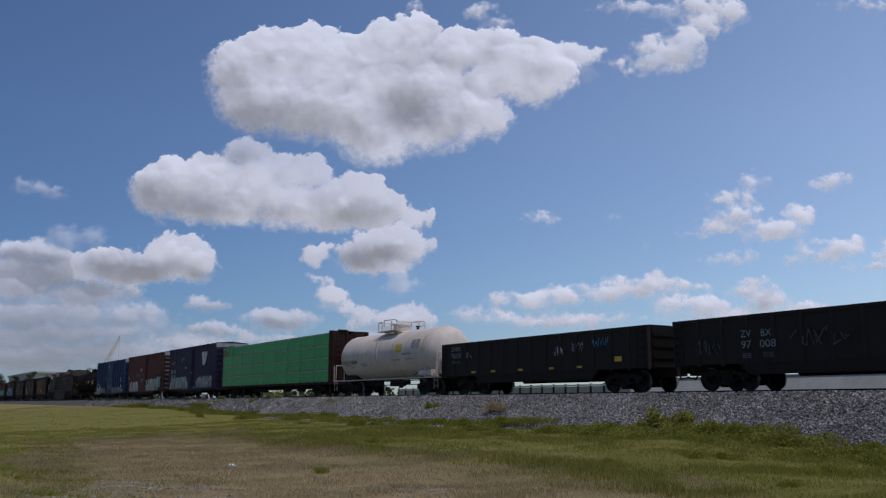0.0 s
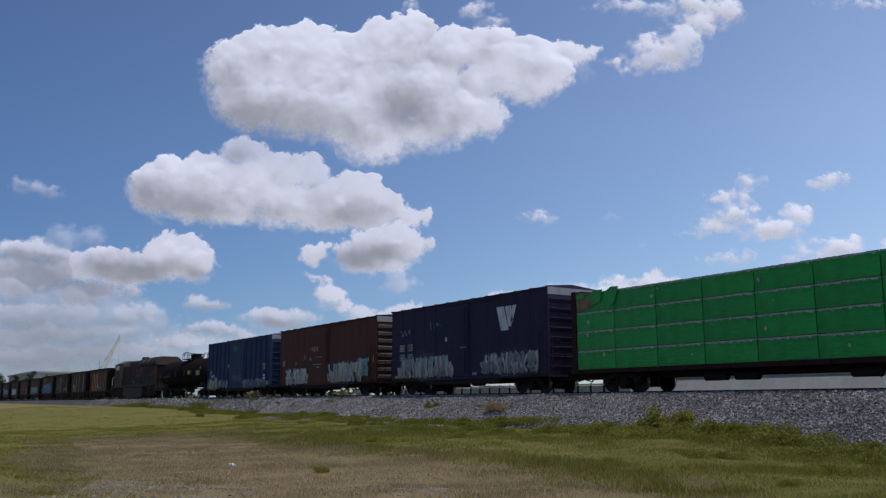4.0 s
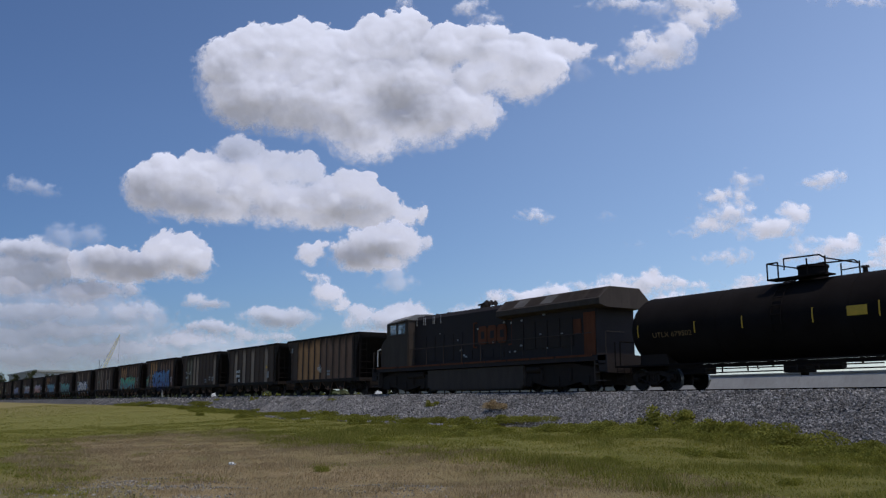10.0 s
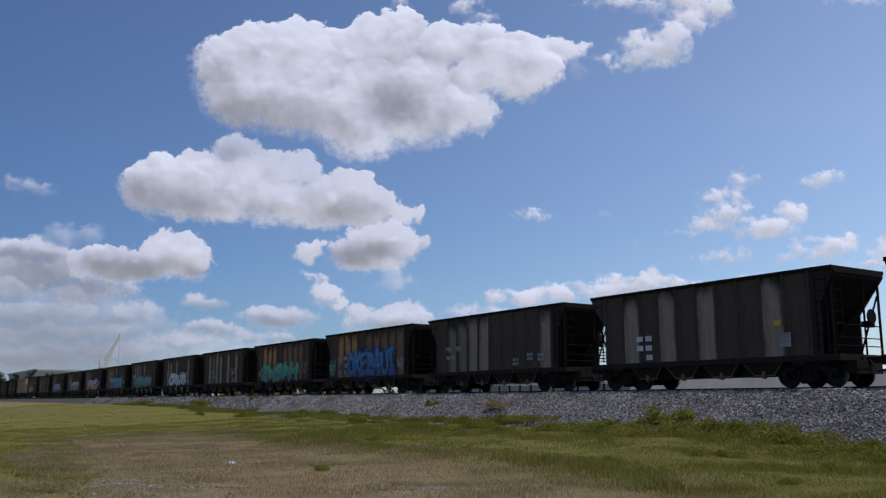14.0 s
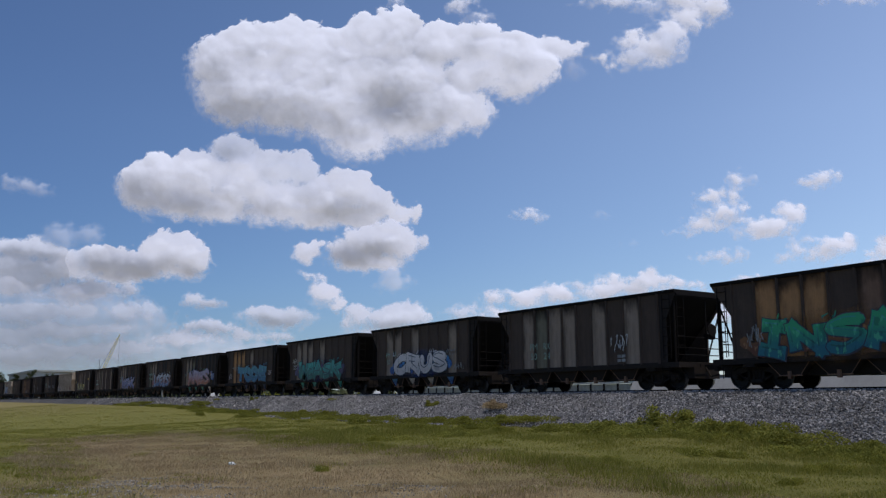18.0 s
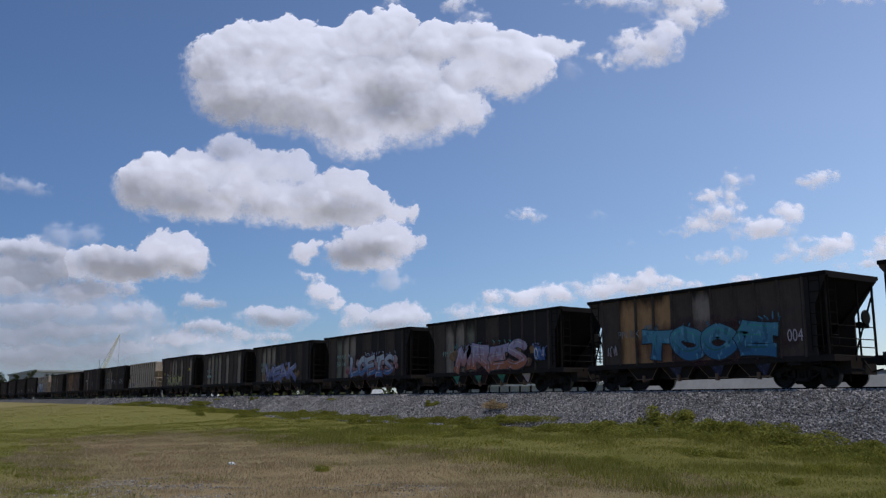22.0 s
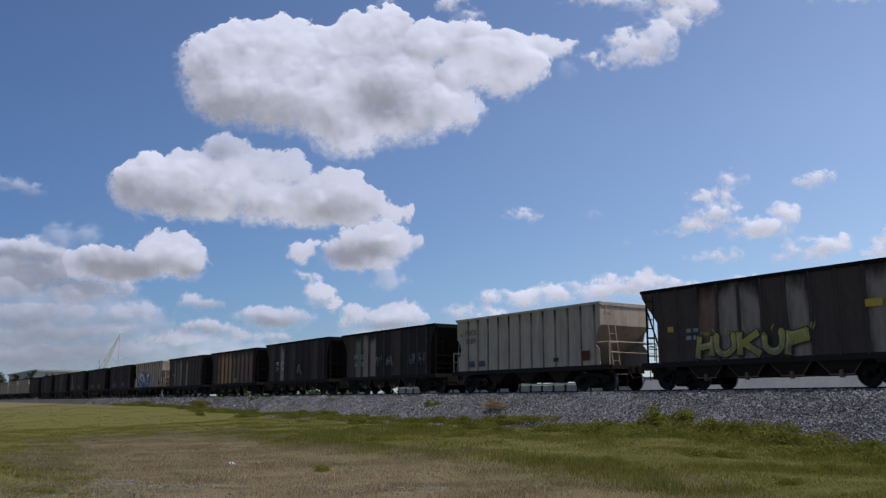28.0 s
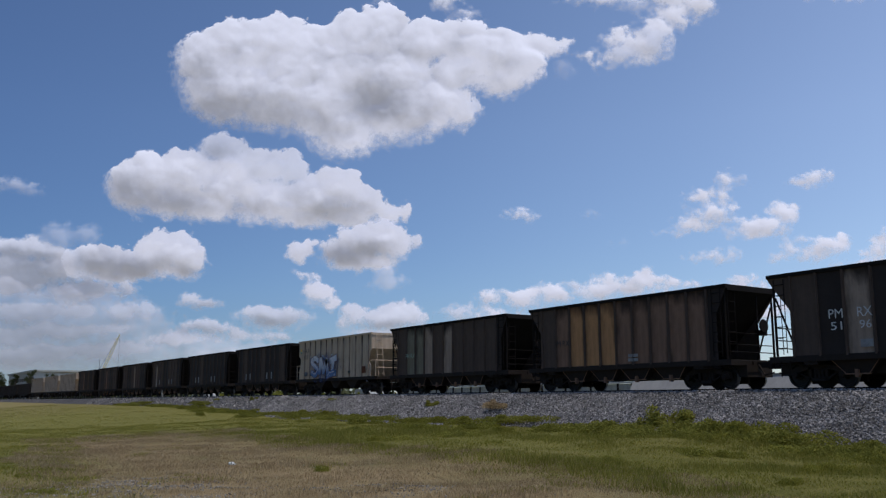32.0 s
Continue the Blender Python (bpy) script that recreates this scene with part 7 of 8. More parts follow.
graffiti(H[20], "SMI", -1.2, 1.85, 4.2, 1.4, "spray_mixed", "spray_wine", 76, label="blue, red and white graffiti", cloud="mist_blue")
mark(H[16], "PM", -3.6, 2.3, 0.5, 0.3, M_GREENLET)
mark(H[16], "RX", -2.75, 2.3, 0.45, 0.3, M_GREENLET)
mark(H[16], "51", -3.6, 1.85, 0.4, 0.28, M_GREENLET)
mark(H[16], "20", -2.75, 1.85, 0.45, 0.28, M_GREENLET)
for x, s_ in ((-0.6, 77), (0.8, 78), (3.3, 79), (4.4, 80)):
    scrawl(H[16], x, 1.95, 0.8, 0.7, M_DULLW, s_)
mark(H[17], "PM", -3.2, 2.35, 0.5, 0.3, M_WHITE)
mark(H[17], "RX", -2.2, 2.35, 0.5, 0.3, M_WHITE)
mark(H[17], "51", -3.2, 1.95, 0.4, 0.26, M_WHITE)
mark(H[17], "96", -2.2, 1.95, 0.4, 0.26, M_WHITE)
bars(H[17], -2.2, 1.35, 0.5, 0.35, M_DULLW)
scrawl(H[17], 0.9, 1.8, 0.8, 0.8, M_DULLW, 81)
mark(H[18], "PM RX", -3.4, 2.1, 1.0, 0.24, M_INK)
bars(H[18], 1.0, 1.3, 0.6, 0.35, M_DULLW, rows=2, cols=2)
mark(H[19], "PM RX", -3.4, 2.1, 1.0, 0.24, M_GREENLET)
for i in (21, 22, 23):
    for x in (-3.0, -2.1, 1.5, 2.4):
        bars(H[i], x, 1.5, 0.2, 0.7, M_DULLW)
tail = -26.75 - 13.333 * 25 - 0.5
for i in range(3):
    grey_hopper(tail - 14.6 * (i + 1), 12.8, "light grey ribbed hopper car at the tail of the train", 3.6)
tail -= 14.6 * 3
for i in range(3):
    gondola(tail - 16.6 * (i + 1), tail - 16.6 * i - 1.3, "black gondola at the tail of the train", 2.9)


# ---- beyond the track ----
def wall_piece():
    bm = bmesh.new()
    # face leans back to catch more light and look brighter from the camera
    prism(bm, [(39.5, 0.6), (41.4, 0.6), (41.3, 2.95), (40.85, 2.95)], -3.0, 3.0, "x")
    return finish("wall_panel", bm, M_CONC)


wall = thing("concrete_wall", "long grey sloping concrete wall beyond the track", "wall")
tagged(wall, kind="structure")
for i in range(9):
    part("wall_panel", shared("wall_panel", wall_piece), None, wall, at=pose(-37.5 + 6.02 * i, 0, 0))
bm = bmesh.new()
box(bm, -40.5, 13.5, 40.8, 41.35, 2.95, 3.03)
part("coping", bm, M_CONC, wall, "concrete coping of the wall")

fence = thing("guard_fence", "pale post-and-panel fence beyond the track", "fence")
for i in range(26):
    x = -74 + i * 1.35
    bm = bmesh.new()
    box(bm, x, x + 0.1, 43.0, 43.15, 0.8, 2.9)
    part("post", bm, M_UNDER, fence)
    if i < 25:
        bm = bmesh.new()
        box(bm, x + 0.16, x + 1.33, 43.05, 43.1, 1.9, 2.70)
        part("panel", bm, M_PALE, fence)
bm = bmesh.new()
box(bm, -74, -40, 42.95, 43.2, 2.72, 2.84)
part("top_rail", bm, M_GALV, fence)


def parked_van(x, y, z, length, mat, label):
    v = thing("parked_van", label, "van", "parked vehicles beyond the track", pose(x, y, z))
    bm = bmesh.new()
    h = length / 2
    prism(bm, [(-h, 0.35), (h, 0.35), (h, 1.0), (h - 0.9, 1.2), (h - 1.5, 1.95), (-h + 0.1, 2.0), (-h, 1.2)], -0.95, 0.95)
    part("body", bm, mat, v, bevel=0.06)
    bm = bmesh.new()
    prism(bm, [(h - 1.0, 1.25), (h - 1.5, 1.85), (h - 2.6, 1.85), (h - 2.6, 1.25)], -0.97, -0.955)
    part("side_window", bm, M_BLACK, v)
    for k in (-0.62, 0.62):
        bm = bmesh.new()
        lathe(bm, [(-0.98, 0.34), (-0.75, 0.34)], "y", 16, (k * h, 0, 0.34))
        part("wheel", bm, M_BLACK, v)


parked_van(-96, 52, 1.0, 5.2, M_PALE, "white parked van beyond the track")
parked_van(-150, 50, 1.0, 5.0, M_PALE, "white parked van beyond the track")
parked_van(-66, 50, 1.1, 5.4, M_PALE, "white parked van behind the fence")


def shrub(x, y, z, r, h, seed):
    ob = new("shrub", shared(("shrub", seed, round(r), round(h)), lambda: leaf_clump(seed, r, h, 1500, 0.2)))
    ob.matrix_basis = pose(x, y, z)
    tagged(ob, "pale green shrub beyond the track", "shrub", "shrubs beyond the track")


for i in range(0, 16, 2):
    shrub(-50 - 4.6 * i + 1.2 * math.sin(i * 2.3), 47.5 + 1.5 * math.sin(i * 1.7), 0.8, 1.7, 1.9 + 0.5 * math.sin(i * 3.1), 94 + i % 3)
shrub(-136, 56, 0.8, 2.6, 3.0, 91)
shrub(-86, 44.5, 0.8, 1.6, 1.7, 92)
shrub(-176, 60, 0.8, 3.0, 3.2, 93)


def tree(x, y, z, height, spread, seed):
    t = thing("tree", "dark green leafy tree on the skyline", "tree", "trees on the skyline", pose(x, y, z))
    rs = random.Random(seed)
    bm = bmesh.new()
    for i in range(6):
        a, b = i / 6, (i + 1) / 6
        rod(bm, (0.2 * math.sin(3 * a), 0, a * height * 0.6), (0.2 * math.sin(3 * b), 0, b * height * 0.6), 0.35 * (1 - 0.7 * a), 8)
    lumps = []
    for i in range(14):
        a = rs.uniform(0, 6.283)
        r = spread * rs.uniform(0.3, 0.95)
        c = Vector((math.cos(a) * r, math.sin(a) * r, height * rs.uniform(0.5, 0.95)))
        lumps.append(c)
        rod(bm, (0.1, 0, height * rs.uniform(0.3, 0.55)), c, 0.07, 5)
    part("trunk", bm, M_BARK, t)
    vs, fs = [], []
    for _ in range(2600):
        c = rs.choice(lumps)
        p = c + Vector((rs.gauss(0, 1), rs.gauss(0, 1), rs.gauss(0, 0.8))) * spread * 0.2
        d = Vector((rs.uniform(-1, 1), rs.uniform(-1, 1), rs.uniform(-1, 1))).normalized() * spread * 0.07
        s = d.orthogonal() * 0.6
        k = len(vs)
        vs += [tuple(p), tuple(p + d + s), tuple(p + d * 2), tuple(p + d - s)]
        fs += [(k, k + 1, k + 2, k + 3)]
    me = bpy.data.meshes.new("crown")
    me.from_pydata(vs, [], fs)
    me.materials.append(M_LEAF)
    part("crown", me, None, t)


# scraps lying about
def scrap(name, label, category, x, y, pieces, mat):
    z = max(field_z(x, y), bed_z(x, y))
    t = thing(name, label, category, at=pose(x, y, z))
    for i, (dx, dz, w, h, lean) in enumerate(pieces):
        bm = bmesh.new()
        box(bm, -w / 2, w / 2, -0.03, 0.03, 0, h)
        part("piece", bm, mat, t, at=pose(dx, 0.02 * i, dz, 0, lean, 12 * i))


scrap("broken_board", "broken white boards lying by the track", "boards", -92.6, 25.6, ((0, 0, 0.16, 0.95, 18), (0.7, 0.0, 0.16, 0.8, -30), (1.5, 0.05, 0.9, 0.14, 4)), M_DULLW)
scrap("broken_board", "white bent board lying by the track", "boards", -83.0, 25.6, ((0, 0, 0.8, 0.12, -12), (0.4, 0.02, 0.14, 0.5, 35)), M_DULLW)
scrap("paper_litter", "crumpled white paper on the dry grass", "litter", -20.93, 7.52, ((0, 0.0, 0.12, 0.05, 20), (0.09, 0.0, 0.1, 0.06, -35), (0.17, 0, 0.05, 0.04, 10)), M_WHITE)


# warehouse, trees and crane at the far end of the line
hall = thing("warehouse", "long low white industrial building with a flat roof", "warehouse")
bm = bmesh.new()
box(bm, -494, -414, 60, 84, 0.5, 14.0)
part("wall", bm, M_PALE, hall)
bm = bmesh.new()
box(bm, -495, -413, 59.4, 84.6, 14.0, 14.8)
part("roof", bm, M_PALE, hall)
for i in range(14):
    bm = bmesh.new()
    box(bm, -491 + i * 5.4, -488 + i * 5.4, 59.9, 60.05, 10.2, 11.6)
    part("window", bm, M_BLACK, hall)
for k, (x, y, h, sp) in enumerate(((-532, 58, 16.0, 4.4), (-447, 57, 13.6, 2.2), (-402, 57, 13.8, 2.0), (-355, 57, 11.6, 1.8))):
    tree(x, y, 0.8, h, sp, 200 + k)


def hedge_strip():
    """A dark overgrown strip added far behind the track to block bright sky under the cars."""
    rs = np.random.RandomState(8)
    n = 16000
    x = rs.uniform(-620, -118, n)
    top = 2.0 + 1.6 * np.array([0.5 + noise.noise((v * 0.05, 0.3, 2.0)) for v in x])
    p = np.stack([x, rs.uniform(62, 70, n), 0.6 + rs.uniform(0, 1, n) * np.maximum(0.6, top)], 1)
    d = rs.normal(0, 1, (n, 3))
    d /= np.linalg.norm(d, axis=1)[:, None]
    e = np.cross(d, rs.normal(0, 1, (n, 3)))
    e /= np.linalg.norm(e, axis=1)[:, None]
    k = rs.uniform(0.3, 0.7, (n, 1))
    v = np.stack([p - d * k, p + e * k * 0.6, p + d * k, p - e * k * 0.6], 1).reshape(-1, 3)
    me = bpy.data.meshes.new("hedge_strip")
    me.from_pydata(v.tolist(), [], (4 * np.arange(n)[:, None] + np.arange(4)).tolist())
    me.materials.append(M_LEAF)
    tagged(new("hedge_strip", me), "dark hedge added far behind the track to close bright gaps", "hedge", kind="stuff")


hedge_strip()


def crane():
    c = thing("crane", "pale yellow lattice boom crane far beyond the train", "crane", at=pose(-658, 131.0, 0.9))
    bm = bmesh.new()
    box(bm, -3, 3, -2, 2, 1.2, 4.0)
    part("house", bm, M_YELLOW, c)
    for y in (-2.2, 2.2):
        bm = bmesh.new()
        prism(bm, [(-3.5, 0.1), (3.5, 0.1), (4.0, 0.7), (3.5, 1.2), (-3.5, 1.2), (-4.0, 0.7)], y - 0.5, y + 0.5)
        part("track", bm, M_BLACK, c)
    bm = bmesh.new()
    pale = plain("pale_boom_paint", (0.55, 0.5, 0.3), 0.6)
    a, b_ = Vector((0, 1.5, 3)), Vector((0, 19.0, 48.0))
    d = (b_ - a).normalized()
    s = d.cross(Vector((0, 0, 1))).normalized()
    u = s.cross(d)
    n = 16
    for i in range(n):
        p0, p1 = a + (b_ - a) * (i / n), a + (b_ - a) * ((i + 1) / n)
        w0 = 0.75 * min(1, (i + 1) / 3, (n - i) / 3)
        for e, f in ((1, 1), (1, -1), (-1, 1), (-1, -1)):
            rod(bm, p0 + (s * e + u * f) * w0, p1 + (s * e + u * f) * w0, 0.16, 4)
        rod(bm, p0 + (s + u) * w0, p1 + (u - s) * w0, 0.1, 4)
        rod(bm, p0 + (s - u) * w0, p1 + (s + u) * w0, 0.1, 4)
        rod(bm, p0 + (-s + u) * w0, p1 - (s + u) * w0, 0.1, 4)
    part("boom", bm, pale, c)
    bm = bmesh.new()
    rod(bm, b_, (0, 19.0, 20.0), 0.08, 4)
    rod(bm, b_, (-3, 0, 9.0), 0.1, 4)
    rod(bm, (-3, 0, 4), (-3, 0, 9), 0.2, 4)
    part("cable", bm, M_UNDER, c)


crane()
pole = thing("mast", "thin dark utility mast on the skyline", "mast", at=pose(-700, 146, 0.9))
bm = bmesh.new()
rod(bm, (0, 0, 0), (0, 0, 31), 0.16, 8)
part("pole", bm, M_UNDER, pole)
bm = bmesh.new()
rod(bm, (-1, 0, 29), (1, 0, 29), 0.12, 6)
part("crossarm", bm, M_UNDER, pole)


# ---- clouds ----
CLOUD_GLOW = 0.60       # painted-in emission standing for light scattered inside the cloud
SKY_M = 2.0             # metres per unit of the sky plan, which is laid out in the camera's view
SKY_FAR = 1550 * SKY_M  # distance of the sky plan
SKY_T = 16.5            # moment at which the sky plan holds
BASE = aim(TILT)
DRIFTERS = []


def cloud_material():
    """White sheet whose glow and grey shade are painted into its emission; crisp heads, hazy undersides."""
    m = bpy.data.materials.new("cloud")
    m.use_nodes = True
    nt = m.node_tree
    nt.nodes.clear()
    out = nt.nodes.new("ShaderNodeOutputMaterial")

    def field(name):
        a = nt.nodes.new("ShaderNodeAttribute")
        a.attribute_name = name
        return a.outputs["Fac"]
    v = tex_coords(nt)
    fine, finer = noise_node(nt, v, 0.034, 8, 0.64), noise_node(nt, v, 0.008, 5, 0.5)
    # cover: how far inside the cloud's edge, torn by turbulence
    soft = field("softness")
    tear = math_node(nt, "MULTIPLY", math_node(nt, "SUBTRACT", fine, 0.5), math_node(nt, "ADD", math_node(nt, "MULTIPLY", soft, 1.0), 20.0))
    mr = nt.nodes.new("ShaderNodeMapRange")
    mr.interpolation_type = "SMOOTHSTEP"
    nt.links.new(math_node(nt, "ADD", field("cover"), tear), mr.inputs["Value"])
    nt.links.new(math_node(nt, "MULTIPLY", soft, -0.35), mr.inputs["From Min"])
    nt.links.new(math_node(nt, "MULTIPLY", soft, 0.95), mr.inputs["From Max"])
    alpha = math_node(nt, "MULTIPLY", mr.outputs[0], field("veil"))
    dif = nt.nodes.new("ShaderNodeBsdfDiffuse")
    dif.inputs["Color"].default_value = (0.282, 0.296, 0.336, 1)
    glow = nt.nodes.new("ShaderNodeEmission")
    glow.inputs["Color"].default_value = (0.905, 0.92, 1.10, 1)
    # painted shade: the depth attribute dims the emission
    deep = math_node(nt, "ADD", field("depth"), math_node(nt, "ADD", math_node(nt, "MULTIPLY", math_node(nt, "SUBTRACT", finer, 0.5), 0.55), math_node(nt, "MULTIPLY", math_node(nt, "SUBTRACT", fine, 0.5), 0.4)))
    dimming = nt.nodes.new("ShaderNodeMapRange")
    dimming.interpolation_type = "SMOOTHSTEP"
    dimming.inputs["From Min"].default_value, dimming.inputs["From Max"].default_value = -0.1, 1.1
    dimming.inputs["To Min"].default_value, dimming.inputs["To Max"].default_value = CLOUD_GLOW, CLOUD_GLOW * 0.39
    nt.links.new(deep, dimming.inputs["Value"])
    nt.links.new(dimming.outputs[0], glow.inputs["Strength"])
    add = nt.nodes.new("ShaderNodeAddShader")
    nt.links.new(dif.outputs[0], add.inputs[0])
    nt.links.new(glow.outputs[0], add.inputs[1])
    tr = nt.nodes.new("ShaderNodeBsdfTransparent")
    mx = nt.nodes.new("ShaderNodeMixShader")
    nt.links.new(alpha, mx.inputs[0])
    nt.links.new(tr.outputs[0], mx.inputs[1])
    nt.links.new(add.outputs[0], mx.inputs[2])
    nt.links.new(mx.outputs[0], out.inputs["Surface"])
    return m


M_CLOUD = cloud_material()


def hash01(i, j, seed):
    h = np.sin(i * 127.1 + j * 311.7 + seed * 74.7) * 43758.5453
    return h - np.floor(h)


def soft_noise(x, y, seed, octaves=4):
    """Turbulence between about -1 and 1."""
    out, amp = np.zeros(x.shape), 0.5
    for o in range(octaves):
        i, j = np.floor(x), np.floor(y)
        u, v = x - i, y - j
        u, v = u * u * (3 - 2 * u), v * v * (3 - 2 * v)
        s = seed + 13.7 * o
        a = hash01(i, j, s) * (1 - u) + hash01(i + 1, j, s) * u
        b = hash01(i, j + 1, s) * (1 - u) + hash01(i + 1, j + 1, s) * u
        out += amp * 2 * (a * (1 - v) + b * v - 0.5)
        x, y, amp = x * 2.03 + 5.1, y * 2.03 + 1.7, amp * 0.5
    return out


def cells(x, y, seed):
    """Distance to the nearest of a scatter of points, one to each unit square: round billows."""
    i, j = np.floor(x), np.floor(y)
    best = np.full(x.shape, 9.0)
    for di in (-1, 0, 1):
        for dj in (-1, 0, 1):
            px, py = i + di + hash01(i + di, j + dj, seed), j + dj + hash01(i + di, j + dj, seed + 3.3)
            best = np.minimum(best, (px - x) ** 2 + (py - y) ** 2)
    return np.sqrt(best)


def blur(a, n):
    for _ in range(n):
        p = np.pad(a, 1, mode="edge")
        a = (p[1:-1, 1:-1] * 2 + p[:-2, 1:-1] + p[2:, 1:-1] + p[1:-1, :-2] + p[1:-1, 2:]) / 6
    return a


def cloud(label, puffs, grey_spots, drift, seed, haze=0.0, veil=1.0, torn=0.0, step=2.2):
    """A heap of puffs (x, y, half-width, half-height[, density]) placed to fit the camera's view, built as one lumpy
    relief sheet facing it, with painted grey spots (x, y, half-width, half-height, depth), drifting by (right, up);
    torn: how far the wind has frayed it."""
    P = np.array([(*p, 1.0)[:5] for p in puffs], float)
    x0, x1 = (P[:, 0] - P[:, 2]).min() - 36, (P[:, 0] + P[:, 2]).max() + 36
    y0, y1 = (P[:, 1] - P[:, 3]).min() - 34, (P[:, 1] + P[:, 3]).max() + 38
    X, Y = np.meshgrid(np.arange(x0, x1, step), np.arange(y0, y1, step))
    WX = X + 11 * soft_noise(X / 48, Y / 40, seed) + (3.5 + 7 * torn) * soft_noise(X / 14, Y / 13, seed + 1)
    WY = Y + 9 * soft_noise(X / 46, Y / 40, seed + 2) + (3.5 + 5 * torn) * soft_noise(X / 14, Y / 13, seed + 3)
    total, dens, size = np.full(X.shape, 1e-12), np.zeros(X.shape), np.zeros(X.shape)
    for cx, cy, rx, ry, k in P:
        big = min(rx, ry)
        di = (1 - np.sqrt(((WX - cx) / rx) ** 2 + ((WY - cy) / ry) ** 2)) * (big * 0.75 + min(rx, 2 * ry) * 0.25)
        w = np.exp(np.clip(di / 4.5, -60, 60))
        total += w
        dens += w * k
        size += w * big
    d = 4.5 * np.log(total)
    dens, size = dens / total, np.clip(size / total / 48, 0.22, 1.0)
    gy, gx = np.gradient(blur(d, 10))
    g = np.hypot(gx, gy) + 1e-6
    under = np.clip(0.5 + 0.5 * (0.45 * gx - 0.9 * gy) / g, 0, 1)      # 1 on the lower, away-from-the-sun rim
    under = blur(under * under * (3 - 2 * under), 8)
    b1, b2, b3 = cells(WX / 46, WY / 40, seed + 4), cells(WX / 21, WY / 19, seed + 5), cells(X / 9.5, Y / 9, seed + 6)
    lump = 16 * (0.5 - b1) + 12 * (0.5 - b2) + 4.5 * (0.5 - b3)
    cover = d + lump * np.maximum(size, 0.42) * (1 - 0.65 * under) + 1.5 - 4.5 * (1 - size) - haze * 2 + torn * (1.5 + 9 * soft_noise(X / 11, Y / 8, seed + 9))
    softness = (3.3 + 24 * under * size) * (1 + 1.6 * haze) + 14 * haze + 9 * (1 - dens) + 8 * torn
    round_ = np.sqrt(np.clip(blur(d, 3) + 6, 0, 80) * 46)
    dome = [np.sqrt(np.clip(1.1 - b * b, 0, 2)) for b in (b1, b2, b3)]
    billow = blur(size * (17 * dome[0] + 7 * dome[1]), 5)
    relief = blur((0.42 * round_ + 0.75 * billow + size * (2.8 * dome[1] + 1.9 * dome[2]) + 5 * soft_noise(X / 60, Y / 45, seed + 7, 3)) * (1 - 0.45 * haze), 2)
    crease = blur(size * (b1 - 0.45) * 0.5 + size * (b2 - 0.45) * 0.30 + size * (b3 - 0.45) * 0.16, 2)      # shade painted into the folds between billows
    # shade painted by position: light upper rims, dark undersides and folds
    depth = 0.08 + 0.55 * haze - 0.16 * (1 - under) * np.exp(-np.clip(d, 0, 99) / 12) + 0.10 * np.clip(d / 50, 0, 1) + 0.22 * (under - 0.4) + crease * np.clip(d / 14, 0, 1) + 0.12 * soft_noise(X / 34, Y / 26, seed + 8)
    # hand-placed spots of grey shade
    for cx, cy, rx, ry, k in grey_spots:
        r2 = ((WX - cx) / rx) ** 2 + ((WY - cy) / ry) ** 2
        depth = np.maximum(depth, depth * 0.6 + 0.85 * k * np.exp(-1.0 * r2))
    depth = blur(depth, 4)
    keep = cover > -0.5 * softness - 16
    cx, cy = (x0 + x1) / 2, (y0 + y1) / 2
    quad = keep[:-1, :-1] & keep[1:, :-1] & keep[:-1, 1:] & keep[1:, 1:]
    # torn-off pieces are clouds of their own
    piece = np.zeros(X.shape, int)
    count = 0
    for j, i in zip(*np.nonzero(quad)):
        if piece[j, i]:
            continue
        count += 1
        stack = [(j, i)]
        piece[j, i] = count
        while stack:
            r, c = stack.pop()
            for r2, c2 in ((r + 1, c), (r - 1, c), (r, c + 1), (r, c - 1)):
                if 0 <= r2 < quad.shape[0] and 0 <= c2 < quad.shape[1] and quad[r2, c2] and not piece[r2, c2]:
                    piece[r2, c2] = count
                    stack.append((r2, c2))
    for number in range(1, count + 1):
        jj, ii = np.nonzero(piece[:-1, :-1] == number)
        if len(jj) < 40:
            continue
        own = np.zeros(X.shape, bool)
        for dj, di in ((0, 0), (1, 0), (1, 1), (0, 1)):
            own[jj + dj, ii + di] = True
        idx = -np.ones(X.shape, int)
        idx[own] = np.arange(own.sum())
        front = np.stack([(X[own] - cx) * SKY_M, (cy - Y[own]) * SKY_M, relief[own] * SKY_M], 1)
        q = np.stack([idx[jj, ii], idx[jj + 1, ii], idx[jj + 1, ii + 1], idx[jj, ii + 1]], 1)
        me = bpy.data.meshes.new("cloud")
        me.from_pydata(front.tolist(), [], q.tolist())
        # depth carries the painted shade to the emission
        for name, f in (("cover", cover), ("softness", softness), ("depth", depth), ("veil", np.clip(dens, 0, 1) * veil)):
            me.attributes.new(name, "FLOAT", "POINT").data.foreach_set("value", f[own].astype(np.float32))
        me.materials.append(M_CLOUD)
        me.shade_smooth()
        ob = tagged(new("cloud", me), label, "cloud", "clouds drifting in the sky")
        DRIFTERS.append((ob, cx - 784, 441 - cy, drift))


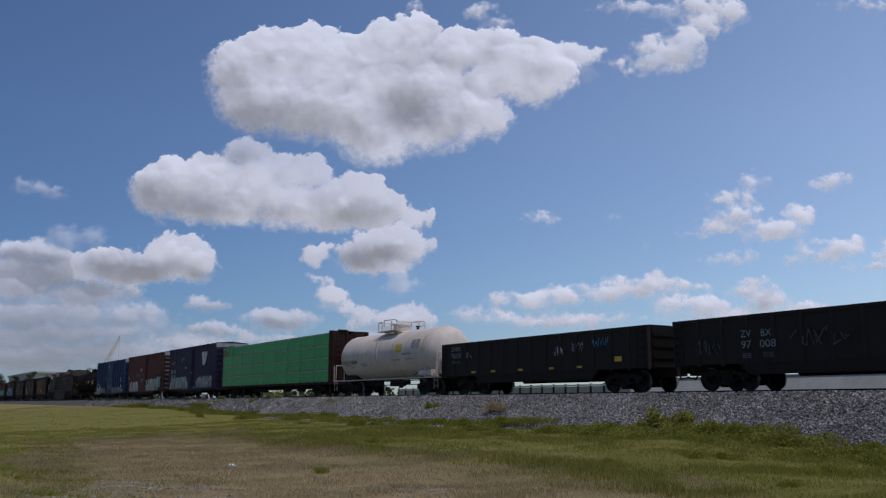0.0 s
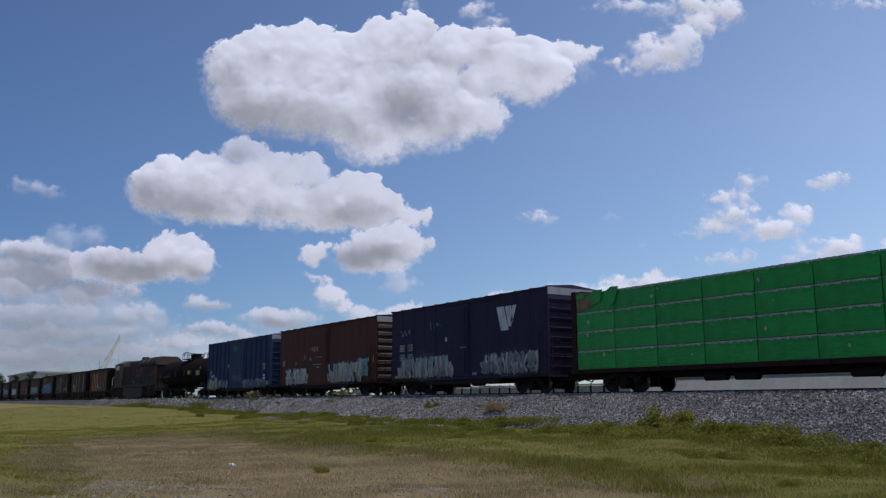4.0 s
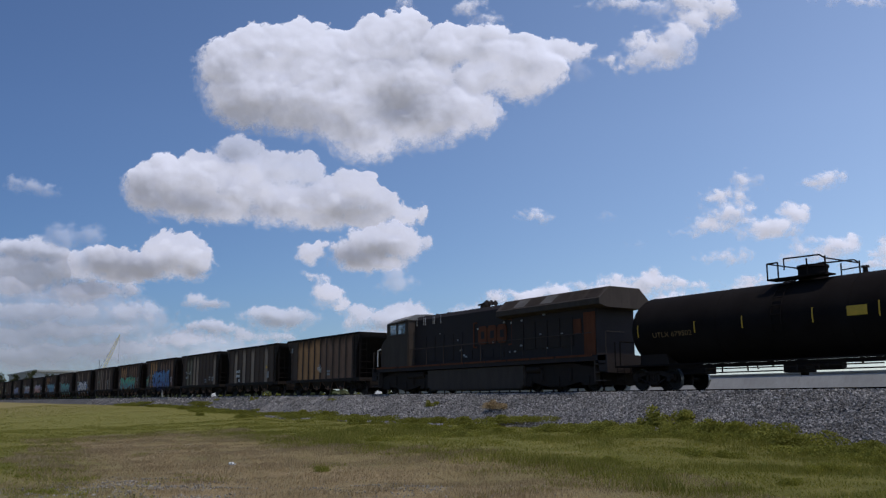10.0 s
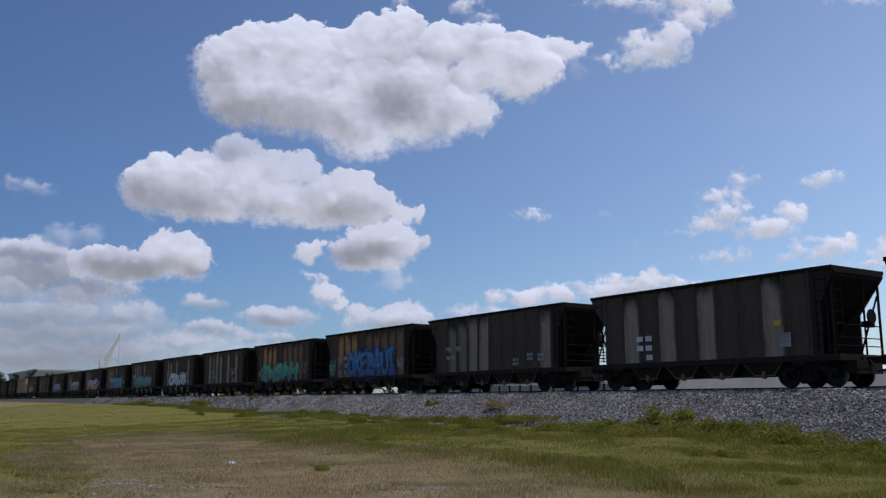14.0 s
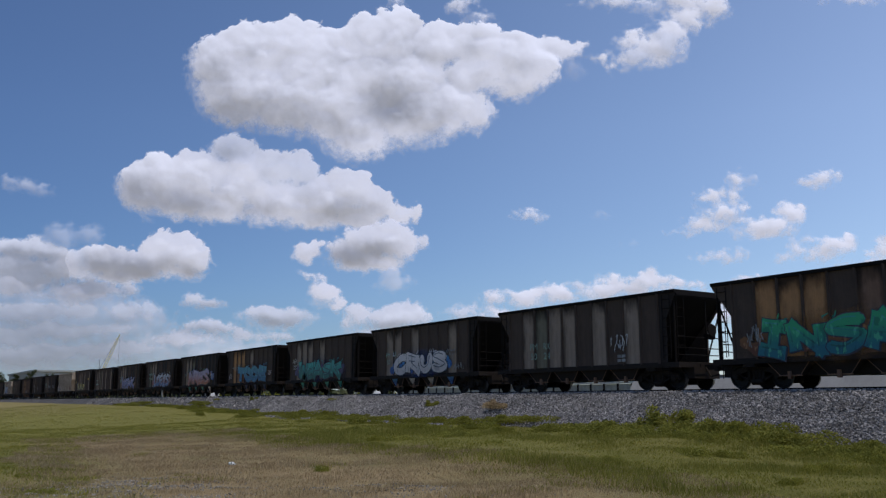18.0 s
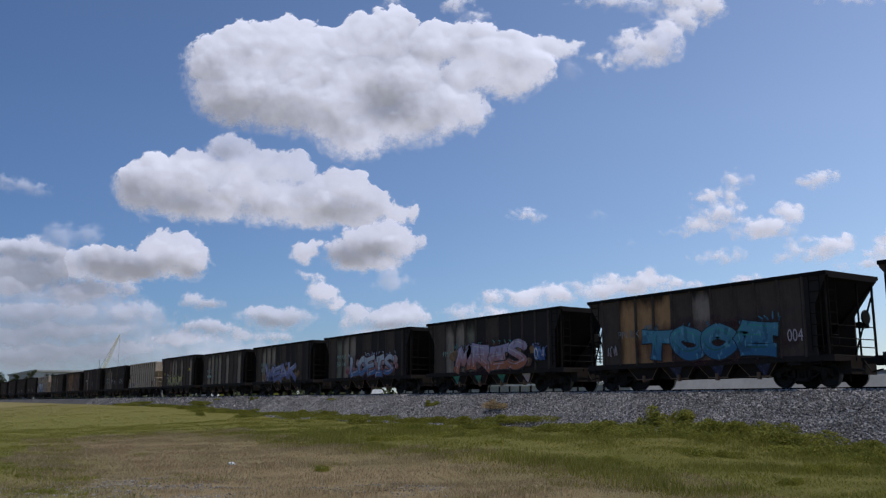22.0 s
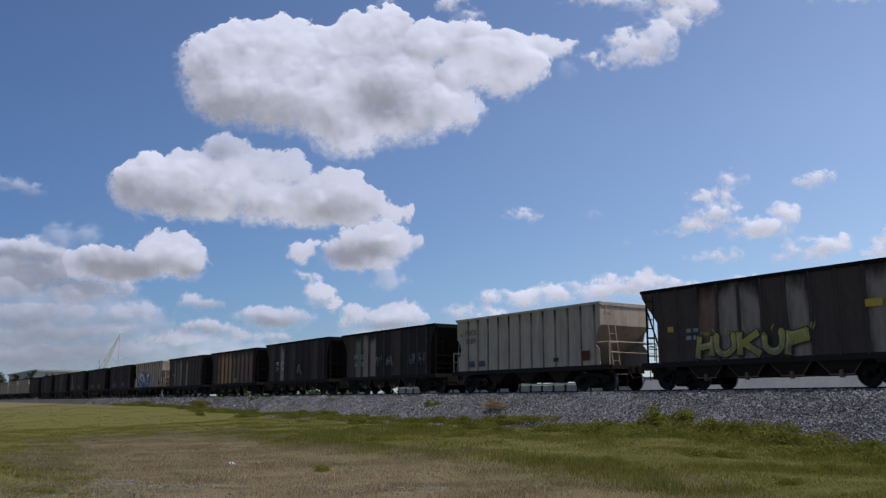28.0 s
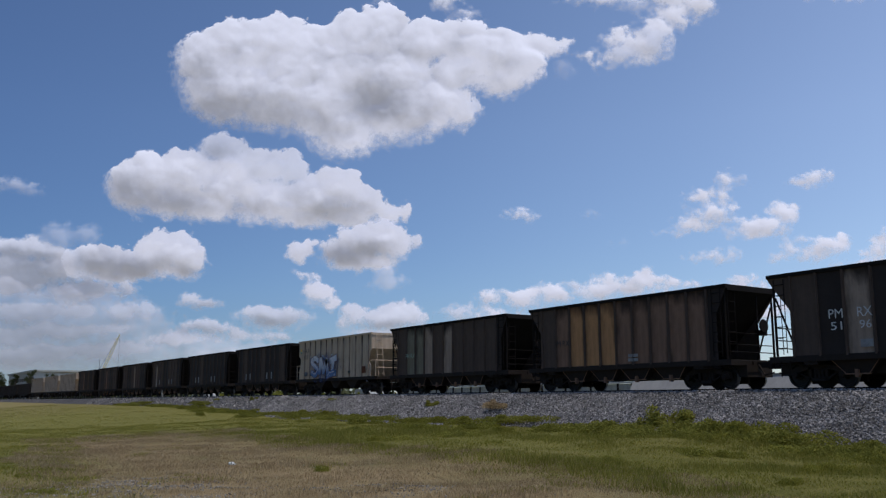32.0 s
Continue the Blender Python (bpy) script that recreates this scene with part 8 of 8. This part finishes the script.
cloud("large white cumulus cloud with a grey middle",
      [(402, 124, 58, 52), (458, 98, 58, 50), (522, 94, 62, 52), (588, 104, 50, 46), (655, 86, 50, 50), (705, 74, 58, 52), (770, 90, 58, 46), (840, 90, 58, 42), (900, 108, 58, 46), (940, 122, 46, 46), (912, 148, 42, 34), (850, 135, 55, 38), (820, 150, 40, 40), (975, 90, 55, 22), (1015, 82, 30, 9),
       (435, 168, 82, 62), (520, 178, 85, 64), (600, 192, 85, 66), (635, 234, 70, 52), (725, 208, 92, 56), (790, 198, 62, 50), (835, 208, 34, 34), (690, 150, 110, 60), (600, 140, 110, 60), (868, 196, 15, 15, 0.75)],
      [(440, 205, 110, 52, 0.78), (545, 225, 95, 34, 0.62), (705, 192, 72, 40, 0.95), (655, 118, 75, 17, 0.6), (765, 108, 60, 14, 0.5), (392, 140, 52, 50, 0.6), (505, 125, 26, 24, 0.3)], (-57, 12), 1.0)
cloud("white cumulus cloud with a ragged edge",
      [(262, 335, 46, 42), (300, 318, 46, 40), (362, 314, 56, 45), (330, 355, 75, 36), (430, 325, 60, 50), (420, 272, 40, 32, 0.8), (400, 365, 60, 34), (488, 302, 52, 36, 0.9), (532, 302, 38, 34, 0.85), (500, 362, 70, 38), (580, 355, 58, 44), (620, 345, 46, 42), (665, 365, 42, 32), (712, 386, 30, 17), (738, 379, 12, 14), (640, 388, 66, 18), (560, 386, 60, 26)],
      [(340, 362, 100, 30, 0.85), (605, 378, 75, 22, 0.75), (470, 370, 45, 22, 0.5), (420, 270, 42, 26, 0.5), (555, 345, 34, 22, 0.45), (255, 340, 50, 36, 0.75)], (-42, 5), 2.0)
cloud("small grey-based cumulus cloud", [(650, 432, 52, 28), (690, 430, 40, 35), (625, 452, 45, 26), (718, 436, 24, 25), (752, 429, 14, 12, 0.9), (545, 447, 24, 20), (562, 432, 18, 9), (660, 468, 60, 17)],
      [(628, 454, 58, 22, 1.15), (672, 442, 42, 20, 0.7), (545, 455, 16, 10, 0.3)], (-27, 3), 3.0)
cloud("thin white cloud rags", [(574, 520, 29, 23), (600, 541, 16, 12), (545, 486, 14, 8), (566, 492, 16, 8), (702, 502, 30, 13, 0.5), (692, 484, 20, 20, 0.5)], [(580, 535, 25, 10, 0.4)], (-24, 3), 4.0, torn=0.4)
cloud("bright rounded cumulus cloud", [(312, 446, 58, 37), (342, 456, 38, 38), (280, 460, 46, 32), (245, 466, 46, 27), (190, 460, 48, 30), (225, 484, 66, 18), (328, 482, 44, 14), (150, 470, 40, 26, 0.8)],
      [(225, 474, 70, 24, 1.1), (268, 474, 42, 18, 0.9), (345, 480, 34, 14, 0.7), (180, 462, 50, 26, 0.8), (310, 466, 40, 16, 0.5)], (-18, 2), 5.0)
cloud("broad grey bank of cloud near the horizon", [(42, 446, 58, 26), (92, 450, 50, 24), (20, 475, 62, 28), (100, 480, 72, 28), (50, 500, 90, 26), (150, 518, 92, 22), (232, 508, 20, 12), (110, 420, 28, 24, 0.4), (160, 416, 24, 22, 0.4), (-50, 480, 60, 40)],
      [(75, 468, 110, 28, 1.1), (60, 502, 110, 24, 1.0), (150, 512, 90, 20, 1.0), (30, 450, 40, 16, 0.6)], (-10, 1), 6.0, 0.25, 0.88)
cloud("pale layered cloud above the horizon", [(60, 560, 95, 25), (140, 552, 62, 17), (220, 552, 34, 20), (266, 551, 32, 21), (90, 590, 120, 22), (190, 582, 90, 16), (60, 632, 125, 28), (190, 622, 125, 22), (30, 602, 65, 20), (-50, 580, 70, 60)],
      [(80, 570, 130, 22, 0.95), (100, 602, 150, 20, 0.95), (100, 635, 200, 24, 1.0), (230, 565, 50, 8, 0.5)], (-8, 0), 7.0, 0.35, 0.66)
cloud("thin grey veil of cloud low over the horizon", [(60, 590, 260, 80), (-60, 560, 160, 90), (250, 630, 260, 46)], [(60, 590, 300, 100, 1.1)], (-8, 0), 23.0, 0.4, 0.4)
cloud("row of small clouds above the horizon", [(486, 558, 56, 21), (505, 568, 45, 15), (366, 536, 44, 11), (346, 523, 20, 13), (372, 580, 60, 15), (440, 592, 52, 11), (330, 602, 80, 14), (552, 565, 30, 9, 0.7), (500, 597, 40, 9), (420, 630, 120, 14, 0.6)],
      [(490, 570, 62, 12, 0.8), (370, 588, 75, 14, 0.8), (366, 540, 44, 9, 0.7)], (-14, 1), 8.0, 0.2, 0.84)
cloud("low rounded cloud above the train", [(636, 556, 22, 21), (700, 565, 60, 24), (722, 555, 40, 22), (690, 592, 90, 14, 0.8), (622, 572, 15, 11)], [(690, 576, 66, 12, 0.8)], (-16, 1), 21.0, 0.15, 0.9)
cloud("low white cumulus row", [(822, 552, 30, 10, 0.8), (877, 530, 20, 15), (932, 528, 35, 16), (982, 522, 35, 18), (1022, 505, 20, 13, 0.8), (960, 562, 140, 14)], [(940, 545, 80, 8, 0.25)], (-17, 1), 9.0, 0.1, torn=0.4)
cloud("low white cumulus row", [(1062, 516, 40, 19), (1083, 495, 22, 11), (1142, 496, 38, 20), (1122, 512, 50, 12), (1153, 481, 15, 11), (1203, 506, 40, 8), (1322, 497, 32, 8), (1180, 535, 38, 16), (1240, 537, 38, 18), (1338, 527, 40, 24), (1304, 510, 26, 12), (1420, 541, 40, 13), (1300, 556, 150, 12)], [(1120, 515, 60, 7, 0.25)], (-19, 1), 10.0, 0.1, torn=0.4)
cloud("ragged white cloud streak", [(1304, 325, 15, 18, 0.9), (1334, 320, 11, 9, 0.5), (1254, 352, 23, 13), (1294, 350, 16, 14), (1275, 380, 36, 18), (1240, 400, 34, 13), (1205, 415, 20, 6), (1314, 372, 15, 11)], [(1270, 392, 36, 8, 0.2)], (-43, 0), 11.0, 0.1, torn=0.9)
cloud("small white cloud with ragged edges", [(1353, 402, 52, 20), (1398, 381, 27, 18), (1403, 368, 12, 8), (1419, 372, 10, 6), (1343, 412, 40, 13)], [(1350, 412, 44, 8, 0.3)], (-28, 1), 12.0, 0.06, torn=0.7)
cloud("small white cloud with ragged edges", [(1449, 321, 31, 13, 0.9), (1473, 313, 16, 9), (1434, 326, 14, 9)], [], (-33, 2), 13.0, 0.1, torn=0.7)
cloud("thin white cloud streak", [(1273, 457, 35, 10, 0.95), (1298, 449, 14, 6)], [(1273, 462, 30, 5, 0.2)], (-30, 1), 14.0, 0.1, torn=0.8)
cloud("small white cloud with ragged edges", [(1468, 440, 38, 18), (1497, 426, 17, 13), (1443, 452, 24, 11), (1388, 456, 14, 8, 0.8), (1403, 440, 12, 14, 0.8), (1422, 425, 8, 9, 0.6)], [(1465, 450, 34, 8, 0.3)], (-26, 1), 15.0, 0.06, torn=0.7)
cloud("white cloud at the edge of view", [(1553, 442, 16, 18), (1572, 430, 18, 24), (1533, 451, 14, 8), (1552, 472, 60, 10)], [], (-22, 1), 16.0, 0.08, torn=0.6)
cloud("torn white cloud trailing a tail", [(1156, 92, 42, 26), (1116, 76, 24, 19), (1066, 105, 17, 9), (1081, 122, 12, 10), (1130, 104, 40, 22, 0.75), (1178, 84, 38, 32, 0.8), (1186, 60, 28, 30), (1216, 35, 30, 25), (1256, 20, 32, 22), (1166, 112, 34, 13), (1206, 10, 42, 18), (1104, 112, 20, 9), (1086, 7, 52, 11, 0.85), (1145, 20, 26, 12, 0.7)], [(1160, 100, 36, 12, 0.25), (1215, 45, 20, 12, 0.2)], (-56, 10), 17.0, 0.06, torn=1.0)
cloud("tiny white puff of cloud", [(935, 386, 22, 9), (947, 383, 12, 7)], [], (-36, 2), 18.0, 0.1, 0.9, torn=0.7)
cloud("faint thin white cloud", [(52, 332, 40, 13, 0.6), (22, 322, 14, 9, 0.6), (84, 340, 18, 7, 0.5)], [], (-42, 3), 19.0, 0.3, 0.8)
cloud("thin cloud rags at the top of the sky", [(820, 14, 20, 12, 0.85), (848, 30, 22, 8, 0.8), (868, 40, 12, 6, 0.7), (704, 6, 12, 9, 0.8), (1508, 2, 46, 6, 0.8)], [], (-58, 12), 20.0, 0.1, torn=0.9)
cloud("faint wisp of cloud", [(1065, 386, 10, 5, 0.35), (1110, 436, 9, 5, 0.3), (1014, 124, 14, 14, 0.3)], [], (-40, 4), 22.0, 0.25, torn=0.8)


def motions():
    """The train runs at an even speed, its wheels roll, and the clouds drift."""
    for ob, s, y, z in MOVERS:
        walk(ob, [(t, pose(s + SPEED * (t - 13), TRACK_Y + y, RAIL_Z + z)) for t in (0, 8, 16, 24, 32)])
    first = {}
    turn = math.degrees(SPEED / FPS / WHEEL_R)
    for ob, x in WHEELSETS:
        if x not in first:
            walk(ob, [(k / FPS, pose(x, 0, WHEEL_R, 0, 0, 0) @ Matrix.Rotation(radians(turn * k), 4, "Y")) for k in range(32 * FPS + 1)])
            first[x] = ob
        else:
            ob.rotation_mode = "QUATERNION"
            ob.animation_data_create()
            ob.animation_data.action = first[x].animation_data.action
            ob.animation_data.action_slot = first[x].animation_data.action_slot
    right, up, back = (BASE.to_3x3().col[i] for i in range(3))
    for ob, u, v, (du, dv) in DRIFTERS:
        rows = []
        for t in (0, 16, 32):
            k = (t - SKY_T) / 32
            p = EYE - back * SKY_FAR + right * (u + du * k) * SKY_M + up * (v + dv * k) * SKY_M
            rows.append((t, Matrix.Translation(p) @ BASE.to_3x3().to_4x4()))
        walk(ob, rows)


motions()
